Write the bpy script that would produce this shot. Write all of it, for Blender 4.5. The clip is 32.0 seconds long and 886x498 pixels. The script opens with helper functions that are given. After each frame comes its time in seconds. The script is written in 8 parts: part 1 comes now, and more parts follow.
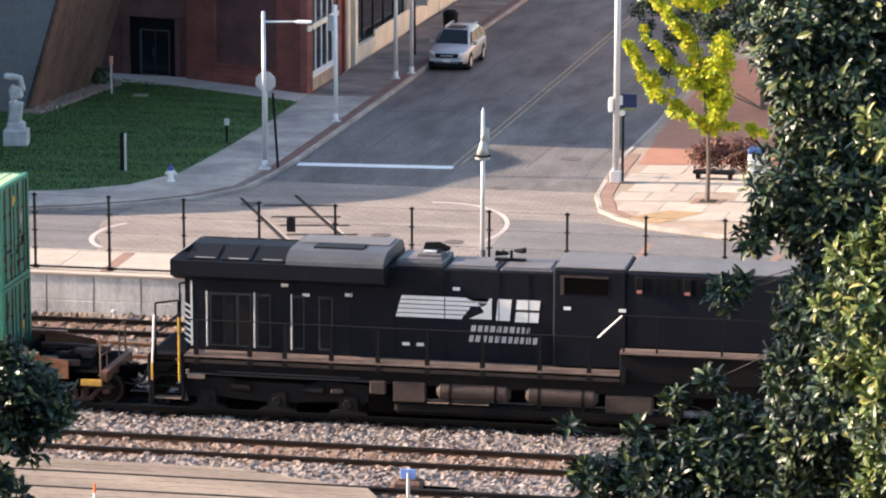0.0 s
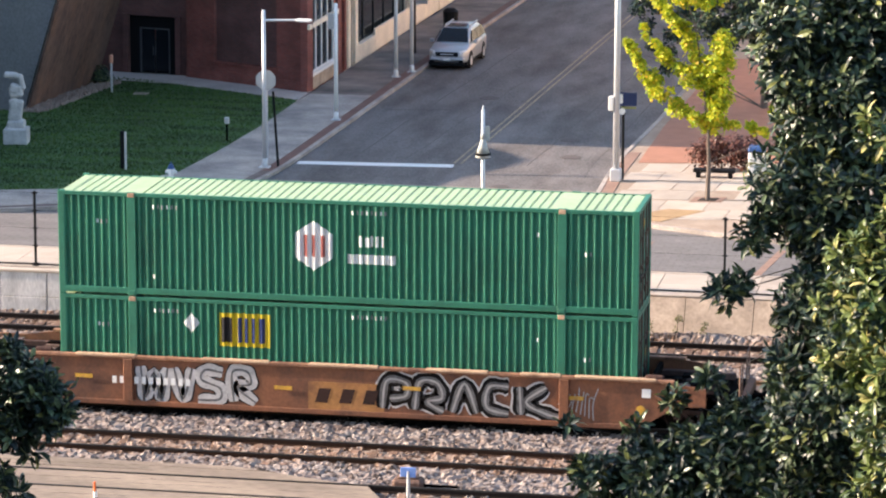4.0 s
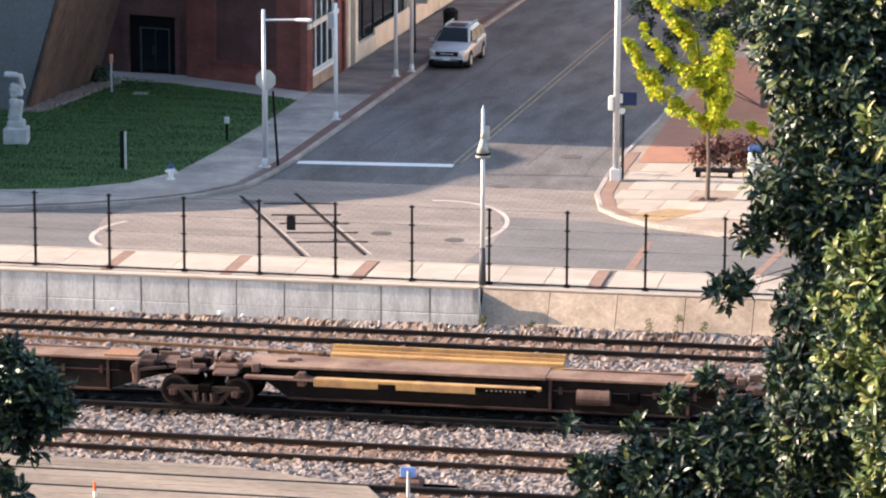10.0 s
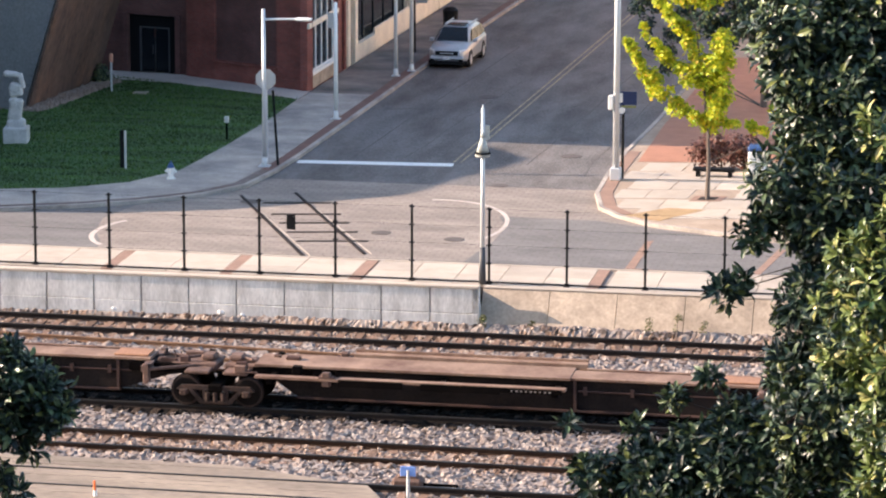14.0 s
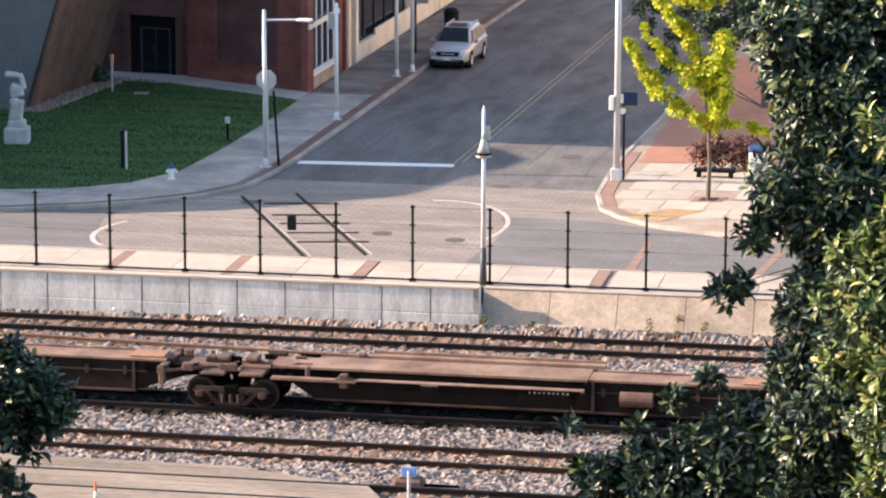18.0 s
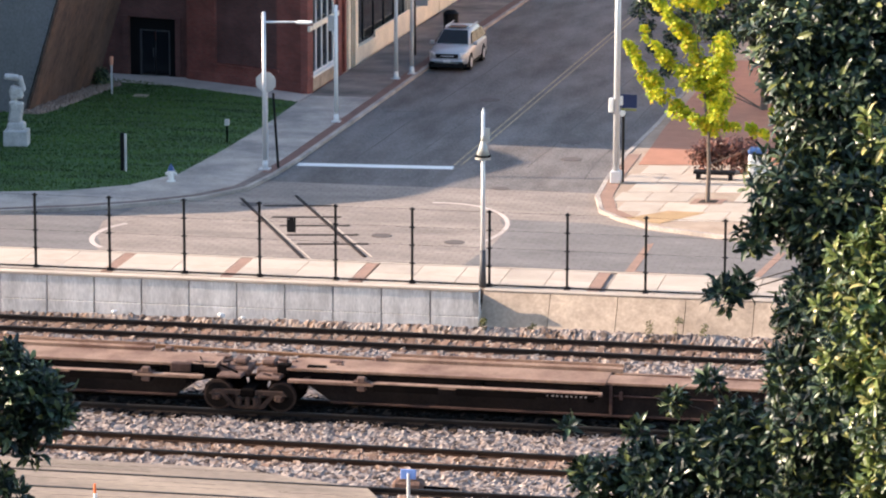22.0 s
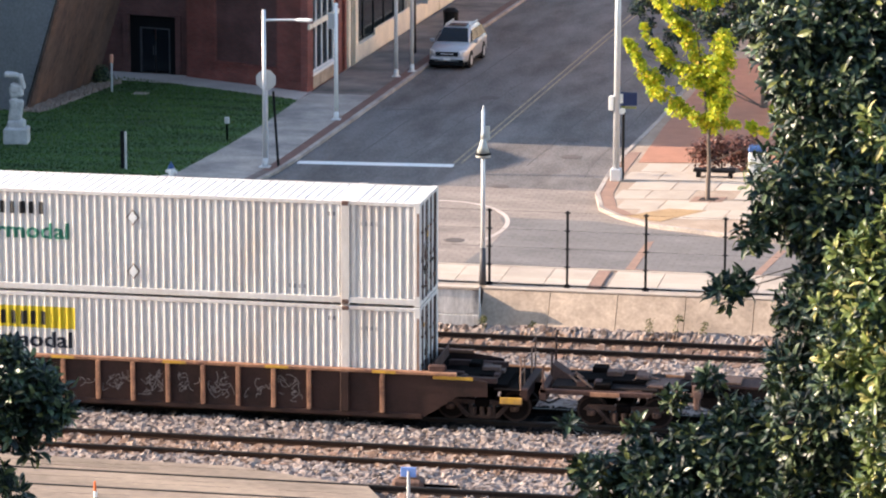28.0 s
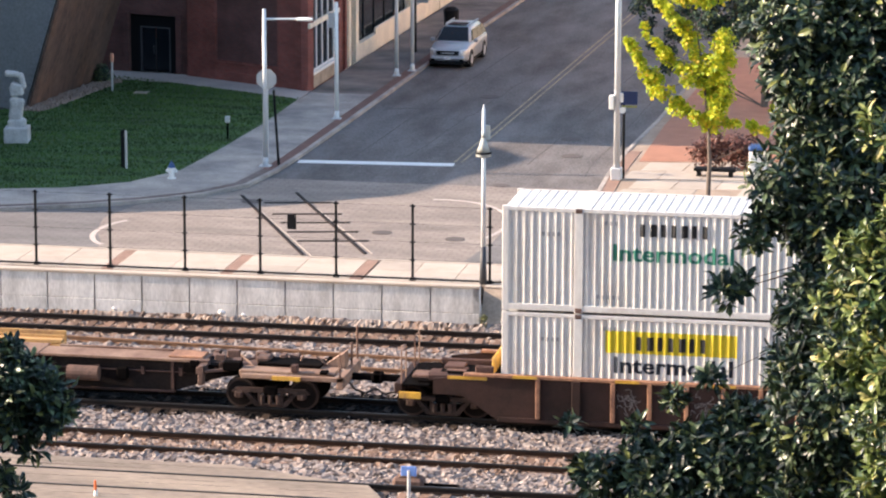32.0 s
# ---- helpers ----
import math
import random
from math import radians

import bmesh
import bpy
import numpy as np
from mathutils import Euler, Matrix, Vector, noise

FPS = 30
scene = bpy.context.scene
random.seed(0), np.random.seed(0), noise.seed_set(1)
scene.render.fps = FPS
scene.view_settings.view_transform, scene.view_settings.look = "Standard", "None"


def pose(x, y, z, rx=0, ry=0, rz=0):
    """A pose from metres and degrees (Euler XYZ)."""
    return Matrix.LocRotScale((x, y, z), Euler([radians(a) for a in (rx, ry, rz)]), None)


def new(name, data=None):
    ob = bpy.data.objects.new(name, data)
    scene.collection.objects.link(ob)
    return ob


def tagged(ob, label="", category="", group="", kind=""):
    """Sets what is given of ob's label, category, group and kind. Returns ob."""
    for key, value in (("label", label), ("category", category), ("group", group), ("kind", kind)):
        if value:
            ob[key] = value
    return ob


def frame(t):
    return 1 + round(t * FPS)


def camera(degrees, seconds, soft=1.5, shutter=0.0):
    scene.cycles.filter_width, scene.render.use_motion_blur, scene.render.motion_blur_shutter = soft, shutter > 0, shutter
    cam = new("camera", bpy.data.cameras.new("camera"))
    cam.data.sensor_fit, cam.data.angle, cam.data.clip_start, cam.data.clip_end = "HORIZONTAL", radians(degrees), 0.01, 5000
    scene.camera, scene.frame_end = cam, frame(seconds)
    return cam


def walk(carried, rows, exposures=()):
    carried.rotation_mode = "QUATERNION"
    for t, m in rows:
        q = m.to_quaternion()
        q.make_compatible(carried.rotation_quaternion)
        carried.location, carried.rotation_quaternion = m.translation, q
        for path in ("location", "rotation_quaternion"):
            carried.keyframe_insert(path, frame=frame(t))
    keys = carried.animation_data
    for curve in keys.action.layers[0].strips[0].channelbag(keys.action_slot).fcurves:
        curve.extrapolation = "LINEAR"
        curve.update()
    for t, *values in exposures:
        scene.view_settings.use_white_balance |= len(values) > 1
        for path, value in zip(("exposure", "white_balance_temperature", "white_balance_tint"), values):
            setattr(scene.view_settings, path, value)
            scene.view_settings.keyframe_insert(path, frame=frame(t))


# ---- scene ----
cam = camera(14.569, 32.0, soft=2.1)
EYE = (15.0, -90.243, 22.911)
TURNS = [
    (0, 11.750, 10.595), (0.5, 11.756, 10.594), (1, 11.768, 10.597), (1.5, 11.778, 10.608), (2, 11.779, 10.612),
    (2.5, 11.773, 10.606), (3, 11.772, 10.601), (3.5, 11.777, 10.598), (5.5, 11.767, 10.598), (6, 11.767, 10.601),
    (6.5, 11.767, 10.597), (7, 11.770, 10.595), (7.5, 11.777, 10.599), (8, 11.780, 10.600), (8.5, 11.777, 10.601),
    (9, 11.773, 10.606), (9.5, 11.777, 10.605), (10, 11.781, 10.596), (10.5, 11.785, 10.591), (11, 11.789, 10.594),
    (11.5, 11.781, 10.598), (12, 11.767, 10.595), (12.5, 11.760, 10.597), (13, 11.767, 10.601), (13.5, 11.781, 10.598),
    (14, 11.792, 10.595), (14.5, 11.794, 10.595), (16.5, 11.782, 10.598), (17, 11.778, 10.600), (17.5, 11.779, 10.605),
    (18, 11.781, 10.608), (18.5, 11.781, 10.607), (19, 11.784, 10.603), (19.5, 11.791, 10.602), (20, 11.795, 10.602),
    (20.5, 11.792, 10.597), (21, 11.781, 10.597), (21.5, 11.762, 10.600), (22, 11.745, 10.600), (22.5, 11.743, 10.600),
    (23, 11.754, 10.602), (23.5, 11.764, 10.602), (24, 11.772, 10.601), (24.5, 11.778, 10.604), (25, 11.785, 10.606),
    (25.5, 11.791, 10.604), (27.5, 11.781, 10.600), (28, 11.780, 10.601), (28.5, 11.781, 10.604), (29, 11.781, 10.605),
    (29.5, 11.785, 10.605), (30, 11.792, 10.606), (30.5, 11.795, 10.607), (31, 11.794, 10.607), (31.5, 11.794, 10.608),
    (32, 11.795, 10.608),
]
walk(cam, [(t, pose(*EYE, 90 - p, 0, y) @ pose(0, 0, 0, 0, 0, 0.13)) for t, p, y in TURNS],
     exposures=[(0.0, 1.47), (32.0, 1.47)])

# ---- daylight ----
SUN_DIR = Vector((1.0, 0.09, -0.42)).normalized()
elev = math.asin(-SUN_DIR.z)
world = bpy.data.worlds.new("sky")
scene.world = world
world.use_nodes = True
wn = world.node_tree.nodes
sky = wn.new("ShaderNodeTexSky")
sky.sky_type, sky.sun_disc = "NISHITA", False
sky.sun_elevation, sky.sun_rotation = elev, math.atan2(-SUN_DIR.x, -SUN_DIR.y)
sky.air_density, sky.dust_density, sky.ozone_density = 1.0, 1.4, 1.2
world.node_tree.links.new(sky.outputs[0], wn["Background"].inputs[0])
wn["Background"].inputs[1].default_value = 0.15
sun = new("sun", bpy.data.lights.new("sun", "SUN"))
sun.data.energy, sun.data.angle, sun.data.color = 4.5, radians(0.6), (1.0, 0.79, 0.63)
sun.matrix_world = Matrix.Translation((-60, 0, 60)) @ SUN_DIR.to_track_quat("-Z", "Y").to_matrix().to_4x4()

# ---- materials ----
MATS = {}


def mat(name, color, rough=0.7, metal=0.0, vary=0.15, scale=3.0, fine=40.0, bump=0.1, dirt=None, dirt_amount=0.4, random_amount=0.0, spec=0.5,
        stretch=(1, 1, 1), bump_dist=0.01):
    """A surface with variation at two scales, optional patches of dirt, and a tone of its own for each object."""
    if name in MATS:
        return MATS[name]
    m = bpy.data.materials.new(name)
    m.use_nodes = True
    nt = m.node_tree
    n, l = nt.nodes, nt.links
    b = n["Principled BSDF"]
    tc = n.new("ShaderNodeTexCoord")
    mp = n.new("ShaderNodeMapping")
    mp.inputs["Scale"].default_value = stretch
    l.new(tc.outputs["Object"], mp.inputs[0])
    big = n.new("ShaderNodeTexNoise")
    big.inputs["Scale"].default_value, big.inputs["Detail"].default_value = scale, 6
    small = n.new("ShaderNodeTexNoise")
    small.inputs["Scale"].default_value, small.inputs["Detail"].default_value = fine, 3
    l.new(mp.outputs[0], big.inputs[0])
    l.new(mp.outputs[0], small.inputs[0])
    add = n.new("ShaderNodeMath")
    add.operation = "ADD"
    l.new(big.outputs[0], add.inputs[0])
    l.new(small.outputs[0], add.inputs[1])
    rng = n.new("ShaderNodeMapRange")
    rng.inputs[1].default_value, rng.inputs[2].default_value = 0.6, 1.4
    rng.inputs[3].default_value, rng.inputs[4].default_value = 1 - vary, 1 + vary
    l.new(add.outputs[0], rng.inputs[0])
    val = rng.outputs[0]
    if random_amount:
        oi = n.new("ShaderNodeObjectInfo")
        r2 = n.new("ShaderNodeMapRange")
        r2.inputs[3].default_value, r2.inputs[4].default_value = 1 - random_amount, 1 + random_amount
        l.new(oi.outputs["Random"], r2.inputs[0])
        mul = n.new("ShaderNodeMath")
        mul.operation = "MULTIPLY"
        l.new(val, mul.inputs[0])
        l.new(r2.outputs[0], mul.inputs[1])
        val = mul.outputs[0]
    sc = n.new("ShaderNodeVectorMath")
    sc.operation = "SCALE"
    if dirt:
        mix = n.new("ShaderNodeMix")
        mix.data_type = "RGBA"
        mix.inputs[6].default_value, mix.inputs[7].default_value = (*color, 1), (*dirt, 1)
        d = n.new("ShaderNodeTexNoise")
        d.inputs["Scale"].default_value, d.inputs["Detail"].default_value, d.inputs["Roughness"].default_value = scale * 0.6, 8, 0.7
        l.new(mp.outputs[0], d.inputs[0])
        dr = n.new("ShaderNodeMapRange")
        dr.inputs[1].default_value, dr.inputs[2].default_value = 0.62 - 0.35 * dirt_amount, 0.72 - 0.1 * dirt_amount
        l.new(d.outputs[0], dr.inputs[0])
        l.new(dr.outputs[0], mix.inputs[0])
        l.new(mix.outputs[2], sc.inputs[0])
    else:
        sc.inputs[0].default_value = color
    l.new(val, sc.inputs["Scale"])
    l.new(sc.outputs[0], b.inputs["Base Color"])
    b.inputs["Roughness"].default_value, b.inputs["Metallic"].default_value = rough, metal
    b.inputs["Specular IOR Level"].default_value = spec
    if bump:
        bp = n.new("ShaderNodeBump")
        bp.inputs["Strength"].default_value, bp.inputs["Distance"].default_value = bump, bump_dist
        l.new(small.outputs[0], bp.inputs["Height"])
        l.new(bp.outputs[0], b.inputs["Normal"])
    MATS[name] = m
    return m


def speckle(name, colors, scale, rough=0.9, bump=0.6, spread=0.35):
    """Loose stones: one tone per cell, with dark gaps in relief."""
    m = bpy.data.materials.new(name)
    m.use_nodes = True
    n, l = m.node_tree.nodes, m.node_tree.links
    b = n["Principled BSDF"]
    tc = n.new("ShaderNodeTexCoord")
    v = n.new("ShaderNodeTexVoronoi")
    v.inputs["Scale"].default_value = scale
    l.new(tc.outputs["Object"], v.inputs[0])
    sep = n.new("ShaderNodeSeparateColor")
    l.new(v.outputs["Color"], sep.inputs[0])
    ramp = n.new("ShaderNodeValToRGB")
    el = ramp.color_ramp.elements
    for i, c in enumerate(colors):
        e = el[i] if i < 2 else el.new(0.5)
        e.position, e.color = i / (len(colors) - 1), (*c, 1)
    big = n.new("ShaderNodeTexNoise")
    big.inputs["Scale"].default_value, big.inputs["Detail"].default_value = 0.6, 5
    l.new(tc.outputs["Object"], big.inputs[0])
    mixv = n.new("ShaderNodeMath")
    mixv.operation = "MULTIPLY_ADD"
    mixv.inputs[1].default_value, mixv.inputs[2].default_value = spread, 0.5 - spread * 0.5
    l.new(sep.outputs[0], ramp.inputs[0])
    l.new(big.outputs[0], mixv.inputs[0])
    sc = n.new("ShaderNodeVectorMath")
    sc.operation = "SCALE"
    l.new(ramp.outputs[0], sc.inputs[0])
    add = n.new("ShaderNodeMath")
    add.operation = "ADD"
    add.inputs[1].default_value = 0.5
    l.new(mixv.outputs[0], add.inputs[0])
    l.new(add.outputs[0], sc.inputs["Scale"])
    l.new(sc.outputs[0], b.inputs["Base Color"])
    b.inputs["Roughness"].default_value = rough
    b.inputs["Specular IOR Level"].default_value = 0.15
    bp = n.new("ShaderNodeBump")
    bp.inputs["Strength"].default_value, bp.inputs["Distance"].default_value = bump, 0.04
    bp.invert = True
    l.new(v.outputs["Distance"], bp.inputs["Height"])
    l.new(bp.outputs[0], b.inputs["Normal"])
    MATS[name] = m
    return m


ASPHALT = mat("asphalt", (0.152, 0.138, 0.131), 0.88, vary=0.5, scale=0.6, fine=9, bump=0.35, dirt=(0.088, 0.073, 0.066), dirt_amount=0.6, stretch=(1.5, 0.4, 1))
SEAL = mat("tar_seal", (0.10, 0.088, 0.082), 0.9, vary=0.3, scale=1.5, fine=10, bump=0.1)
def paver_mat(name, a, b, joint, wide, row):
    """Worn paving in courses along x, with stains."""
    m = mat(name, a, 0.88, vary=0.3, scale=0.7, fine=9, bump=0.2, dirt=b, dirt_amount=0.55, stretch=(0.45, 1.4, 1))
    n, l = m.node_tree.nodes, m.node_tree.links
    s = n["Principled BSDF"]
    tc = n.new("ShaderNodeTexCoord")
    br = n.new("ShaderNodeTexBrick")
    br.inputs["Color1"].default_value, br.inputs["Color2"].default_value, br.inputs["Mortar"].default_value = (1, 1, 1, 1), (0.9, 0.9, 0.9, 1), (*joint, 1)
    br.inputs["Scale"].default_value, br.inputs["Mortar Size"].default_value, br.inputs["Mortar Smooth"].default_value = 1.0, 0.035, 0.6
    br.inputs["Brick Width"].default_value, br.inputs["Row Height"].default_value = wide, row
    l.new(tc.outputs["Object"], br.inputs[0])
    mx = n.new("ShaderNodeMix")
    mx.data_type, mx.blend_type = "RGBA", "MULTIPLY"
    mx.inputs[0].default_value = 1.0
    src = s.inputs["Base Color"].links[0].from_socket
    l.new(src, mx.inputs[6])
    l.new(br.outputs[0], mx.inputs[7])
    l.new(mx.outputs[2], s.inputs["Base Color"])
    return m


PAVER = paver_mat("paver_road", (0.285, 0.238, 0.203), (0.20, 0.166, 0.145), (0.76, 0.73, 0.71), 0.44, 0.30)
GREYPAVER = paver_mat("grey_paver_road", (0.178, 0.164, 0.156), (0.135, 0.124, 0.120), (0.80, 0.78, 0.77), 0.44, 0.30)
CONCRETE = mat("concrete_slab", (0.45, 0.378, 0.308), 0.85, vary=0.12, scale=0.9, fine=22, bump=0.15, dirt=(0.38, 0.31, 0.245), dirt_amount=0.45, random_amount=0.12)
OLDCON = mat("old_grey_concrete", (0.40, 0.345, 0.298), 0.88, vary=0.42, scale=0.7, fine=20, bump=0.15, dirt=(0.235, 0.208, 0.19), dirt_amount=0.5)
BROWNBAND = mat("brown_brick_band", (0.27, 0.165, 0.12), 0.88, vary=0.25, scale=1.5, fine=16, bump=0.2)
DARKBAND = mat("dark_brick_band", (0.17, 0.085, 0.065), 0.88, vary=0.3, scale=1.5, fine=16, bump=0.2)
WALLCON = mat("wall_concrete", (0.65, 0.622, 0.59), 0.85, vary=0.28, scale=1.6, fine=12, bump=0.2, dirt=(0.42, 0.395, 0.37), dirt_amount=0.45, stretch=(1.6, 1.6, 0.45), random_amount=0.06)
SLOPECON = mat("slope_concrete", (0.43, 0.335, 0.25), 0.85, vary=0.3, scale=1.4, fine=10, bump=0.25, dirt=(0.30, 0.23, 0.17), dirt_amount=0.5, random_amount=0.06)
WORNBAND = mat("worn_brick_band", (0.135, 0.092, 0.078), 0.88, vary=0.35, scale=1.2, fine=14, bump=0.2, dirt=(0.21, 0.17, 0.15), dirt_amount=0.45)
TANBED = mat("tan_mortar_bed", (0.36, 0.275, 0.205), 0.9, vary=0.25, scale=1.2, fine=14, bump=0.2, dirt=(0.27, 0.19, 0.135), dirt_amount=0.45)
REDPAVE = mat("brick_paving", (0.37, 0.17, 0.105), 0.85, vary=0.2, scale=1.5, fine=18, bump=0.3)
LAWN = mat("lawn_soil", (0.046, 0.098, 0.027), 0.95, vary=0.6, scale=0.6, fine=6, bump=0.6, bump_dist=0.05, stretch=(0.5, 1.5, 1))
def brick_mat(name, a, b, mortar):
    """Brick courses on a facade whose own x runs along it and z up."""
    m = bpy.data.materials.new(name)
    m.use_nodes = True
    n, l = m.node_tree.nodes, m.node_tree.links
    s = n["Principled BSDF"]
    tc = n.new("ShaderNodeTexCoord")
    sp = n.new("ShaderNodeSeparateXYZ")
    cb = n.new("ShaderNodeCombineXYZ")
    l.new(tc.outputs["Object"], sp.inputs[0])
    xy = n.new("ShaderNodeMath")
    xy.operation = "ADD"
    l.new(sp.outputs[0], xy.inputs[0])
    l.new(sp.outputs[1], xy.inputs[1])
    l.new(xy.outputs[0], cb.inputs[0])
    l.new(sp.outputs[2], cb.inputs[1])
    br = n.new("ShaderNodeTexBrick")
    br.inputs["Color1"].default_value, br.inputs["Color2"].default_value, br.inputs["Mortar"].default_value = (*a, 1), (*b, 1), (*mortar, 1)
    br.inputs["Scale"].default_value, br.inputs["Mortar Size"].default_value = 1.0, 0.008
    br.inputs["Brick Width"].default_value, br.inputs["Row Height"].default_value = 0.21, 0.075
    l.new(cb.outputs[0], br.inputs[0])
    no = n.new("ShaderNodeTexNoise")
    no.inputs["Scale"].default_value, no.inputs["Detail"].default_value = 0.9, 6
    l.new(tc.outputs["Object"], no.inputs[0])
    mr = n.new("ShaderNodeMapRange")
    mr.inputs[1].default_value, mr.inputs[2].default_value, mr.inputs[3].default_value, mr.inputs[4].default_value = 0.3, 0.7, 0.7, 1.3
    l.new(no.outputs[0], mr.inputs[0])
    sc = n.new("ShaderNodeVectorMath")
    sc.operation = "SCALE"
    l.new(br.outputs[0], sc.inputs[0])
    l.new(mr.outputs[0], sc.inputs["Scale"])
    l.new(sc.outputs[0], s.inputs["Base Color"])
    s.inputs["Roughness"].default_value = 0.9
    bp = n.new("ShaderNodeBump")
    bp.inputs["Strength"].default_value, bp.inputs["Distance"].default_value = 0.5, 0.01
    l.new(br.outputs["Fac"], bp.inputs["Height"])
    bp.invert = True
    l.new(bp.outputs[0], s.inputs["Normal"])
    return m


BRICK = brick_mat("red_brick", (0.275, 0.072, 0.052), (0.20, 0.052, 0.040), (0.21, 0.12, 0.10))
DARKBRICK = brick_mat("dark_brick_infill", (0.165, 0.066, 0.056), (0.125, 0.052, 0.046), (0.11, 0.075, 0.065))
CREAM = mat("cream_stone", (0.82, 0.70, 0.54), 0.75, vary=0.22, scale=1.0, fine=16, bump=0.1)
PATHCON = mat("path_concrete", (0.47, 0.40, 0.355), 0.88, vary=0.25, scale=0.7, fine=14, bump=0.15)
BRONZE = mat("weathered_bronze_cladding", (0.122, 0.072, 0.055), 0.75, 0.0, vary=0.65, scale=1.0, fine=7, bump=0.15, stretch=(1, 1, 0.35), dirt=(0.20, 0.10, 0.062), dirt_amount=0.35)
GREYCON = mat("grey_concrete_cladding", (0.245, 0.240, 0.238), 0.8, vary=0.3, scale=0.4, fine=10, bump=0.1)
GLASS = mat("dark_window_glass", (0.010, 0.013, 0.017), 0.10, vary=0.1, bump=0, spec=0.4)
GALV = mat("galvanised_steel", (0.60, 0.61, 0.62), 0.45, 0.35, vary=0.08, scale=2, fine=20, bump=0.05)
WHITEPAINT = mat("white_paint", (0.78, 0.77, 0.74), 0.6, vary=0.1, scale=3, fine=30, bump=0.05)
YELLOWPAINT = mat("yellow_paint", (0.55, 0.31, 0.035), 0.65, vary=0.25, scale=4, fine=30, bump=0.05, dirt=(0.27, 0.15, 0.06), dirt_amount=0.4)
ROADYELLOW = mat("road_yellow", (0.33, 0.26, 0.165), 0.85, vary=0.5, scale=3, fine=12, bump=0.05, dirt=(0.15, 0.125, 0.10), dirt_amount=0.45)
BLACKMETAL = mat("black_metal", (0.011, 0.011, 0.012), 0.55, 0.1, vary=0.2, bump=0.05, spec=0.12)
RAILSTEEL = mat("rail_steel", (0.020, 0.014, 0.012), 0.7, 0.0, vary=0.25, bump=0.1, spec=0.15)
RAILHEAD = mat("rail_head", (0.022, 0.020, 0.020), 0.5, 0.1, vary=0.2, bump=0.02, spec=0.3)
RUSTRAIL = mat("rusty_rail", (0.21, 0.115, 0.065), 0.85, 0.1, vary=0.25, scale=2, bump=0.2)
SLEEPER = mat("timber_sleeper", (0.165, 0.098, 0.067), 0.9, vary=0.3, scale=3, fine=25, bump=0.4, stretch=(3, 0.6, 3), random_amount=0.4)
BALLAST = speckle("ballast", [(0.060, 0.047, 0.041), (0.20, 0.153, 0.130), (0.265, 0.212, 0.184), (0.125, 0.100, 0.088), (0.36, 0.31, 0.275)], 7.0, bump=0.45)
RUSTBALLAST = speckle("rust_stained_ballast", [(0.065, 0.040, 0.028), (0.21, 0.132, 0.090), (0.30, 0.215, 0.165), (0.125, 0.078, 0.054), (0.37, 0.29, 0.235)], 7.0, bump=0.45)
# Dark stones whose colour carries the shade under the train.
SHADEBALLAST = speckle("oily_ballast", [(0.003, 0.003, 0.003), (0.006, 0.005, 0.005), (0.011, 0.009, 0.008)], 8.5)
DIRT = mat("oily_dirt", (0.04, 0.034, 0.03), 0.9, vary=0.3, scale=1, fine=12, bump=0.4, spec=0.12)
SANDY = mat("ochre_sand", (0.36, 0.235, 0.12), 0.95, vary=0.3, scale=2.0, fine=14, bump=0.2)
OLDPAVE = mat("old_yard_paving", (0.27, 0.212, 0.16), 0.9, vary=0.42, scale=0.7, fine=9, bump=0.4, dirt=(0.20, 0.155, 0.12), dirt_amount=0.6, stretch=(0.35, 1.5, 1))
RUST = mat("rusty_deck", (0.265, 0.168, 0.118), 0.85, 0.0, vary=0.25, scale=1.2, fine=14, bump=0.2, dirt=(0.12, 0.058, 0.038), dirt_amount=0.6)
# Near-black frame tone: shade below the wagons is put into it.
SHADEBLACK = mat("dark_rusty_frame", (0.0042, 0.0033, 0.0032), 0.9, 0.0, vary=0.3, scale=1.5, fine=14, bump=0.2, dirt=(0.010, 0.007, 0.006), dirt_amount=0.25, spec=0.03)
BOGIE = mat("grimy_cast_bogie", (0.040, 0.026, 0.022), 0.8, 0.0, vary=0.5, scale=3, fine=16, bump=0.2, dirt=(0.085, 0.05, 0.038), dirt_amount=0.35, spec=0.15)
# Girder brown, darkened further for the shade beneath the platforms.
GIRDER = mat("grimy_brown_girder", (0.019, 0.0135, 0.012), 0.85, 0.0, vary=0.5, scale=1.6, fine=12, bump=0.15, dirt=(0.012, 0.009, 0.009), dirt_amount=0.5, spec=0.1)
RAILBROWN = mat("brown_rail_web", (0.042, 0.023, 0.015), 0.85, 0.0, vary=0.3, scale=2, bump=0.1, spec=0.1)
BROWNCAR = mat("brown_car_paint", (0.042, 0.021, 0.017), 0.75, 0.0, vary=0.2, scale=1.2, fine=12, bump=0.1, dirt=(0.02, 0.012, 0.010), dirt_amount=0.5, spec=0.2)
ORANGECAR = mat("orange_brown_car_paint", (0.20, 0.078, 0.036), 0.75, 0.0, vary=0.3, scale=1.0, fine=12, bump=0.1, dirt=(0.085, 0.036, 0.022), dirt_amount=0.55)
RIMSTEEL = mat("wheel_rim_steel", (0.04, 0.026, 0.022), 0.7, 0.0, vary=0.3, bump=0.1, spec=0.1)
DARKDECK = mat("dark_brown_deck", (0.085, 0.05, 0.042), 0.8, vary=0.35, scale=0.8, fine=12, bump=0.2, dirt=(0.035, 0.022, 0.02), dirt_amount=0.5, spec=0.12)
MIDRUST = mat("dark_rust", (0.135, 0.076, 0.056), 0.85, 0.0, vary=0.4, scale=2.0, fine=14, bump=0.2, dirt=(0.06, 0.034, 0.028), dirt_amount=0.5)
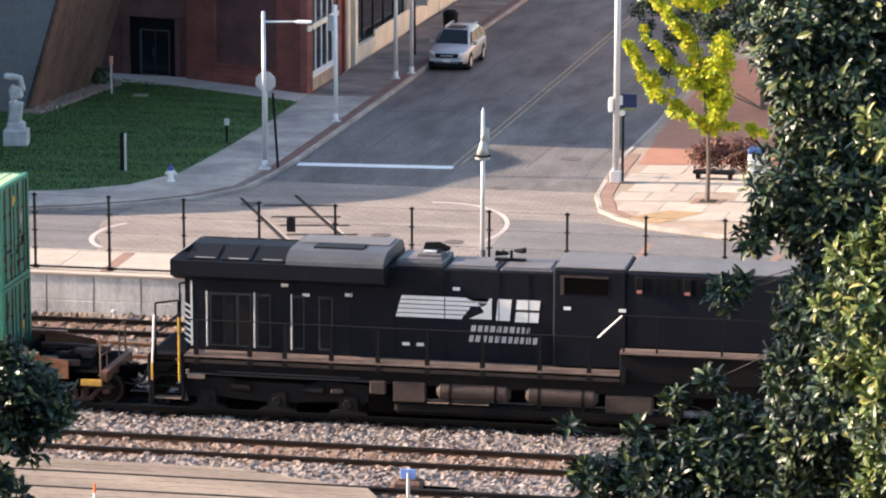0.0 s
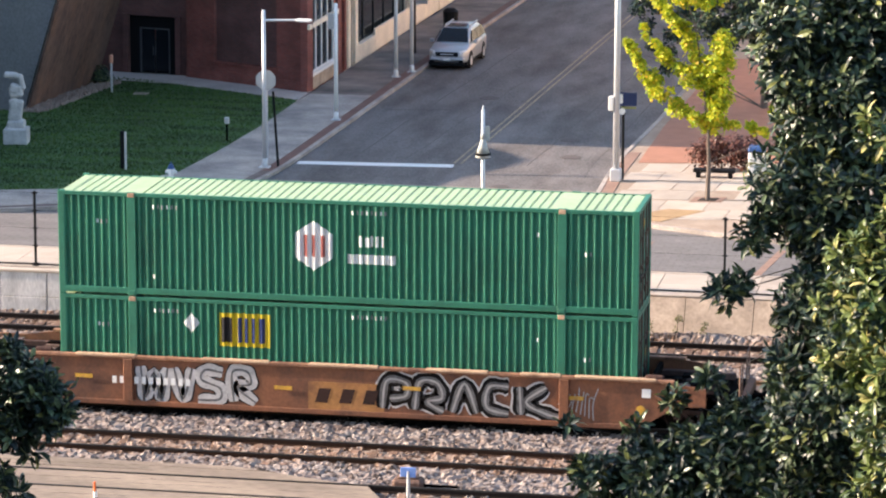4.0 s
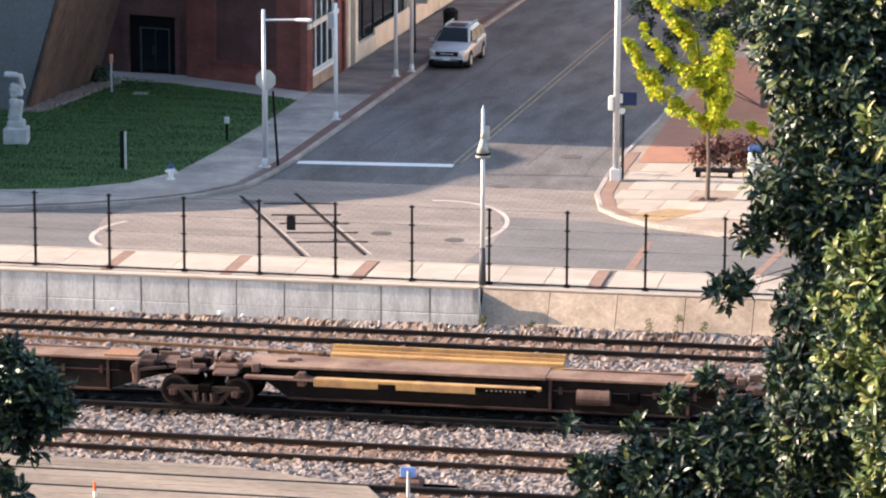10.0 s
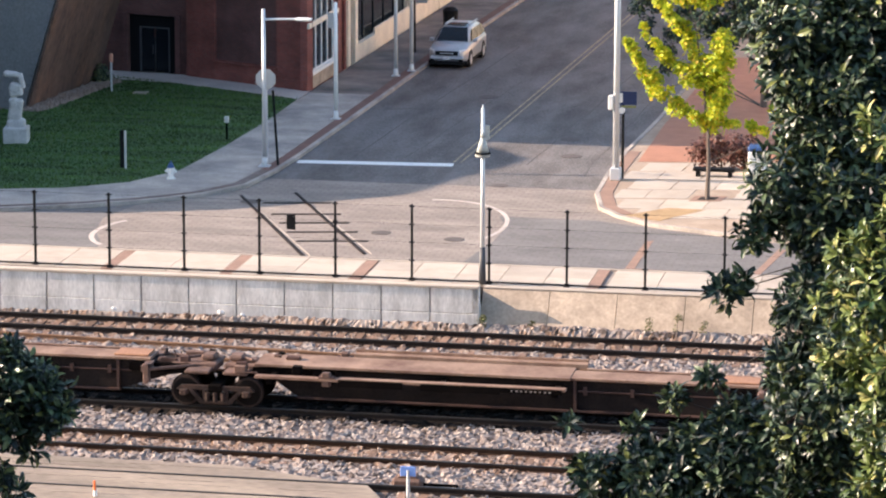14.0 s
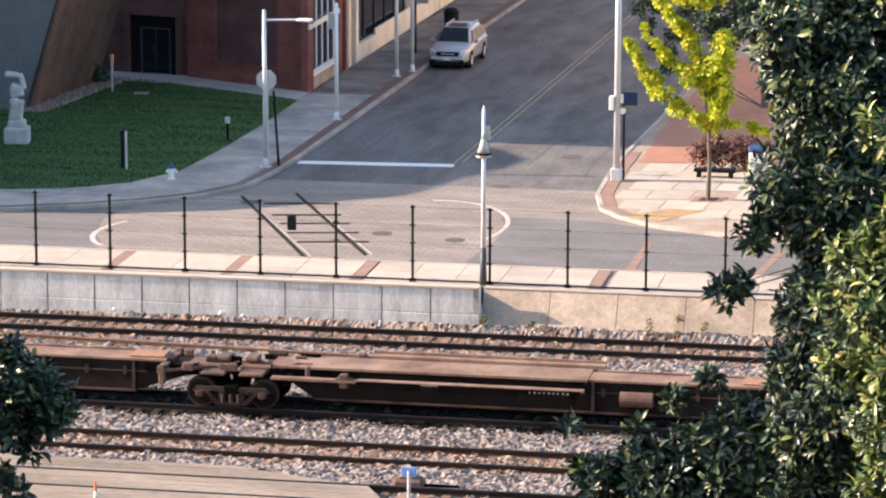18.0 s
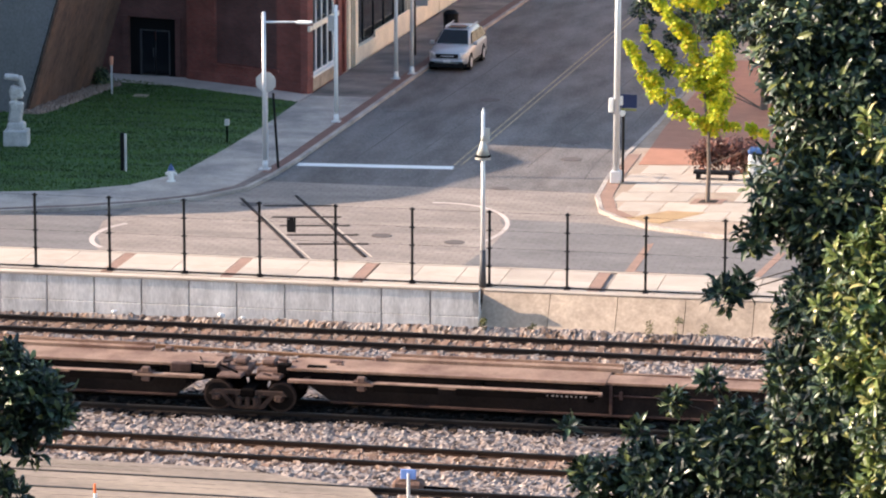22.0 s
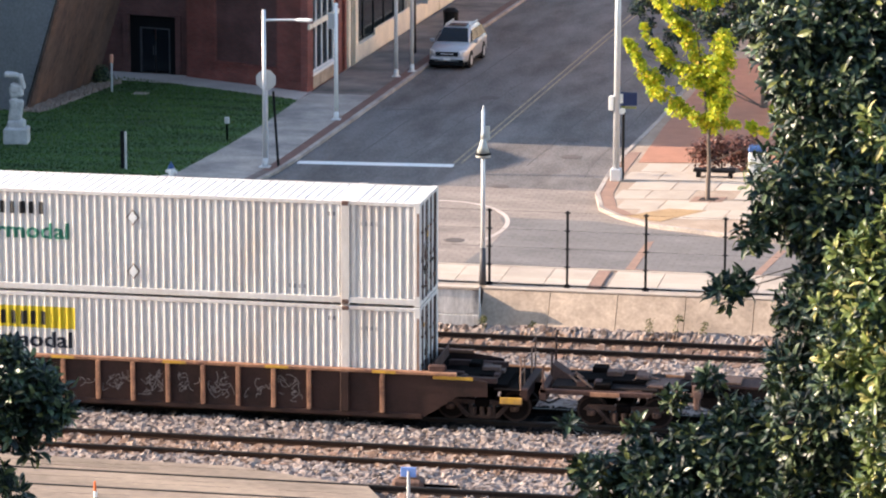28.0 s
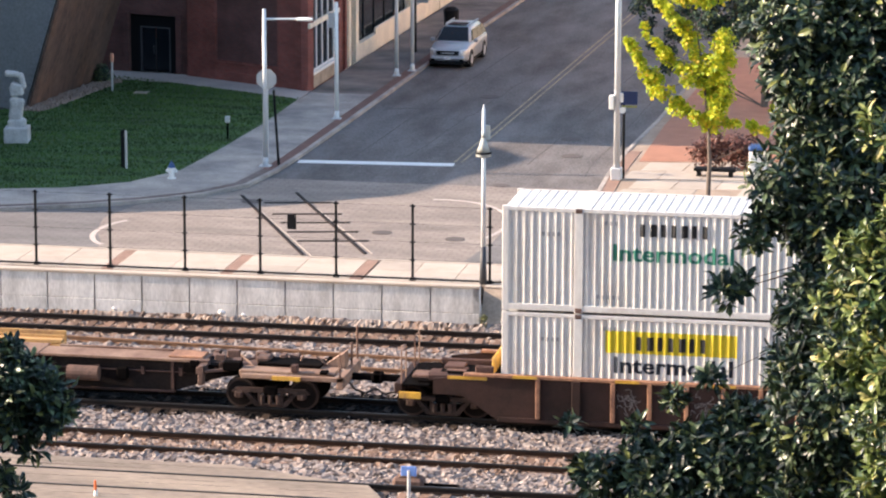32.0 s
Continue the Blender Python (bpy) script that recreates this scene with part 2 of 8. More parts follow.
OCHRE = mat("worn_ochre_paint", (0.46, 0.27, 0.10), 0.75, vary=0.2, scale=1.5, fine=14, bump=0.1, dirt=(0.27, 0.14, 0.07), dirt_amount=0.45)
# Sleepers below the train, darkened to stand for its shade.
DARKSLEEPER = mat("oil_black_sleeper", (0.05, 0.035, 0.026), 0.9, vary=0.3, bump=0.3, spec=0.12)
WHEELSTEEL = mat("wheel_steel", (0.012, 0.009, 0.008), 0.8, 0.0, vary=0.25, bump=0.1, spec=0.06)
LOCOBLACK = mat("locomotive_black", (0.0052, 0.0066, 0.0118), 0.6, 0.0, vary=0.3, scale=1.0, fine=12, bump=0.05, dirt=(0.0105, 0.0115, 0.0150), dirt_amount=0.35, spec=0.15)
# Two roof greys, paler than the locomotive's black sides.
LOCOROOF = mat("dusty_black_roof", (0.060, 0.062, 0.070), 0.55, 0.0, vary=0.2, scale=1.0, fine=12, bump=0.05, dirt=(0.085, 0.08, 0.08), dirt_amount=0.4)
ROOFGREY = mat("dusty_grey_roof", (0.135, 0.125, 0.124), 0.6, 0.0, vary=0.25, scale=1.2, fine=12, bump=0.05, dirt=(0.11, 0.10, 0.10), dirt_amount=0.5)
LOCOGRIME = mat("grimy_bogie_paint", (0.0125, 0.0115, 0.0125), 0.85, 0.0, vary=0.3, scale=2, fine=14, bump=0.15, dirt=(0.012, 0.010, 0.010), dirt_amount=0.5, spec=0.1)
# Stains and the street's shade, both put into the concrete colour.
SHADEWALK = mat("stained_walk_concrete", (0.246, 0.197, 0.168), 0.9, vary=0.35, scale=0.6, fine=14, bump=0.15, dirt=(0.085, 0.07, 0.064), dirt_amount=0.6)
IRON = mat("worn_iron_cover", (0.115, 0.097, 0.09), 0.8, 0.0, vary=0.2, bump=0.1, spec=0.2)
RUBBLE = mat("pink_rubble", (0.34, 0.25, 0.20), 0.9, vary=0.3, scale=4, fine=20, bump=0.3, random_amount=0.3)
SKYBLOCK = mat("grey_house_render", (0.26, 0.265, 0.28), 0.9, vary=0.2, scale=0.5, fine=8, bump=0.1)
BOUNCEWALL = mat("pale_warm_facade", (0.62, 0.49, 0.37), 0.9, vary=0.15, scale=0.5, fine=8, bump=0.1)
LOCOFRAME = mat("dusty_black_frame", (0.008, 0.0076, 0.0084), 0.85, 0.0, vary=0.3, scale=1.2, fine=12, bump=0.1, dirt=(0.016, 0.012, 0.010), dirt_amount=0.4, spec=0.08)
WALKTOP = mat("dusty_walkway_top", (0.16, 0.112, 0.092), 0.85, vary=0.35, scale=2, fine=20, bump=0.1, dirt=(0.09, 0.062, 0.052), dirt_amount=0.5)
DOORGREY = mat("dusty_door_edge", (0.030, 0.030, 0.033), 0.7, vary=0.4, scale=3, fine=16, bump=0.05, dirt=(0.012, 0.012, 0.014), dirt_amount=0.5)
WALKDUST = mat("dusty_walkway_edge", (0.30, 0.20, 0.15), 0.85, vary=0.25, scale=2, fine=20, bump=0.1, dirt=(0.16, 0.10, 0.07), dirt_amount=0.4)
RESBROWN = mat("dusty_brown_tank", (0.062, 0.044, 0.037), 0.6, vary=0.3, scale=2, fine=12, bump=0.1, dirt=(0.05, 0.035, 0.03), dirt_amount=0.5, spec=0.25)
GREENBOX = mat("green_container_paint", (0.019, 0.168, 0.098), 0.55, 0.0, vary=0.2, scale=0.8, fine=10, bump=0.03, dirt=(0.014, 0.118, 0.070), dirt_amount=0.3, spec=0.6)
# Roof green, paler and yellower than the container sides.
GREENROOF = mat("faded_green_roof", (0.36, 0.47, 0.27), 0.6, 0.0, vary=0.15, scale=0.8, fine=10, bump=0.03)
WHITEBOX = mat("white_container_paint", (0.63, 0.60, 0.562), 0.55, 0.0, vary=0.14, scale=0.8, fine=10, bump=0.03, dirt=(0.55, 0.49, 0.435), dirt_amount=0.34, stretch=(1, 1, 0.4))
WHITEROOF = mat("white_container_roof", (0.66, 0.64, 0.61), 0.6, 0.0, vary=0.08, scale=0.8, fine=10, bump=0.03)
SILVER = mat("silver_car_paint", (0.47, 0.47, 0.475), 0.3, 0.35, vary=0.04, bump=0)
RUBBER = mat("tyre_rubber", (0.02, 0.02, 0.02), 0.85, vary=0.2, bump=0.1)
STONE = mat("pale_carved_stone", (0.46, 0.445, 0.43), 0.85, vary=0.35, scale=3, fine=20, bump=0.2)
BARK = mat("bark", (0.13, 0.10, 0.08), 0.9, vary=0.3, scale=4, fine=25, bump=0.5)
SIGNBACK = mat("sign_back_metal", (0.42, 0.42, 0.42), 0.5, 0.3, vary=0.06, bump=0)
BLUE = mat("blue_enamel", (0.03, 0.08, 0.22), 0.5, vary=0.1, bump=0)
ORANGE = mat("orange_plastic", (0.75, 0.16, 0.04), 0.55, vary=0.1, bump=0)
PALEORANGE = mat("faded_orange_plastic", (0.72, 0.33, 0.22), 0.6, vary=0.1, bump=0)
LANTERN = mat("weathered_lantern_paint", (0.42, 0.43, 0.40), 0.6, vary=0.25, scale=6, fine=30, bump=0.05)
DULLSCRAWL = mat("dull_chalk_scrawl", (0.17, 0.145, 0.135), 0.8, vary=0.3, bump=0)
SPRAYSILVER = mat("bright_silver_spray", (0.44, 0.425, 0.42), 0.55, vary=0.3, scale=3, fine=10, bump=0)
SMOKE = mat("smoky_spray_paint", (0.10, 0.098, 0.10), 0.7, vary=0.6, scale=2.5, fine=8, bump=0)
OCHREPANEL = mat("weathered_ochre_panel", (0.36, 0.165, 0.05), 0.75, vary=0.3, scale=2, fine=14, bump=0.05, dirt=(0.2, 0.09, 0.04), dirt_amount=0.5)
PALESTRIP = mat("worn_pale_strip", (0.50, 0.34, 0.22), 0.75, vary=0.25, scale=2, fine=14, bump=0.1, dirt=(0.30, 0.17, 0.10), dirt_amount=0.35)
RUSTORANGE = mat("worn_orange_rust", (0.30, 0.15, 0.085), 0.8, vary=0.35, scale=1.5, fine=12, bump=0.15, dirt=(0.11, 0.05, 0.035), dirt_amount=0.5)
REDGRAPH = mat("red_lettering", (0.30, 0.075, 0.06), 0.6, vary=0.1, bump=0)
REDTAG = mat("faded_red_tag", (0.42, 0.16, 0.14), 0.7, vary=0.2, bump=0)
NAVY = mat("navy_lettering", (0.005, 0.010, 0.022), 0.7, vary=0.1, bump=0)
TEALGREEN = mat("green_lettering", (0.02, 0.17, 0.11), 0.6, vary=0.25, bump=0)
BLACKLET = mat("black_lettering", (0.006, 0.006, 0.008), 0.6, vary=0.1, bump=0)
SIGNNAVY = mat("navy_enamel", (0.008, 0.022, 0.085), 0.5, vary=0.15, bump=0)
DULLYELLOW = mat("dull_yellow_enamel", (0.20, 0.20, 0.05), 0.6, vary=0.2, bump=0)
CARGLASS = mat("tinted_car_glass", (0.008, 0.010, 0.013), 0.25, vary=0.1, bump=0, spec=0.25)
BROWNRIM = mat("worn_placard_rim", (0.30, 0.25, 0.21), 0.8, vary=0.3, scale=4, bump=0)
BLUELET = mat("blue_lettering", (0.012, 0.03, 0.14), 0.6, vary=0.1, bump=0)
PALEBLUE = mat("pale_blue_enamel", (0.16, 0.28, 0.62), 0.5, vary=0.1, bump=0)
BRIGHTYEL = mat("bright_yellow_panel", (0.60, 0.45, 0.015), 0.6, vary=0.08, bump=0)
SPRAYGREY = mat("silver_spray_paint", (0.30, 0.29, 0.285), 0.6, vary=0.2, scale=3, bump=0)


def leaf_mat(name, low, high, trans=0.25, rough=0.4, young=None, patch=None, mid=None):
    m = bpy.data.materials.new(name)
    m.use_nodes = True
    n, l = m.node_tree.nodes, m.node_tree.links
    b = n["Principled BSDF"]
    g = n.new("ShaderNodeNewGeometry")
    ramp = n.new("ShaderNodeValToRGB")
    ramp.color_ramp.elements[0].color, ramp.color_ramp.elements[1].color = (*low, 1), (*high, 1)
    if young:
        ramp.color_ramp.elements[1].position = 0.86
        e = ramp.color_ramp.elements.new(1.0)
        e.color = (*young, 1)
    if mid:
        e = ramp.color_ramp.elements.new(0.55)
        e.color = (*mid, 1)
    l.new(g.outputs["Random Per Island"], ramp.inputs[0])
    tone = ramp.outputs[0]
    if patch:
        tc, mp, no = n.new("ShaderNodeTexCoord"), n.new("ShaderNodeMapping"), n.new("ShaderNodeTexNoise")
        mp.inputs["Scale"].default_value, mp.inputs["Rotation"].default_value = patch, (0, 0, 0.25)
        no.inputs["Scale"].default_value, no.inputs["Detail"].default_value = 1.0, 5
        mr, sc = n.new("ShaderNodeMapRange"), n.new("ShaderNodeVectorMath")
        mr.inputs[1].default_value, mr.inputs[2].default_value, mr.inputs[3].default_value, mr.inputs[4].default_value = 0.32, 0.68, 0.45, 1.6
        sc.operation = "SCALE"
        l.new(tc.outputs["Object"], mp.inputs[0])
        l.new(mp.outputs[0], no.inputs[0])
        l.new(no.outputs[0], mr.inputs[0])
        l.new(ramp.outputs[0], sc.inputs[0])
        l.new(mr.outputs[0], sc.inputs["Scale"])
        tone = sc.outputs[0]
    l.new(tone, b.inputs["Base Color"])
    b.inputs["Roughness"].default_value = rough
    t = n.new("ShaderNodeBsdfTranslucent")
    l.new(tone, t.inputs[0])
    mx = n.new("ShaderNodeMixShader")
    mx.inputs[0].default_value = trans
    l.new(b.outputs[0], mx.inputs[1])
    l.new(t.outputs[0], mx.inputs[2])
    l.new(mx.outputs[0], n["Material Output"].inputs[0])
    return m


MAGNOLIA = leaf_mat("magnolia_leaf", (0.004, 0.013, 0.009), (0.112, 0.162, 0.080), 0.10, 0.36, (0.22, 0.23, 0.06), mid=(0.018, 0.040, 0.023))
# Lit copy of the magnolia leaf: sunlight is put into the colour.
SUNLITLEAF = leaf_mat("young_magnolia_leaf", (0.018, 0.052, 0.020), (0.20, 0.25, 0.065), 0.18, 0.34, (0.56, 0.49, 0.20))
YELLOWLEAF = leaf_mat("yellow_green_leaf", (0.22, 0.34, 0.012), (0.66, 0.62, 0.025), 0.4, 0.6, (0.78, 0.52, 0.05))
REDLEAF = leaf_mat("dark_red_leaf", (0.035, 0.015, 0.013), (0.26, 0.105, 0.072), 0.2, 0.5)
WEED = leaf_mat("weed_leaf", (0.06, 0.075, 0.022), (0.16, 0.15, 0.045), 0.25, 0.6)
GRASS = leaf_mat("grass_blade", (0.030, 0.078, 0.014), (0.078, 0.138, 0.026), 0.2, 0.8, patch=(0.28, 1.3, 1))


# ---- mesh helpers ----
def part(name, bm, material, parent=None, label="", smooth=False):
    """Links a bmesh as one mesh object, under a thing or a part."""
    me = bpy.data.meshes.new(name)
    bm.to_mesh(me)
    bm.free()
    me.materials.append(material)
    if smooth:
        for p in me.polygons:
            p.use_smooth = True
    ob = new(name, me)
    if parent:
        ob.parent = parent
    if label:
        ob["label"] = label
    return ob


def share(ob, parent, m=None):
    """Another object on the same mesh."""
    o = new(ob.name.split(".")[0], ob.data)
    o.parent = parent
    if m:
        o.matrix_basis = m
    return o


def thing(name, label, category, m=None, group="", kind=""):
    e = new(name)
    e.empty_display_size = 0.2
    if m:
        e.matrix_basis = m
    return tagged(e, label, category, group, kind)


def box(bm, x0, x1, y0, y1, z0, z1, bevel=0.0, m=None):
    vs = [bm.verts.new(v) for v in ((x0, y0, z0), (x1, y0, z0), (x1, y1, z0), (x0, y1, z0), (x0, y0, z1), (x1, y0, z1), (x1, y1, z1), (x0, y1, z1))]
    fs = [bm.faces.new([vs[i] for i in f]) for f in ((3, 2, 1, 0), (4, 5, 6, 7), (0, 1, 5, 4), (1, 2, 6, 5), (2, 3, 7, 6), (3, 0, 4, 7))]
    if bevel:
        es = list({e for f in fs for e in f.edges})
        r = bmesh.ops.bevel(bm, geom=es, offset=bevel, segments=1, affect="EDGES")
        vs = list({v for f in r["faces"] for v in f.verts} | {v for v in vs if v.is_valid})
    if m:
        bmesh.ops.transform(bm, matrix=m, verts=vs)
    return bm


def bx(*a, **k):
    return box(bmesh.new(), *a, **k)


def tube(bm, p, q, r0, r1=None, seg=10, caps=True):
    p, q = Vector(p), Vector(q)
    r1 = r0 if r1 is None else r1
    d = (q - p)
    rot = d.to_track_quat("Z", "Y").to_matrix()
    a, b = [], []
    for i in range(seg):
        w = 2 * math.pi * i / seg
        o = rot @ Vector((math.cos(w), math.sin(w), 0))
        a.append(bm.verts.new(p + o * r0))
        b.append(bm.verts.new(q + o * r1))
    for i in range(seg):
        j = (i + 1) % seg
        bm.faces.new((a[i], a[j], b[j], b[i]))
    if caps:
        bm.faces.new(a[::-1])
        bm.faces.new(b)
    return bm


def prism(bm, pts, y0, y1, plane="xz"):
    """A polygon drawn in a plane, pushed from y0 to y1 along the third axis."""
    def at(p, w):
        return (p[0], w, p[1]) if plane == "xz" else (p[0], p[1], w) if plane == "xy" else (w, p[0], p[1])
    a = [bm.verts.new(at(p, y0)) for p in pts]
    b = [bm.verts.new(at(p, y1)) for p in pts]
    fs = [bm.faces.new(a), bm.faces.new(b[::-1])]
    for i in range(len(pts)):
        j = (i + 1) % len(pts)
        fs.append(bm.faces.new((a[j], a[i], b[i], b[j])))
    bmesh.ops.recalc_face_normals(bm, faces=fs)
    return bm


def text_part(name, words, size, material, parent, m, label="", width=1.0, height=0.4, depth=0.006, bold=0.0):
    """Lettering in the built-in font, as a mesh."""
    cu = bpy.data.curves.new(name, "FONT")
    cu.body, cu.size, cu.extrude, cu.align_x, cu.resolution_u, cu.offset = words, size, depth, "CENTER", 2, bold
    tmp = new(name + "_curve", cu)
    me = bpy.data.meshes.new_from_object(tmp.evaluated_get(bpy.context.evaluated_depsgraph_get()))
    bpy.data.objects.remove(tmp)
    co = np.array([v.co for v in me.vertices])
    lo, hi = co.min(0), co.max(0)
    me.transform(Matrix.Diagonal((width / (hi[0] - lo[0]), height / (hi[1] - lo[1]), 1, 1)) @ Matrix.Translation((-(lo[0] + hi[0]) / 2, -lo[1], 0)))
    me.materials.clear()
    me.materials.append(material)
    ob = new(name, me)
    ob.parent = parent
    ob.matrix_basis = m
    if label:
        ob["label"] = label
    return ob


FRONT = pose(0, 0, 0, 90, 0, 0)   # lettering on a face that looks to -y
RAIL_Z = -1.08
TRACK_Y = 1.295

# ---- ground and yard ----
def sheet(name, strips, material, label, category):
    bm = bmesh.new()
    for pts, z in strips:
        bm.faces.new([bm.verts.new((x, y, z)) for x, y in pts])
    ob = part(name, bm, material)
    return tagged(ob, label, category, kind="structure")


def make_ground():
    bm = bmesh.new()
    prof = [(-2500, -1.45), (12.35, -1.45), (12.36, -0.06), (2500, -0.06)]
    rows = [[bm.verts.new((x, y, z)) for y, z in prof] for x in (-2500, 2500)]
    for i in range(3):
        bm.faces.new((rows[0][i], rows[1][i], rows[1][i + 1], rows[0][i + 1]))
    tagged(part("ground", bm, DIRT), "dark bare earth of the railway yard and town", "ground", kind="structure")


def make_ballast():
    step = 0.065
    xs, ys = np.arange(-24, 13, step), np.arange(-9.2, 11.6, step)
    gx, gy = np.meshgrid(xs, ys, indexing="ij")
    rs = np.random.RandomState(4)
    z = -1.252 + 0.02 * np.sin(gy * 1.1) + 0.33 * np.clip((gy - 10.82) / 0.32, 0, 1) + rs.normal(0, 0.017, gx.shape)
    coarse = rs.normal(0, 1, (gx.shape[0] // 3 + 1, gx.shape[1] // 3 + 1))
    z += 0.021 * np.kron(coarse, np.ones((3, 3)))[:gx.shape[0], :gx.shape[1]]
    gx = gx + rs.uniform(-0.02, 0.02, gx.shape)
    gy = gy + rs.uniform(-0.02, 0.02, gy.shape)
    nx, ny = gx.shape
    idx = np.arange(nx * ny).reshape(nx, ny)
    faces = np.stack([idx[:-1, :-1], idx[1:, :-1], idx[1:, 1:], idx[:-1, 1:]], -1).reshape(-1, 4)
    me = bpy.data.meshes.new("ballast")
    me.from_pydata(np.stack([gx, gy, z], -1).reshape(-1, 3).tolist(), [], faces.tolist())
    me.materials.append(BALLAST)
    me.materials.append(SHADEBALLAST)
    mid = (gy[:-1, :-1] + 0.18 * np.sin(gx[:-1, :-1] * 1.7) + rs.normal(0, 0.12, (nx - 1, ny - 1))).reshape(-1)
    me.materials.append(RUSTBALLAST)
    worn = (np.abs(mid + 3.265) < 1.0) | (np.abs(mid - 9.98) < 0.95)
    # Paints the train's shade as a dark band of stones along its track.
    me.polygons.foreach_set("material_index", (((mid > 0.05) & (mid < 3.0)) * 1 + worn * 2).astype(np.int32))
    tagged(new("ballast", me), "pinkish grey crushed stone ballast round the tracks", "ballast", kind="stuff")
    tagged(part("yard_gravel", bx(-200, 200, -20, 11.3, -1.5, -1.42), BALLAST), "crushed stone spread over the yard", "gravel", kind="structure")


def rail_bm(x0, x1, head=True):
    bm = bmesh.new()
    if head:
        prism(bm, [(-0.036, -0.045), (0.036, -0.045), (0.036, -0.004), (0.03, 0), (-0.03, 0), (-0.036, -0.004)], x0, x1, "yz")
    else:
        prism(bm, [(-0.07, -0.17), (0.07, -0.17), (0.07, -0.155), (0.012, -0.14), (0.012, -0.045), (-0.012, -0.045), (-0.012, -0.14), (-0.07, -0.155)], x0, x1, "yz")
    return bm


def make_track(name, label, y, x0, x1, m=None, rust=False, sleepers=True, spacing=0.53, tie_mat=None):
    tie = None
    t = thing(name, label, "railway track", m or pose(0, y, RAIL_Z), kind="structure")
    for s in (-0.7525, 0.7525):
        r = part("rail", rail_bm(x0, x1, False), RUSTRAIL if rust else RAILBROWN if abs(y + 3.265) < 0.01 else RAILSTEEL, t, "rusty steel rail" if rust else "dark steel rail")
        r.location = (0, s, 0)
        h = part("rail_head", rail_bm(x0, x1, True), RUSTRAIL if rust else RAILHEAD, r)
    if sleepers:
        x = max(x0, -26)
        i = 0
        while x < min(x1, 14):
            jig = pose(x + random.uniform(-0.03, 0.03), random.uniform(-0.05, 0.05), random.uniform(-0.012, 0.012), 0, 0, random.uniform(-1.2, 1.2))
            if tie is None:
                tie = part("sleeper", bx(-0.115, 0.115, -1.3, 1.3, -0.33, -0.165, bevel=0.012), tie_mat or SLEEPER, t)
                tie.matrix_basis = jig
            else:
                share(tie, t, jig)
            x += spacing
            i += 1
    return t


def poly_strip(name, pts, w, z):
    bm = bmesh.new()
    a = [bm.verts.new((x, y - w / 2, z)) for x, y in pts]
    b = [bm.verts.new((x, y + w / 2, z)) for x, y in pts]
    for i in range(len(pts) - 1):
        bm.faces.new((a[i], a[i + 1], b[i + 1], b[i]))
    return part(name, bm, DIRT)


make_ground()
make_ballast()
make_track("track_far", "dark steel rails on timber sleepers by the retaining wall", 9.98, -300, 300)
make_track("track_siding", "rusty rails of a turnout track beside the main track", 0, -40, 60, pose(-3, 6.45, RAIL_Z - 0.03, 0, 0, -4.2), rust=True)
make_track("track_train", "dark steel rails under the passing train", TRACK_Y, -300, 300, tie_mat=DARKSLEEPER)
make_track("track_near", "dark steel rails on timber sleepers in pale ballast", -3.265, -300, 300)
make_track("track_paved", "rails set flush into the old yard paving", -7.28, -300, 300)

# old paving with the rails' grooves
for i, (ya, yb) in enumerate(((-6.45, -5.35), (-7.94, -6.60), (-40.0, -8.10))):
    bm = bmesh.new()
    prism(bm, [(-80, ya), (-1.9 if i else -3.2, ya), (-2.6 if i else -6.5, yb), (-80, yb)], -1.4, RAIL_Z - 0.025 + 0.003 * i, "xy")
    tagged(part("yard_paving", bm, OLDPAVE), "worn tan yard paving beside the flush rails", "paving", kind="structure")

random.seed(11)
for i in range(9):
    x, y = random.uniform(-13, -4.5), (-5.75, -6.1, -7.0, -7.5, -8.6)[i % 5] + random.uniform(-0.15, 0.15)
    L = random.uniform(1.2, 4.0)
    z = RAIL_Z - 0.0175
    pts = [(x + L * k / 6, y + random.uniform(-0.05, 0.05)) for k in range(7)]
    tagged(poly_strip("paving_crack", pts, 0.025, z), "dark tarred crack in the yard paving", "crack", kind="structure")

# ---- retaining wall ----
WALL_M = pose(-2.86, 11.2, 0, 0, 0, 0.6)


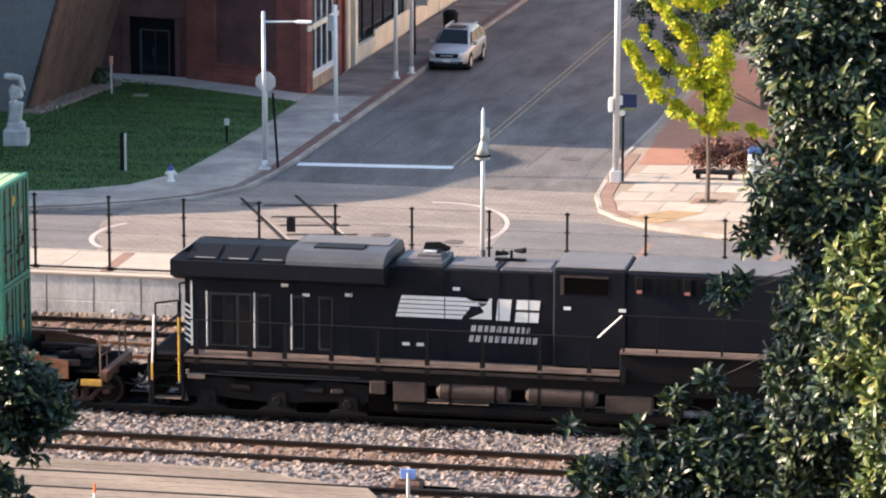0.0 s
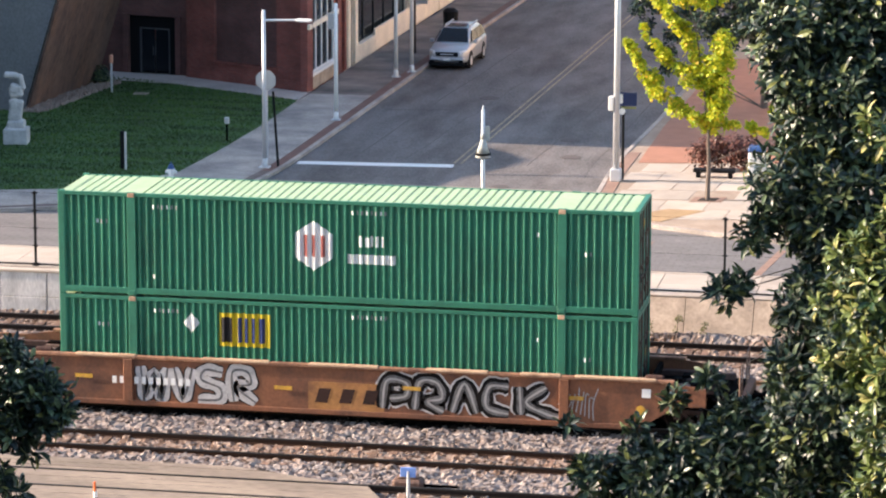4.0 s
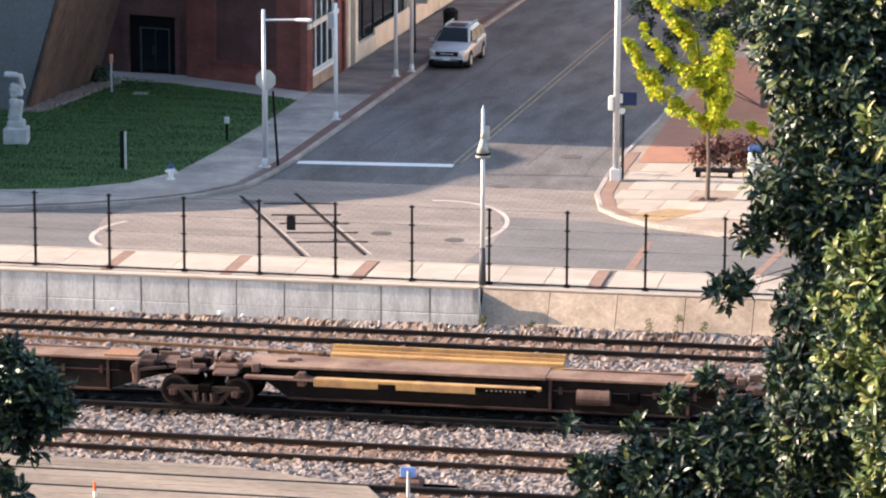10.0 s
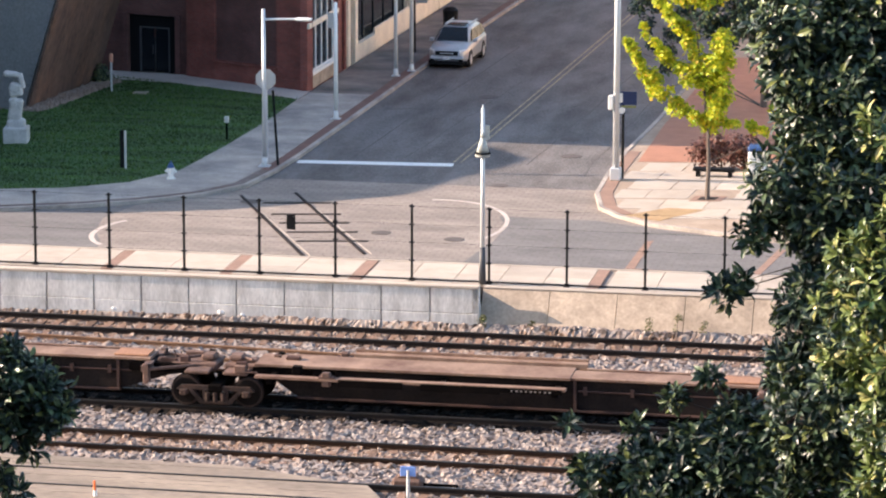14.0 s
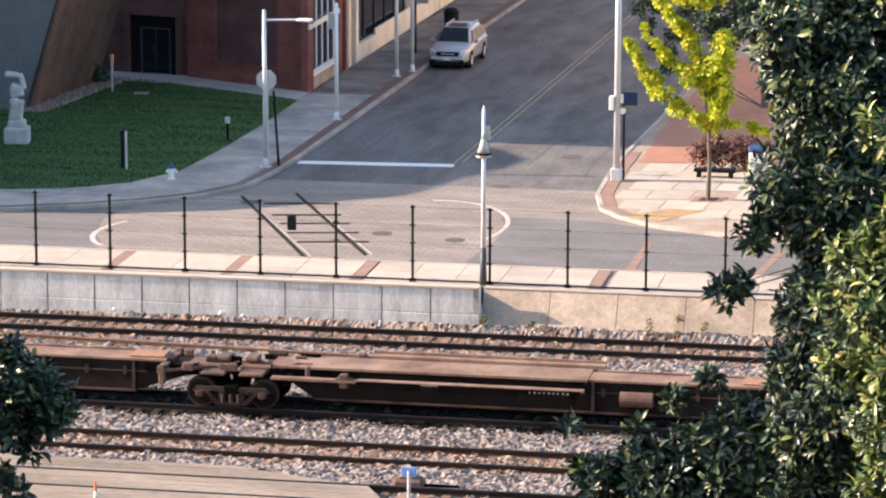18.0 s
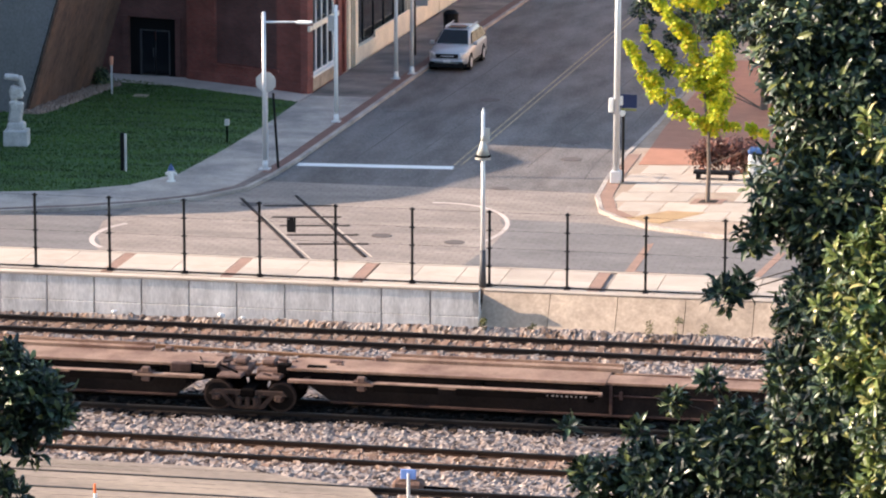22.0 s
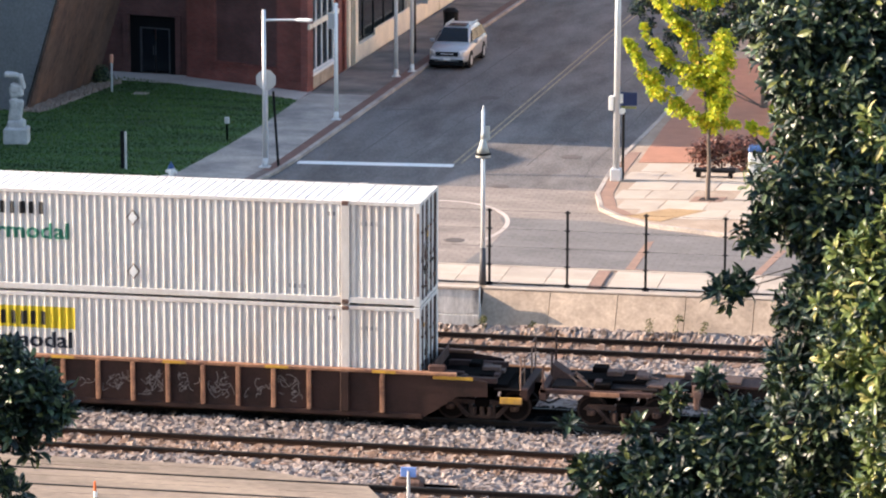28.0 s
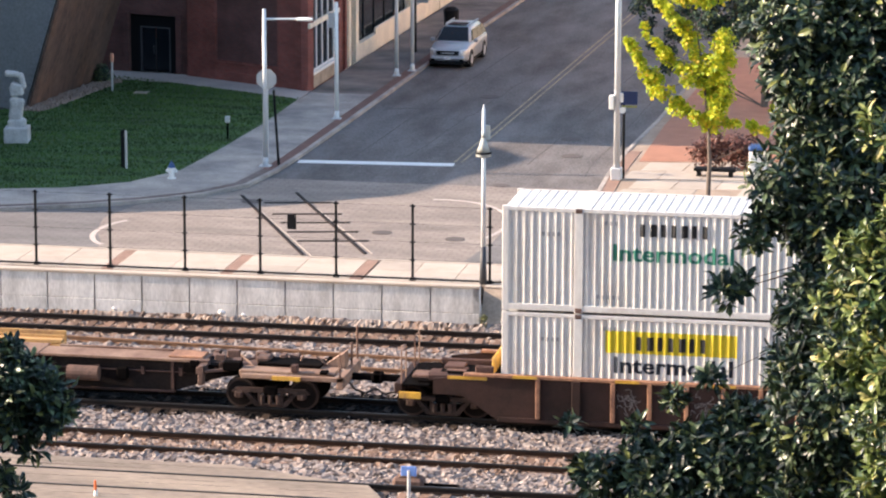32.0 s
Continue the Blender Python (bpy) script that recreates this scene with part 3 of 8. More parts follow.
def make_wall():
    w = thing("wall_retaining", "grey precast concrete retaining wall with a coping", "retaining wall", WALL_M, kind="structure")
    for i in range(16):
        x = -1.515 * (i + 1)
        part("panel", bx(x + 0.02, x + 1.495, 0.0, 0.2, -0.62, 0.16, bevel=0.012), WALLCON, w)
        part("panel", bx(x + 0.02, x + 1.495, -0.012, 0.2, -1.45, -0.635, bevel=0.012), WALLCON, w)
    part("backing", bx(-24.3, -0.02, 0.06, 0.21, -1.45, 0.15), GREYCON, w)
    part("coping", bx(-24.3, 0, -0.05, 0.27, 0.16, 0.25, bevel=0.015), CONCRETE, w, "pale concrete coping")
    bm = bmesh.new()
    prism(bm, [(0.0, -1.45), (0.46, -1.45), (0.46, -0.55), (0.27, -0.2), (0.27, 0.16), (0.0, 0.16)], -0.20, -0.005, "yz")
    part("return", bm, WALLCON, w)
    s = thing("wall_slope", "tan sloping concrete wall with weeds along its joints", "sloping wall", WALL_M, kind="structure")
    for i in range(6):
        x = 0.0 + 2.08 * i
        bm = bmesh.new()
        prism(bm, [(0.86, 0.0), (1.15, 0.0), (1.15, -1.45), (-0.22, -1.45), (-0.22, -1.3)], x, x + 2.06, "yz")
        part("panel", bm, SLOPECON, s)
        if i < 5:
            part("joint", bx(x + 2.061, x + 2.079, 1.0, 1.15, -1.45, -0.03), WALLCON, s)
    part("coping", bx(0.0, 13, 0.84, 1.16, 0.0, 0.06, bevel=0.015), CONCRETE, s)
    f = thing("kerb_wall", "concrete strip between wall and pavement", "kerb", WALL_M, kind="structure")
    part("strip", bx(-24.3, -0.2, 0.21, 1.25, -0.3, 0.03), CONCRETE, f)


make_wall()


# ---- street level ----
def poly(name, pts, z0, z1, material, parent=None, label=""):
    bm = bmesh.new()
    prism(bm, pts, z0, z1, "xy")
    return part(name, bm, material, parent, label)


KERB_L = [(-60, 8.5), (-30, 17.6), (-21.16, 20.85), (-18.51, 21.99), (-16.64, 23.2), (-15.01, 24.68), (-13.9, 26.73), (-13.55, 29.59), (-13.39, 32.5), (-13.22, 40), (-13.03, 50), (-12.9, 58), (-12.3, 77), (-11.0, 140)]
LAWN_E = [(-60, 13.5), (-30, 21.2), (-22.24, 24.2), (-19.97, 24.87), (-18.12, 26.33), (-16.95, 28.91), (-16.57, 34.09), (-16.35, 39.51), (-16.34, 45.06)]


def offset(pts, d):
    out = []
    for i, p in enumerate(pts):
        a, b = Vector(pts[max(i - 1, 0)]), Vector(pts[min(i + 1, len(pts) - 1)])
        t = (b - a).normalized()
        out.append((p[0] - t.y * d, p[1] + t.x * d))
    return out


tagged(poly("road_intersection", [(-90, 12.3), (90, 12.3), (90, 28.6), (-90, 28.6)], -0.3, 0.0, PAVER), "worn warm grey paved intersection", "road", kind="structure")
tagged(poly("road_street", [(-90, 28.6), (90, 28.6), (90, 400), (-90, 400)], -0.3, 0.004, ASPHALT), "patched dark grey asphalt street", "road", kind="structure")

walk_l = thing("pavement_corner", "grey concrete pavement round the lawn corner", "pavement", kind="structure")
inner = offset(KERB_L, 0.16)
red = offset(KERB_L, 0.58)
poly("kerb", KERB_L + inner[::-1], -0.1, 0.13, OLDCON, walk_l, "pale concrete kerb")
poly("brick_band", inner[:8] + red[:8][::-1], -0.1, 0.115, WORNBAND, walk_l, "worn brown brick band round the corner")
poly("brick_band", inner[7:] + red[7:][::-1], -0.1, 0.115, DARKBAND, walk_l, "dark red brick band along the kerb")
k = next(i for i, p in enumerate(red) if p[1] > 47)
poly("slab", red[:k] + [(-13.65, 46.9), (-16.3, 46.9)] + LAWN_E[::-1], -0.1, 0.12, OLDCON, walk_l)
poly("stained_slab", [(-16.3, 46.9), (-13.65, 46.9)] + red[k:] + [(-14.0, 140), (-15.5, 73), (-15.9, 60)], -0.1, 0.12, SHADEWALK, walk_l, "storefront pavement with stains and painted shade")
lawn_pts = LAWN_E + [(-16.6, 45.4), (-19.2, 46.7), (-22.2, 48.2), (-25.4, 48.9), (-26.5, 44), (-27, 40.5), (-60, 40)]
tagged(poly("lawn", lawn_pts, -0.1, 0.105, LAWN), "shaded mown green lawn at the corner", "lawn", kind="structure")
tagged(poly("path", [(-16.3, 45.06), (-16.2, 47.4), (-22.2, 50.4), (-27, 51.2), (-27, 49.4), (-25.4, 48.9), (-22.2, 48.2), (-19.2, 46.7), (-16.6, 45.4)], -0.1, 0.12, PATHCON), "concrete path along the brick building", "path", kind="structure")

def make_grass():
    rs = np.random.RandomState(8)
    verts, faces = [], []
    k = 0
    while k < 26000:
        x, y = rs.uniform(-28, -16.3), rs.uniform(23.5, 49.5)
        e = np.interp(y, [p[1] for p in LAWN_E[2:]], [p[0] for p in LAWN_E[2:]])
        if x > e - 0.05 or (y > 40.5 and x < -25.5) or y > 45.35 - (x + 16.6) * 0.5:
            continue
        h, a = rs.uniform(0.04, 0.10), rs.uniform(0, 6.28)
        dx, dy = 0.03 * math.cos(a), 0.03 * math.sin(a)
        i = len(verts)
        verts += [(x - dx, y - dy, 0.10), (x + dx, y + dy, 0.10), (x + rs.uniform(-0.04, 0.04), y + rs.uniform(-0.04, 0.04), 0.10 + h)]
        faces.append((i, i + 1, i + 2))
        k += 1
    me = bpy.data.meshes.new("grass")
    me.from_pydata(verts, [], faces)
    me.materials.append(GRASS)
    tagged(new("grass", me), "short mown grass blades", "grass", kind="stuff")


make_grass()

walk_r = thing("pavement_right", "pale concrete corner pavement with red brick bands", "pavement", kind="structure")
KERB_R = [(-0.2, 140), (-1.2, 60), (-1.45, 43), (-1.75, 36), (-1.78, 31.4), (-1.65, 27.6), (-1.15, 25.05), (-0.3, 23.7), (0.95, 22.5), (3.9, 21.2), (20, 16.5), (60, 5)]
inner = offset(KERB_R, 0.16)
poly("kerb", KERB_R + inner[::-1], -0.1, 0.13, OLDCON, walk_r, "pale concrete kerb")
red = offset(KERB_R, 0.62)
poly("brick_band", inner[3:8] + red[3:8][::-1], -0.1, 0.118, BROWNBAND, walk_r, "brown brick band along the kerb")
poly("bed", inner + [(60, 140)], -0.1, 0.10, TANBED, walk_r, "tan mortar bed between the slabs")
poly("brick_field", [(-0.95, 33.9), (6, 35.2), (6, 60), (-0.6, 60), (-1.0, 42)], -0.05, 0.112, REDPAVE, walk_r, "red brick paving field")
random.seed(5)
for j in range(6):
    for i in range(7):
        x0 = -1.35 + 1.52 * i + (0.7 if j % 2 else 0.0)
        y0 = 23.2 + 1.78 * j + 0.22 * i
        lim = np.interp(y0 + 0.6, [22.5, 23.7, 25.05, 27.6, 31.4, 36], [0.95, -0.3, -1.15, -1.65, -1.78, -1.75]) + 0.66
        x0 = max(x0, lim)
        x1 = -1.35 + 1.52 * (i + 1) + (0.7 if j % 2 else 0.0) - 0.05
        if x1 - x0 > 0.3 and (abs(x0 + 0.7 - 2.3) > 0.75 or abs(y0 + 0.8 - 27.3) > 0.9):
            poly("slab", [(x0, y0), (x1, y0 + 0.16), (x1 + 0.12, y0 + 1.86), (x0 + 0.12, y0 + 1.70)], -0.02, 0.108 + random.uniform(0, 0.004), CONCRETE, walk_r)
poly("sand_patch", [(-0.1, 23.75), (1.2, 25.35), (2.5, 25.25), (1.2, 23.1)], 0.0, 0.116, SANDY, walk_r, "tan sandy patch")
poly("tree_pit", [(1.75, 26.7), (2.85, 26.85), (2.95, 27.85), (1.85, 27.7)], 0.0, 0.117, BROWNBAND, walk_r, "brown tree pit")
poly("tree_pit_soil", [(2.0, 26.95), (2.6, 27.0), (2.7, 27.6), (2.1, 27.55)], 0.0, 0.121, DIRT, walk_r)

walk_n = thing("pavement_fence", "sunlit cream concrete slabs behind the fence", "pavement", kind="structure")
for xa, xb in ((-24.0, -15.16), (-14.78, -11.3), (-10.92, -7.2), (-6.75, 0.24), (0.82, 10.0)):
    n = max(1, round((xb - xa) / 1.55))
    w = (xb - xa) / n
    for i in range(n):
        poly("slab", [(xa + w * i + 0.012, 12.38), (xa + w * (i + 1) - 0.012, 12.38), (xa + w * (i + 1) - 0.012, 13.8), (xa + w * i + 0.012, 13.8)], -0.1, 0.05, CONCRETE, walk_n)
        poly("slab", [(xa + w * i + 0.012, 13.82), (xa + w * (i + 1) - 0.012, 13.82), (xa + w * (i + 1) - 0.012, 15.25), (xa + w * i + 0.012, 15.25)], -0.1, 0.048, CONCRETE, walk_n)
    poly("brick_band", [(xb + 0.005, 12.38), (xb + 0.38, 12.38), (xb + 0.38, 15.25), (xb + 0.005, 15.25)], -0.1, 0.045, BROWNBAND, walk_n)
for pts in ([(1.0, 15.45), (1.3, 15.45), (1.35, 20.3), (1.1, 20.0)], [(1.3, 15.6), (5.1, 15.2), (5.1, 15.4), (1.3, 15.8)], [(4.95, 15.0), (5.2, 15.0), (5.75, 19.6), (5.5, 19.7)]):
    tagged(poly("brick_band", pts, -0.1, 0.012, BROWNBAND), "thin reddish brick band in the road", "paving band", kind="structure")
tagged(poly("kerb_fence", [(-24, 15.27), (12, 15.27), (12, 15.42), (-24, 15.42)], -0.1, 0.06, CONCRETE), "low concrete kerb behind the fence pavement", "kerb", kind="structure")


def stripe(name, pts, material, label, category="road marking", z=0.009):
    return tagged(poly(name, pts, -0.02, z, material), label, category, kind="structure")


stripe("stop_line", [(-13.3, 31.75), (-7.55, 32.15), (-7.6, 32.75), (-13.35, 32.35)], WHITEPAINT, "white painted stop line across the lane", z=0.012)
for d in (0.0, 0.26):
    stripe("centre_line", [(-7.70 + d, 33.0), (-7.61 + d, 33.0), (-6.43 + d, 75), (-5.01 + d, 140), (-5.10 + d, 140), (-6.52 + d, 75)], ROADYELLOW, "faded double yellow centre line", z=0.012)


def ring(name, cx, cy, rx, ry, a0, a1, w, material, label, n=20):
    o = [(cx + rx * math.cos(radians(a0 + (a1 - a0) * i / n)), cy + ry * math.sin(radians(a0 + (a1 - a0) * i / n))) for i in range(n + 1)]
    q = [(cx + (rx - w) * math.cos(radians(a0 + (a1 - a0) * i / n)), cy + (ry - w) * math.sin(radians(a0 + (a1 - a0) * i / n))) for i in range(n + 1)]
    return stripe(name, o + q[::-1], material, label, "paving band", 0.007)


for zone in ([(-26, 15.45), (-16.2, 15.45), (-16.35, 16.5), (-17.05, 18.4), (-17.4, 20.5), (-16.9, 22.9), (-18.6, 21.9), (-21.2, 20.8), (-26, 19.0)],
             [(-4.2, 15.45), (-3.8, 19.1), (-3.75, 21.5), (-4.3, 23.3), (-1.0, 23.2), (0.9, 22.3), (3.9, 21.0), (14, 18.0), (14, 15.45)]):
    stripe("road_zone", zone, GREYPAVER, "grey paved lane outside the pale rings", "road", 0.004)
ring("paving_ring", -6.6, 21.6, 2.85, 4.3, -30, 100, 0.16, PATHCON, "pale concrete band curving through the paving")
ring("paving_ring", -15.2, 18.3, 1.9, 2.7, 135, 235, 0.18, PATHCON, "pale concrete band curving through the paving")


for (xa, ya), (xb, yb), w in (((-11.6, 33.2), (-10.0, 62), 0.10), ((-9.6, 33.5), (-8.3, 52), 0.07), ((-4.9, 33.0), (-3.6, 64), 0.09), ((-2.6, 31.0), (-2.2, 60), 0.07), ((-12.6, 44.2), (-9.9, 44.7), 0.12)):
    rs_ = random.Random(int(xa * 10))
    n, w = 14, w * 0.6
    l_ = [(xa + (xb - xa) * i / n + rs_.uniform(-0.08, 0.08), ya + (yb - ya) * i / n + rs_.uniform(-0.08, 0.08)) for i in range(n + 1)]
    stripe("tar_seam", l_ + [(p[0] + w * (1 if abs(yb - ya) > 5 else 0), p[1] + w * (0 if abs(yb - ya) > 5 else 1.6)) for p in l_[::-1]], SEAL, "irregular dark tar seam in the asphalt", "road seam", 0.0085)

tr = thing("old_street_track", "short length of old dark rail and ties set in the paving", "street track", kind="structure")
for (xa, ya), (xb, yb) in (((-13.75, 25.14), (-9.35, 15.6)), ((-12.0, 26.02), (-7.5, 16.3))):
    d = Vector((xb - xa, yb - ya)).normalized() * 0.05
    poly("rail", [(xa - d.y, ya + d.x), (xa + d.y, ya - d.x), (xb + d.y, yb - d.x), (xb - d.y, yb + d.x)], -0.02, 0.035, RAILSTEEL, tr)
    poly("white_line", [(xa + 1.30, ya - 2.6), (xa + 1.35, ya - 2.6), (xb + 0.24, yb + 0.1), (xb + 0.19, yb + 0.1)], -0.02, 0.010, CONCRETE, tr)
for x, y in ((-12.7, 24.0), (-11.95, 22.1), (-11.35, 20.7), (-10.75, 19.25), (-10.1, 17.85)):
    poly("tie", [(x, y - 0.05), (x + 2.3, y + 0.40), (x + 2.3, y + 0.62), (x, y + 0.17)], -0.02, 0.014, RAILSTEEL, tr)
for x, y, r in ((-8.93, 47.9, 0.42), (-4.19, 38.65, 0.4), (-3.61, 35.07, 0.4), (-7.67, 19.81, 0.34), (-5.1, 19.19, 0.34), (-13.2, 24.2, 0.34), (-5.2, 28.8, 0.3)):
    mh = part("manhole_cover", tube(bmesh.new(), (x, y, -0.02), (x, y, 0.016), r, r, 20), IRON)
    tagged(mh, "round dark iron manhole cover in the road", "manhole cover")


# ---- fence ----
def make_fence():
    f = thing("fence", "tall dark steel post fence with thin cables", "fence", pose(0, 12.53, 0.05))
    post = clip = None
    xs = [-17.297 + 2.4194 * i for i in range(-2, 12)]
    for x in xs:
        if post is None:
            post = part("post", bx(-0.035, 0.035, -0.035, 0.035, 0, 2.40, bevel=0.008), BLACKMETAL, f)
            post.location.x = x
            base = part("base_plate", bx(-0.1, 0.1, -0.08, 0.08, 0, 0.02, bevel=0.004), BLACKMETAL, post)
            for k in range(5):
                c = bx(-0.085, 0.085, -0.05, 0.05, -0.02, 0.02, bevel=0.005)
                clip = part("clip", c, BLACKMETAL, post)
                clip.location.z = 0.08 + 0.565 * k
        else:
            p = share(post, f, pose(x, 0, 0))
            for c in post.children:
                share(c, p, c.matrix_basis.copy())
    for k in range(5):
        part("cable", tube(bmesh.new(), (xs[0], 0, 0.08 + 0.565 * k), (xs[-1], 0, 0.08 + 0.565 * k), 0.0035, seg=5), BLACKMETAL, f)
    part("bottom_rail", bx(xs[0], xs[-1], -0.02, 0.02, 0.03, 0.07, bevel=0.006), LOCOFRAME, f)
    sg = thing("fence_sign", "small dark rectangular plate hung on the fence cables", "sign", pose(-9.01, 12.47, 1.52))
    part("plate", bx(-0.14, 0.14, -0.012, 0.012, 0, 0.46, bevel=0.004), BLACKMETAL, sg)
    part("hook", bx(-0.1, -0.08, -0.012, 0.06, 0.40, 0.44), GALV, sg)
    part("hook", bx(0.08, 0.1, -0.012, 0.06, 0.40, 0.44), GALV, sg)


make_fence()


# ---- buildings ----
def frame_on(a, b):
    """A frame on a facade that runs from a to b: x along it, y into the house, z up."""
    a, b = Vector((*a, 0)), Vector((*b, 0))
    t = (b - a).normalized()
    n = Vector((-t.y, t.x, 0))
    m = Matrix((t, n, (0, 0, 1))).transposed().to_4x4()
    m.translation = a
    return m, (b - a).length


def wall_with_holes(length, height, holes, thick=0.35, z0=0.0, x_start=0.0):
    """One connected wall with rectangular openings (x0, x1, z0, z1) right through it."""
    bm = bmesh.new()
    xs = sorted({x_start, length, *[h[0] for h in holes], *[h[1] for h in holes]})
    zs = sorted({z0, height, *[h[2] for h in holes], *[h[3] for h in holes]})
    solid = {}
    for i in range(len(xs) - 1):
        for j in range(len(zs) - 1):
            cx, cz = (xs[i] + xs[i + 1]) / 2, (zs[j] + zs[j + 1]) / 2
            solid[i, j] = not any(a < cx < b and c < cz < d for a, b, c, d in holes)
    vs = {}

    def v(i, j, k):
        if (i, j, k) not in vs:
            vs[i, j, k] = bm.verts.new((xs[i], thick * k, zs[j]))
        return vs[i, j, k]
    for (i, j), on in solid.items():
        if not on:
            continue
        bm.faces.new((v(i, j, 0), v(i + 1, j, 0), v(i + 1, j + 1, 0), v(i, j + 1, 0)))
        bm.faces.new((v(i, j + 1, 1), v(i + 1, j + 1, 1), v(i + 1, j, 1), v(i, j, 1)))
        for di, dj, p, q in ((-1, 0, (i, j + 1), (i, j)), (1, 0, (i + 1, j), (i + 1, j + 1)), (0, -1, (i, j), (i + 1, j)), (0, 1, (i + 1, j + 1), (i, j + 1))):
            if not solid.get((i + di, j + dj), False):
                bm.faces.new((v(*q, 0), v(*p, 0), v(*p, 1), v(*q, 1)))
    bmesh.ops.recalc_face_normals(bm, faces=bm.faces[:])
    return bm


def glazed(parent, m, a, b, c, d, cols=2, rows=2, fmat=None, deep=0.12, fr=0.07, pane_mat=None):
    """A window in an opening: frame bars and panes."""
    w = new("window")
    w.parent = parent
    w.matrix_basis = m @ pose(0, deep, 0)
    bm = bmesh.new()
    box(bm, a, b, 0, 0.08, c, c + fr), box(bm, a, b, 0, 0.08, d - fr, d)
    for i in range(cols + 1):
        x = a + (b - a - fr) * i / cols
        box(bm, x, x + fr, -0.004, 0.084, c, d)
    for j in range(1, rows):
        z = c + (d - c) * j / rows
        box(bm, a, b, 0.004, 0.076, z - fr / 2, z + fr / 2)
    part("frame", bm, fmat or WHITEPAINT, w)
    pw = (b - a) / cols
    for i in range(cols):
        part("pane", bx(a + pw * i + 0.01, a + pw * (i + 1) - 0.01, 0.035, 0.05, c + 0.01, d - 0.01), pane_mat or GLASS, w)
    return w


def make_brick_building():
    b = thing("brick_building", "red brick corner building with storefront windows", "building")
    mf, lf = frame_on((-22.3, 50.2), (-16.4, 47.24))
    holes = [(1.55, 4.95, 0.95, 4.2), (1.55, 4.95, 5.2, 8.2)]
    o = part("wall", wall_with_holes(lf, 10.5, [holes[0]]), BRICK, b)
    o.matrix_basis = mf
    inf = part("brick_infill", bx(1.55, 4.95, 0.14, 0.3, 0.95, 4.2), DARKBRICK, b, "bricked-up window of darker brick")
    inf.matrix_basis = mf
    sl = part("sill", bx(1.45, 5.05, -0.06, 0.1, 0.84, 0.95, bevel=0.01), BRICK, b)
    sl.matrix_basis = mf
    ba = part("plinth", bx(0, lf, -0.05, 0.0, 0, 0.5, bevel=0.01), BRICK, b)
    ba.matrix_basis = mf
    # recessed entrance
    me, le = frame_on((-26.6, 51.6), (-22.35, 50.6))
    o = part("wall", wall_with_holes(le, 10.5, [(1.5, 3.9, 0.0, 2.55)]), DARKBRICK, b)
    o.matrix_basis = me
    for x in (1.38, 3.92):
        c = part("pilaster", bx(x - 0.13, x + 0.13, -0.1, 0.1, 0, 2.6, bevel=0.015), DARKBRICK, b, "dark door surround")
        c.matrix_basis = me
    d = new("door")
    d.parent = b
    d.matrix_basis = me @ pose(1.5, 0.16, 0)
    part("frame", wall_with_holes(2.4, 2.5, [(0.5, 1.9, 0.05, 2.0)], 0.08), BLACKMETAL, d)
    for k in (0, 1):
        part("pane", bx(0.56 + 0.67 * k, 1.17 + 0.67 * k, 0.03, 0.05, 0.1, 1.95), GLASS, d)
        part("handle", bx(1.12 + 0.1 * k, 1.15 + 0.1 * k, -0.06, -0.02, 0.85, 1.25, bevel=0.005), LOCOROOF, d)
    part("frame", bx(0.48, 0.54, -0.03, 0.06, 0.05, 2.02), LOCOROOF, d, "dull metal door frame")
    part("frame", bx(1.86, 1.92, -0.03, 0.06, 0.05, 2.02), LOCOROOF, d, "dull metal door frame")
    part("frame", bx(0.54, 1.86, -0.03, 0.06, 1.96, 2.02), LOCOROOF, d, "dull metal door frame")
    # street side
    ms, ls = frame_on((-16.4, 47.24), (-15.6, 84))
    hs = [(0.5, 4.6, 0.75, 4.6), (8.6, 19.0, 0.78, 4.2), (19.8, 25.5, 0.95, 4.2), (26.3, 32.5, 1.0, 4.2)]
    o = part("wall", wall_with_holes(6.4, 10.5, [hs[0]], thick=0.3), BRICK, b)
    o.matrix_basis = ms
    bm = wall_with_holes(ls, 4.6, [(7.15, 7.95, 0.0, 3.9)] + hs[1:], x_start=6.4)
    o = part("storefront_wall", bm, CREAM, b, "cream stone storefront base")
    o.matrix_basis = ms
    o = part("wall", bx(6.4, ls, 0.01, 0.36, 4.6, 10.5), BRICK, b)
    o.matrix_basis = ms
    glazed(b, ms, *hs[0], cols=4, rows=1, fr=0.11, deep=0.02)
    for h in hs[1:]:
        glazed(b, ms, *h, cols=5, rows=1, fmat=BLACKMETAL, deep=0.16)
    glazed(b, ms, 7.15, 7.95, 0, 3.9, cols=1, rows=1, fmat=BLACKMETAL)
    for x0, x1, zt in ((6.72, 7.1, 4.6), (8.0, 8.5, 4.6), (19.1, 19.7, 4.6), (25.6, 26.2, 4.6)):
        o = part("stone_pilaster", bx(x0, x1, -0.14, 0.0, 0.1, zt, bevel=0.02), CREAM, b, "cream stone pilaster")
        o.matrix_basis = ms
    o = part("stall_riser", bx(0.5, 4.6, -0.06, 0.0, 0.12, 0.66, bevel=0.01), SLOPECON, b, "pale panel below the corner window")
    o.matrix_basis = ms
    o = part("window_sill", bx(0.42, 4.68, -0.12, 0.0, 0.68, 0.80, bevel=0.01), WHITEPAINT, b)
    o.matrix_basis = ms
    o = part("sign_band", bx(-0.1, 5.0, -0.14, -0.02, 2.70, 2.92, bevel=0.02), CREAM, b, "beige fascia band across the window")
    o.matrix_basis = ms
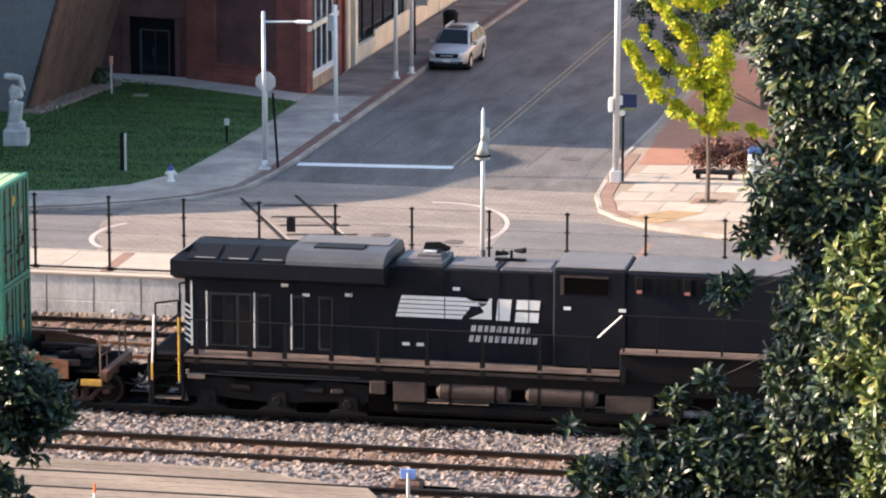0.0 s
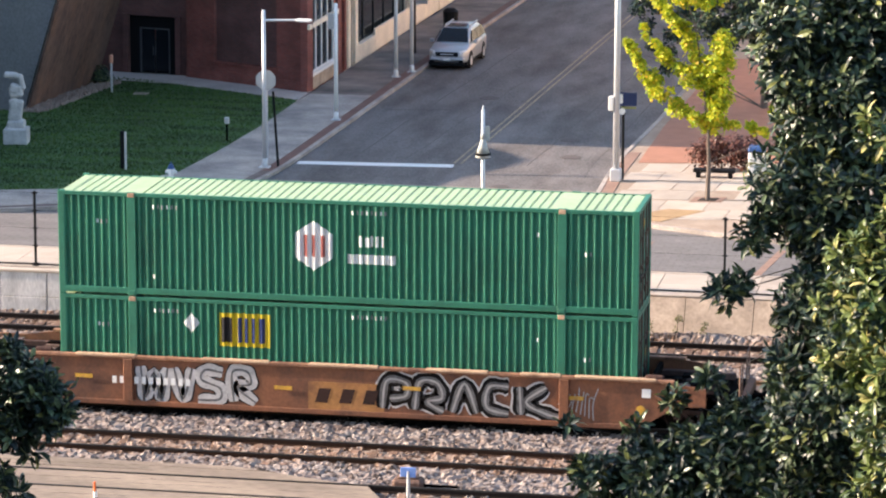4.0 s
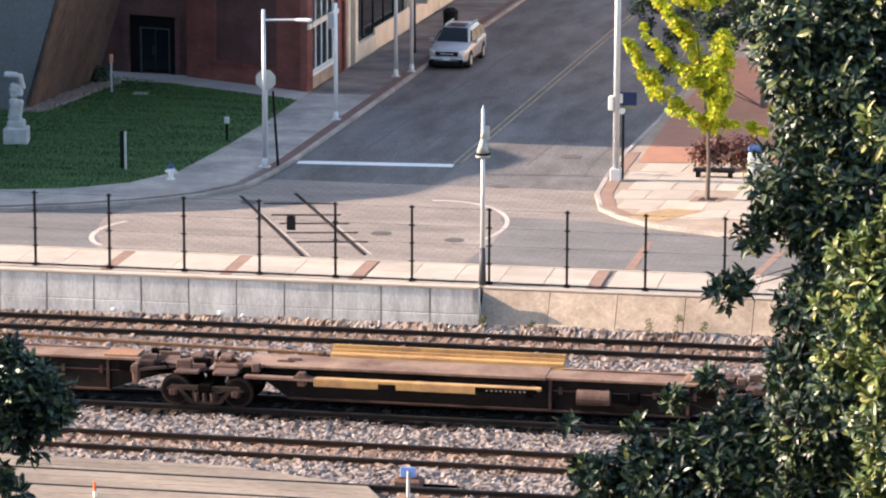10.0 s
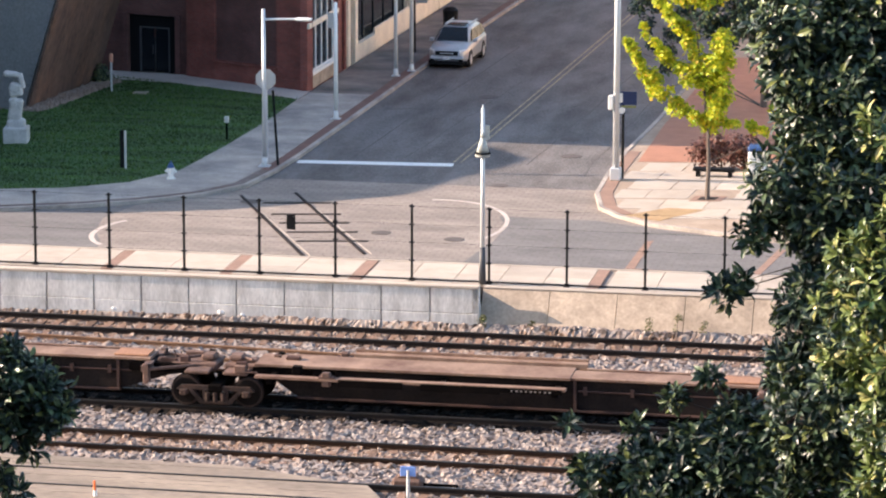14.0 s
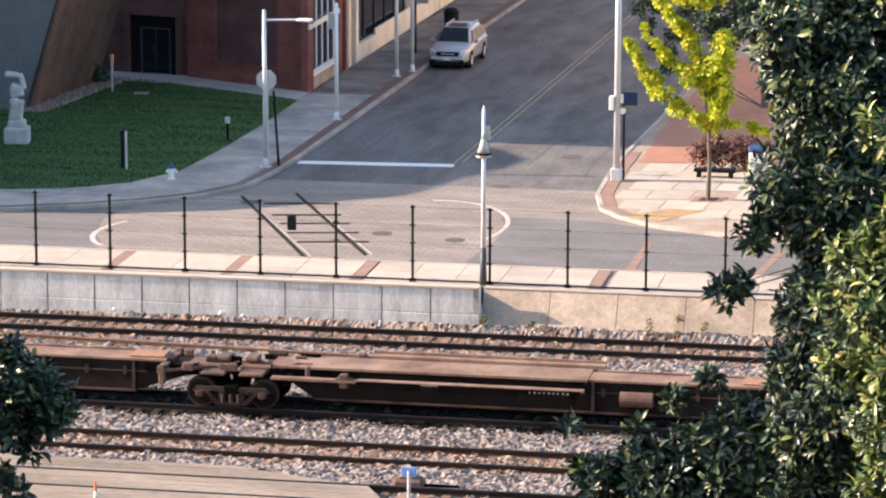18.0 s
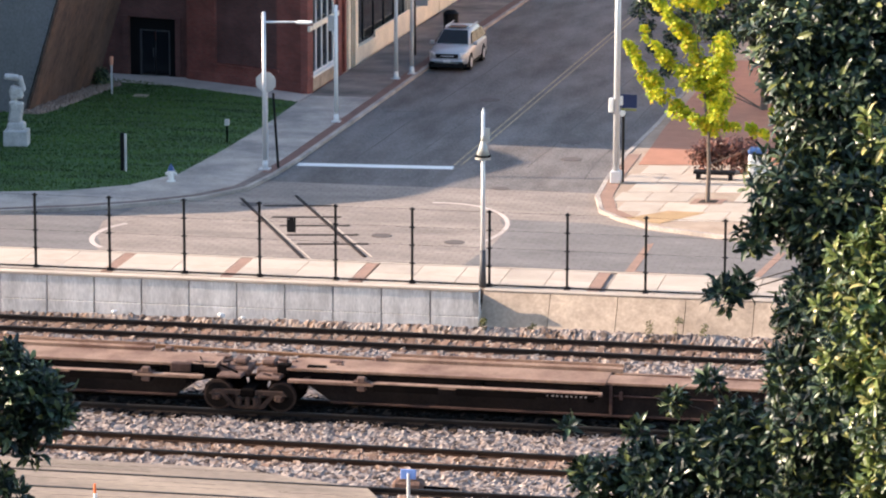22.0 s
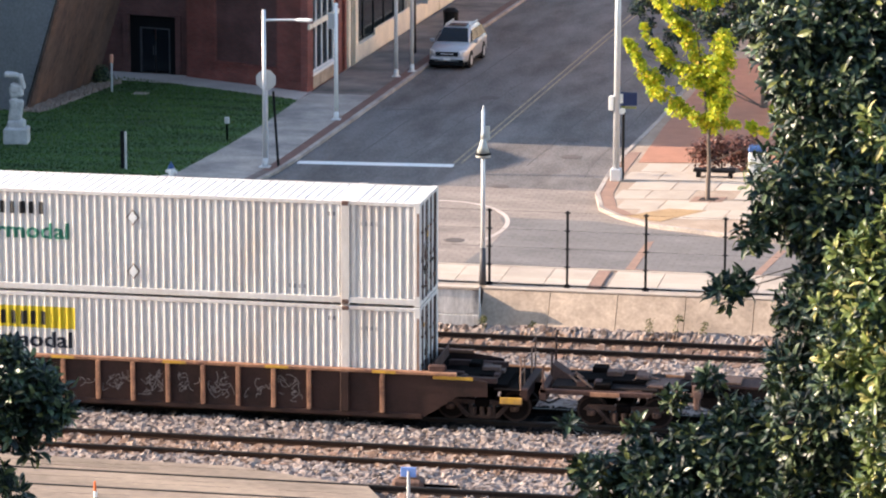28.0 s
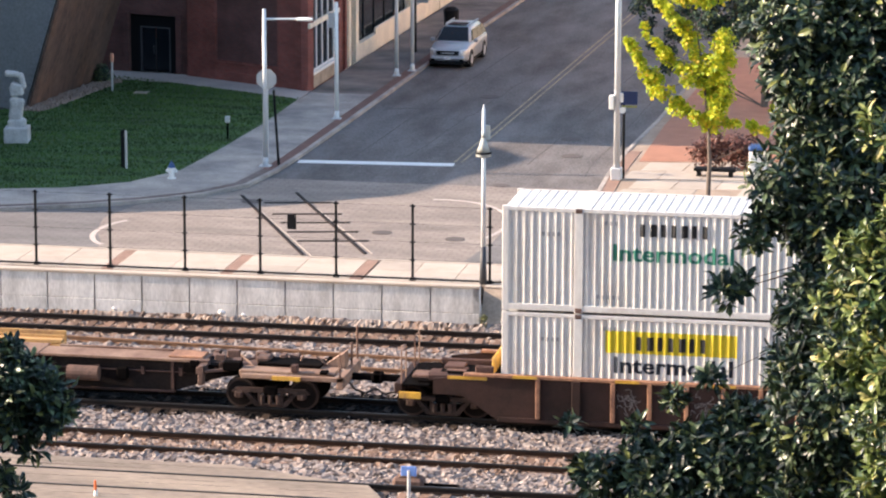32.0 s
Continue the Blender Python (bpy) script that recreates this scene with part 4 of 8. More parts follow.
    for x0, x1, zt in ((8.5, 12.0, 0.80), (12.0, 19.1, 1.08), (19.7, 25.6, 0.95)):
        o = part("stall_riser", bx(x0, x1, -0.10, 0.0, 0.1, zt, bevel=0.015), CREAM, b, "cream stone base below the shop windows")
        o.matrix_basis = ms
    for x in (4.95, 6.1):
        o = part("pilaster", bx(x, x + 0.32, -0.12, 0.0, 0.1, 9.5, bevel=0.02), BRICK, b)
        o.matrix_basis = ms
    poly("roof", [(-16.4, 47.4), (-22.3, 50.4), (-26.6, 51.8), (-28, 84), (-15.6, 84)], 10.5, 10.8, GREYCON, b)
    poly("back_wall", [(-26.3, 51.8), (-26.7, 51.8), (-28.2, 84), (-27.8, 84)], 0, 10.5, BRICK, b)


def make_modern_building():
    b = thing("modern_building", "modern hall with leaning bronze and grey concrete walls", "building")

    def lean(name, base, lean_x, h, thick, material, label):
        (ax, ay), (bx_, by) = base
        t = Vector((bx_ - ax, by - ay, 0)).normalized()
        n = Vector((-t.y, t.x, 0)) * thick
        bm = bmesh.new()
        vs = []
        for z in (0.0, h):
            for (px, py), o in (((ax, ay), 0), ((bx_, by), 0), ((bx_, by), 1), ((ax, ay), 1)):
                k = lean_x * z
                vs.append(bm.verts.new((px + k + n.x * o, py + n.y * o, z)))
        for f in ((3, 2, 1, 0), (4, 5, 6, 7), (0, 1, 5, 4), (1, 2, 6, 5), (2, 3, 7, 6), (3, 0, 4, 7)):
            bm.faces.new([vs[i] for i in f])
        bmesh.ops.recalc_face_normals(bm, faces=bm.faces[:])
        return part(name, bm, material, b, label)

    lean("bronze_wall", ((-26.35, 40.7), (-25.75, 48.4)), 0.31, 11, 0.1, BRONZE, "leaning bronze-brown clad wall")
    lean("grey_wall", ((-31.0, 42.6), (-26.62, 41.1)), 0.31, 11, 0.5, GREYCON, "leaning grey concrete wall")
    poly("gravel_strip", [(-26.5, 40.2), (-25.6, 40.6), (-24.9, 47.9), (-25.3, 48.4)], 0.05, 0.17, OLDPAVE, b, "tan gravel strip along the wall foot")


def make_shade_wall():
    """Added wall out of view, outlined to shade lawn and street."""
    w = thing("hall_wing", "unseen wall outlined to cast the street's shadow edge", "building")
    prof = [(19.0, 0.0), (19.85, 4.15), (20.07, 5.76), (20.57, 6.51), (21.07, 7.28), (21.98, 8.0), (23.1, 8.72), (24.14, 9.46), (25.19, 9.79), (27.12, 10.06), (28.88, 10.35), (30.35, 10.68), (31.82, 10.9), (33.39, 10.47), (34.4, 10.11), (35.5, 10.0), (36.2, 10.27), (35.93, 11.19), (35.43, 12.12), (35.12, 12.85), (34.6, 14.5), (34.0, 16.0), (90, 16.0), (90, 0)]
    bm = bmesh.new()
    prism(bm, prof, -44, -31, "yz")
    part("wall", bm, GREYCON, w)


def make_rubble():
    rs = np.random.RandomState(31)
    verts, faces = [], []
    for k in range(520):
        t = rs.random()
        x = -26.45 + 1.05 * t + rs.uniform(-0.1, 0.85)
        y = 40.2 + 8.0 * t
        r = rs.uniform(0.05, 0.15)
        i = len(verts)
        for a in range(5):
            w = 6.283 * a / 5 + rs.uniform(-0.3, 0.3)
            verts.append((x + r * math.cos(w), y + r * math.sin(w), 0.12))
        verts.append((x + rs.uniform(-0.3, 0.3) * r, y, 0.17 + r * rs.uniform(0.5, 1.0)))
        faces += [(i + a, i + (a + 1) % 5, i + 5) for a in range(5)]
    me = bpy.data.meshes.new("rubble")
    me.from_pydata(verts, [], faces)
    me.materials.append(RUBBLE)
    tagged(new("rubble", me), "pinkish rubble stones along the leaning wall", "stones", kind="stuff")


def make_bounce_wall():
    """Added sunlit wall out of view, bouncing warm light across the street."""
    f = thing("facade_row", "added pale wall out of view, bouncing warm light", "building")
    part("wall", bx(9.0, 16.0, 48, 120, 0, 13), BOUNCEWALL, f)


make_brick_building()
make_modern_building()
make_shade_wall()
make_rubble()
make_bounce_wall()


def make_sky_block():
    """Added tall plain wall behind the camera, blocking skylight from that side."""
    f = thing("lookout_house", "unseen grey wall blocking skylight behind the camera", "building")
    part("wall", bx(-70, 95, -104, -94, -1.45, 35), SKYBLOCK, f)


make_sky_block()


# ---- street furniture ----
def pole_bm(h, r0, r1):
    bm = bmesh.new()
    tube(bm, (0, 0, 0), (0, 0, 0.3), r0 * 1.3, r0 * 1.12, 12)
    tube(bm, (0, 0, 0.35), (0, 0, h), r0, r1, 12)
    return bm


def make_poles():
    p = thing("street_lamp", "pale steel street lamp with a short arm", "street lamp", pose(-14.14, 30.28, 0.115))
    part("pole", pole_bm(5.75, 0.085, 0.07), GALV, p, smooth=True)
    part("base_plate", bx(-0.2, 0.2, -0.2, 0.2, 0, 0.03), GALV, p)
    bm = bmesh.new()
    tube(bm, (0, 0, 5.38), (1.25, 0.0, 5.42), 0.045, 0.04, 8)
    part("arm", bm, GALV, p)
    bm = bmesh.new()
    box(bm, 1.2, 1.78, -0.13, 0.13, 5.36, 5.47, bevel=0.035)
    part("lamp_head", bm, WHITEPAINT, p)
    s = thing("stop_sign", "back of an octagonal stop sign on a post", "road sign", pose(-14.28, 31.24, 0.115, 0, 0, 0))
    part("post", bx(-0.03, 0.03, -0.03, 0.03, 0, 3.35), GALV, s)
    bm = bmesh.new()
    oc = [(0.4 * math.cos(radians(22.5 + 45 * i)) - 0.02, 3.05 + 0.4 * math.sin(radians(22.5 + 45 * i))) for i in range(8)]
    prism(bm, oc, -0.05, -0.038, "xz")
    part("plate", bm, SIGNBACK, s, "grey octagonal sign back")
    bp = thing("black_bollard_post", "slim black post beside the street lamp", "post", pose(-13.72, 30.6, 0.115))
    part("shaft", tube(bmesh.new(), (0, 0, 0), (-0.17, 0, 2.75), 0.05, 0.045, 8), BLACKMETAL, bp)
    for x, y, h in ((-13.8, 40.83, 4.6), (-13.64, 51.92, 7.5), (-13.25, 53.4, 7.5)):
        q = thing("street_pole", "pale painted steel pole at the kerb", "pole", pose(x, y, 0.115), group="kerb poles")
        part("shaft", pole_bm(h, 0.085, 0.075), WHITEPAINT, q, smooth=True)
        part("base_plate", bx(-0.17, 0.17, -0.17, 0.17, 0, 0.03), GALV, q)
        if h < 5:
            part("sign_plate", bx(-0.3, -0.06, -0.1, -0.085, 3.6, 4.2, bevel=0.004), SIGNBACK, q)
    q = thing("light_mast", "tall pale steel light mast with a box", "light mast", pose(-1.27, 30.14, 0.11))
    part("shaft", pole_bm(10.5, 0.12, 0.10), GALV, q, smooth=True)
    part("base", bx(-0.19, 0.19, -0.19, 0.19, 0, 0.45, bevel=0.03), GALV, q)
    bm = bx(-0.28, -0.1, -0.16, 0.1, 2.55, 3.05, bevel=0.02)
    part("signal_box", bm, WHITEPAINT, q, "white control box")
    part("banner", bx(0.12, 0.72, -0.02, 0.0, 2.72, 3.2, bevel=0.003), SIGNNAVY, q, "dark navy sign plate over a narrow dull yellow strip")
    part("banner_foot", bx(0.16, 0.70, -0.02, 0.0, 2.62, 2.69), DULLYELLOW, q)
    part("bracket", bx(0.09, 0.22, -0.06, 0.06, 2.80, 3.14, bevel=0.02), WHITEPAINT, q, "white sign bracket")
    part("sensor", tube(bmesh.new(), (0.2, -0.1, 2.52), (0.2, 0.06, 2.52), 0.11, seg=12), WHITEPAINT, q, "small round white sensor")
    part("dark_post", tube(bmesh.new(), (0.2, 0.3, 0), (0.2, 0.3, 3.0), 0.05, seg=8), BLACKMETAL, q)
    l = thing("lantern_post", "pale post lantern with a bell shade at the fence", "lamp post", pose(-2.97, 12.42, 0.07))
    part("shaft", pole_bm(5.45, 0.075, 0.055), GALV, l, smooth=True)
    bm = bmesh.new()
    tube(bm, (0, -0.02, 3.98), (0, -0.02, 4.12), 0.24, 0.22, 14), tube(bm, (0, -0.02, 4.12), (0, -0.02, 4.55), 0.2, 0.07, 14), tube(bm, (0, -0.02, 4.55), (0, -0.02, 4.72), 0.07, 0.07, 10)
    part("shade", bm, LANTERN, l, "pale bell-shaped lamp shade", smooth=True)
    part("hood_ring", tube(bmesh.new(), (0, -0.02, 4.06), (0, -0.02, 4.12), 0.245, 0.235, 14), LOCOGRIME, l)
    part("bracket", bx(0.05, 0.2, -0.03, 0.03, 4.5, 4.95, bevel=0.01), LANTERN, l)
    part("sleeve", tube(bmesh.new(), (0, 0, 0), (0, 0, 1.15), 0.122, 0.084, 12), LOCOROOF, l, "darker lower length of the shaft", smooth=True)
    part("finial", tube(bmesh.new(), (0, 0, 5.4), (0, 0, 5.58), 0.05, 0.02, 8), GALV, l)


def make_lawn_things():
    h = thing("fire_hydrant", "white fire hydrant with a blue top", "fire hydrant", pose(-16.84, 27.25, 0.1))
    bm = bmesh.new()
    tube(bm, (0, 0, 0), (0, 0, 0.05), 0.16, 0.16, 12), tube(bm, (0, 0, 0.05), (0, 0, 0.42), 0.10, 0.10, 12), tube(bm, (0, 0, 0.36), (0, 0, 0.42), 0.15, 0.15, 12)
    tube(bm, (-0.2, 0, 0.3), (0.2, 0, 0.3), 0.055, 0.055, 10), tube(bm, (0, -0.18, 0.28), (0, 0, 0.28), 0.075, 0.075, 10)
    part("barrel", bm, WHITEPAINT, h, smooth=False)
    bm = bmesh.new()
    tube(bm, (0, 0, 0.42), (0, 0, 0.58), 0.14, 0.07, 12), tube(bm, (0, 0, 0.58), (0, 0, 0.66), 0.03, 0.03, 6)
    part("bonnet", bm, BLUE, h, "blue bonnet")
    s = bmesh.new()
    box(s, -0.46, 0.46, -0.46, 0.46, 0, 0.60, bevel=0.03)
    for cx, cz, w, hh, dy, tilt in ((0.0, 0.74, 0.68, 0.30, 0.26, -3), (0.0, 1.27, 0.50, 0.82, 0.20, 9), (-0.08, 1.52, 0.30, 0.40, 0.22, -14), (0.02, 1.98, 0.50, 0.44, 0.21, -8), (-0.04, 2.10, 0.36, 0.34, 0.23, 16), (0.23, 2.34, 0.20, 0.62, 0.16, -14), (0.10, 2.56, 0.30, 0.18, 0.17, 12), (-0.16, 2.60, 0.54, 0.22, 0.18, 6)):
        box(s, -w / 2, w / 2, -dy, dy, -hh / 2, hh / 2, bevel=0.06, m=pose(cx, 0, cz, 0, tilt, 0))
    ob = part("sculpture", s, STONE)
    rm = ob.modifiers.new("fuse", "REMESH")
    rm.mode, rm.voxel_size = "VOXEL", 0.03
    fused = bpy.data.meshes.new_from_object(ob.evaluated_get(bpy.context.evaluated_depsgraph_get()))
    ob.modifiers.remove(rm)
    ob.data = fused
    ob.matrix_basis = pose(-24.5, 33.4, 0.1, 0, 0, 10)
    tagged(ob, "pale carved stone sculpture on a square block", "sculpture")
    for x, y, hh, mm, lab in ((-18.96, 28.85, 1.4, GALV, "slender dark and silver marker post on the lawn"), (-16.87, 35.52, 0.9, SHADEBLACK, "short rusty marker post on the lawn"), (-24.29, 45.64, 1.55, GALV, "thin post with an orange top by the wall")):
        q = thing("marker_post", lab, "post", pose(x, y, 0.1))
        part("shaft", bx(-0.035, 0.035, -0.035, 0.035, 0, hh, bevel=0.008), mm, q)
        if hh > 1.45:
            part("cap", bx(-0.075, 0.075, -0.05, 0.05, hh - 0.34, hh + 0.03, bevel=0.03), PALEORANGE, q, "pale orange top")
        elif hh > 1:
            part("panel", bx(-0.19, -0.05, -0.06, 0.06, 0.05, hh + 0.03, bevel=0.01), BLACKMETAL, q, "black side panel")
        else:
            part("cap", bx(-0.09, 0.09, -0.06, 0.06, hh - 0.25, hh, bevel=0.02), GALV, q, "pale cap")
    lt = thing("ground_light", "flat pale ground lights in the lawn", "ground light", pose(-23.0, 45.4, 0.105))
    part("cover", bx(-0.3, 0.3, -0.25, 0.25, 0, 0.05, bevel=0.015), CONCRETE, lt)


def make_yard_things():
    s = thing("switch_stand", "white post with a small blue sign by the rails", "rail sign", pose(-1.45, -7.05, -1.3))
    part("post", tube(bmesh.new(), (0, 0, 0), (0, 0, 0.78), 0.045, seg=8), GALV, s)
    part("plate", bx(-0.2, 0.2, -0.02, 0.02, 0.62, 0.88, bevel=0.015), PALEBLUE, s, "pale blue sign plate")
    b = thing("switch_machine", "rusty low switch machine beside the rail", "switch machine", pose(-1.55, -6.0, -1.3))
    part("housing", bx(-0.5, 0.3, -0.25, 0.25, 0.0, 0.32, bevel=0.08), MIDRUST, b)
    part("lid", bx(-0.35, 0.15, -0.18, 0.18, 0.32, 0.40, bevel=0.03), RUST, b)
    part("rod", bx(0.3, 1.2, -0.04, 0.04, 0.1, 0.16), SHADEBLACK, b)
    o = thing("orange_marker", "thin orange marker stake in the yard paving", "marker", pose(-9.15, -8.9, -1.12))
    part("stake", tube(bmesh.new(), (0, 0, 0), (0, 0, 0.42), 0.045, 0.03, 8), ORANGE, o)
    part("sleeve", tube(bmesh.new(), (0.01, 0, 0), (0.01, 0, 0.17), 0.055, 0.05, 8), WHITEPAINT, o, "white lower sleeve")


make_poles()
make_lawn_things()
make_yard_things()


def make_car():
    """A silver sport-utility car, front at -y."""
    c = thing("parked_car", "silver sport utility car parked at the kerb", "car", pose(-11.95, 57.2, 0.004, 0, 0, -1.4) @ Matrix.Diagonal((0.96, 0.96, 0.97, 1)))

    def loft(stations, material, name, label=""):
        bm = bmesh.new()
        rings = []
        for y, w, zb, zt, c in stations:
            pts = [(-w + 0.05, zb), (-w, zb + 0.12), (-w, zt - c), (-w + c * 0.35, zt - c * 0.35), (-w + c * 1.2, zt), (w - c * 1.2, zt), (w - c * 0.35, zt - c * 0.35), (w, zt - c), (w, zb + 0.12), (w - 0.05, zb)]
            rings.append([bm.verts.new((x, y, z)) for x, z in pts])
        for r, q in zip(rings, rings[1:]):
            for i in range(10):
                j = (i + 1) % 10
                bm.faces.new((r[i], r[j], q[j], q[i]))
        bm.faces.new(rings[0][::-1])
        bm.faces.new(rings[-1])
        bmesh.ops.recalc_face_normals(bm, faces=bm.faces[:])
        return part(name, bm, material, c_, label, smooth=True)
    c_ = c
    loft([(-2.42, 0.56, 0.42, 0.70, 0.06), (-2.33, 0.74, 0.32, 0.84, 0.12), (-2.1, 0.85, 0.30, 0.93, 0.17), (-1.75, 0.895, 0.30, 1.0, 0.19), (-1.2, 0.905, 0.28, 1.06, 0.16), (0.5, 0.905, 0.28, 1.06, 0.1), (2.1, 0.90, 0.28, 1.06, 0.1), (2.32, 0.86, 0.32, 1.0, 0.1), (2.40, 0.74, 0.42, 0.86, 0.08)], SILVER, "body")
    def cabin(stations):
        """Roof and pillars with sides that lean in towards the top."""
        bm = bmesh.new()
        rings = []
        for y, wb, wt, zt in stations:
            h = zt - 0.98
            pts = [(-wb, 0.98), (-wt - 0.03, zt - 0.22 * h), (-wt + 0.03, zt - 0.06 * h), (-wt + 0.18, zt), (wt - 0.18, zt), (wt - 0.03, zt - 0.06 * h), (wt + 0.03, zt - 0.22 * h), (wb, 0.98)]
            rings.append([bm.verts.new((x, y, z)) for x, z in pts])
        for r, q in zip(rings, rings[1:]):
            for i in range(8):
                j = (i + 1) % 8
                bm.faces.new((r[i], r[j], q[j], q[i]))
        bm.faces.new(rings[0][::-1])
        bm.faces.new(rings[-1])
        bmesh.ops.recalc_face_normals(bm, faces=bm.faces[:])
        part("cabin", bm, SILVER, c, smooth=True)

    def pane(name, corners, off):
        """A thin pane standing a little off the body."""
        off = Vector(off)
        bm = bmesh.new()
        a = [bm.verts.new(Vector(p) - off) for p in corners]
        b = [bm.verts.new(Vector(p) + off) for p in corners]
        bm.faces.new(a[::-1])
        bm.faces.new(b)
        for k in range(4):
            bm.faces.new((a[k], a[(k + 1) % 4], b[(k + 1) % 4], b[k]))
        bmesh.ops.recalc_face_normals(bm, faces=bm.faces[:])
        part(name, bm, CARGLASS, c)
    cabin([(-1.30, 0.84, 0.72, 1.03), (-0.86, 0.85, 0.69, 1.37), (-0.42, 0.85, 0.64, 1.62), (0.2, 0.85, 0.64, 1.69), (1.3, 0.85, 0.63, 1.68), (1.95, 0.83, 0.60, 1.58), (2.22, 0.80, 0.62, 1.30), (2.36, 0.78, 0.66, 1.03)])
    pane("windscreen", ((-0.72, -1.22, 1.09), (0.72, -1.22, 1.09), (0.56, -0.47, 1.60), (-0.56, -0.47, 1.60)), (0, -0.018, 0.025))
    pane("rear_window", ((-0.60, 2.33, 1.12), (0.60, 2.33, 1.12), (0.52, 2.04, 1.52), (-0.52, 2.04, 1.52)), (0, 0.02, 0.01))
    for s in (-1, 1):
        part("roof_rail", bx(s * 0.55 - 0.025, s * 0.55 + 0.025, -0.2, 1.7, 1.665, 1.735, bevel=0.01), SILVER, c)
        part("fog_light", bx(s * 0.66 - 0.09, s * 0.66 + 0.09, -2.485, -2.45, 0.36, 0.46, bevel=0.01), BLACKMETAL, c)
        part("hood_ridge", tube(bmesh.new(), (s * 0.42, -2.15, 0.91), (s * 0.58, -1.3, 1.045), 0.03, seg=6), SILVER, c)
        for y0, y1, y2, y3 in ((-0.92, 0.34, 0.34, -0.36), (0.44, 1.36, 1.32, 0.44), (1.46, 2.06, 1.84, 1.42)):
            pane("side_window", ((s * 0.835, y0, 1.09), (s * 0.835, y1, 1.09), (s * 0.69, y2, 1.50), (s * 0.69, y3, 1.50)), (s * 0.028, 0, 0.01))
        part("headlight", tube(bmesh.new(), (s * 0.56, -2.36, 0.76), (s * 0.82, -2.08, 0.84), 0.085, 0.05, 8), WHITEPAINT, c, "clear headlight")
        part("mirror", bx(s * 1.0 - 0.1, s * 1.0 + 0.1, -0.95, -0.80, 1.02, 1.18, bevel=0.03), SILVER, c)
        for y in (-1.43, 1.43):
            w = part("wheel", tube(bmesh.new(), (s * 0.70, y, 0.345), (s * 0.92, y, 0.345), 0.345, seg=20), RUBBER, c, smooth=False)
            part("rim", tube(bmesh.new(), (s * 0.90, y, 0.345), (s * 0.935, y, 0.345), 0.22, seg=14), GALV, w)
            part("arch", tube(bmesh.new(), (s * 0.60, y, 0.36), (s * 0.915, y, 0.36), 0.42, seg=20), BLACKMETAL, c)
    part("grille", bx(-0.52, 0.52, -2.43, -2.36, 0.60, 0.80, bevel=0.02), BLACKMETAL, c)
    part("grille_bar", bx(-0.3, 0.3, -2.445, -2.43, 0.69, 0.73), GALV, c)
    part("air_intake", bx(-0.78, 0.78, -2.47, -2.30, 0.20, 0.37, bevel=0.03), BLACKMETAL, c)
    part("sunroof", bx(-0.42, 0.42, -0.28, 0.5, 1.672, 1.70, bevel=0.008), CARGLASS, c)
    part("bumper", bx(-0.80, 0.80, -2.47, -2.2, 0.36, 0.60, bevel=0.10), SILVER, c)
    part("number_plate", bx(-0.16, 0.16, -2.475, -2.455, 0.42, 0.54), WHITEPAINT, c, "plain pale plate")
    part("lower_trim", bx(-0.88, 0.88, -2.2, 2.2, 0.2, 0.34), BLACKMETAL, c)


make_car()


def make_planter():
    b = thing("litter_bin", "round black litter bin on the pavement", "litter bin", pose(-13.75, 65.2, 0.12))
    part("drum", tube(bmesh.new(), (0, 0, 0), (0, 0, 1.0), 0.32, 0.36, 14), BLACKMETAL, b)
    part("lid", tube(bmesh.new(), (0, 0, 1.0), (0, 0, 1.15), 0.38, 0.2, 14), BLACKMETAL, b)
    s = thing("stone_seat", "low dark bench block beside the shrub", "bench", pose(2.1, 31.5, 0.105))
    part("seat", bx(-0.75, 0.75, -0.2, 0.2, 0.2, 0.32, bevel=0.02), BLACKMETAL, s)
    part("leg", bx(-0.65, -0.5, -0.15, 0.15, 0, 0.2), BLACKMETAL, s)
    part("leg", bx(0.5, 0.65, -0.15, 0.15, 0, 0.2), BLACKMETAL, s)


make_planter()
dp = thing("dark_street_pole", "dark slim pole on the storefront pavement", "pole", pose(-14.2, 58.7, 0.12))
part("shaft", tube(bmesh.new(), (0, 0, 0), (0, 0, 5.5), 0.10, 0.08, 10), LOCOGRIME, dp)
part("sign_plate", bx(0.08, 0.62, -0.03, -0.01, 2.2, 3.1, bevel=0.004), SIGNBACK, dp, "pale sign plate")
wb_ = thing("recycling_bin", "white bin with a blue lid beside the shrub", "bin", pose(3.55, 32.3, 0.105))
part("body", bx(-0.3, 0.3, -0.3, 0.3, 0, 0.85, bevel=0.04), WHITEPAINT, wb_)
part("lid", bx(-0.32, 0.32, -0.32, 0.32, 0.85, 1.05, bevel=0.06), BLUE, wb_, "blue lid")


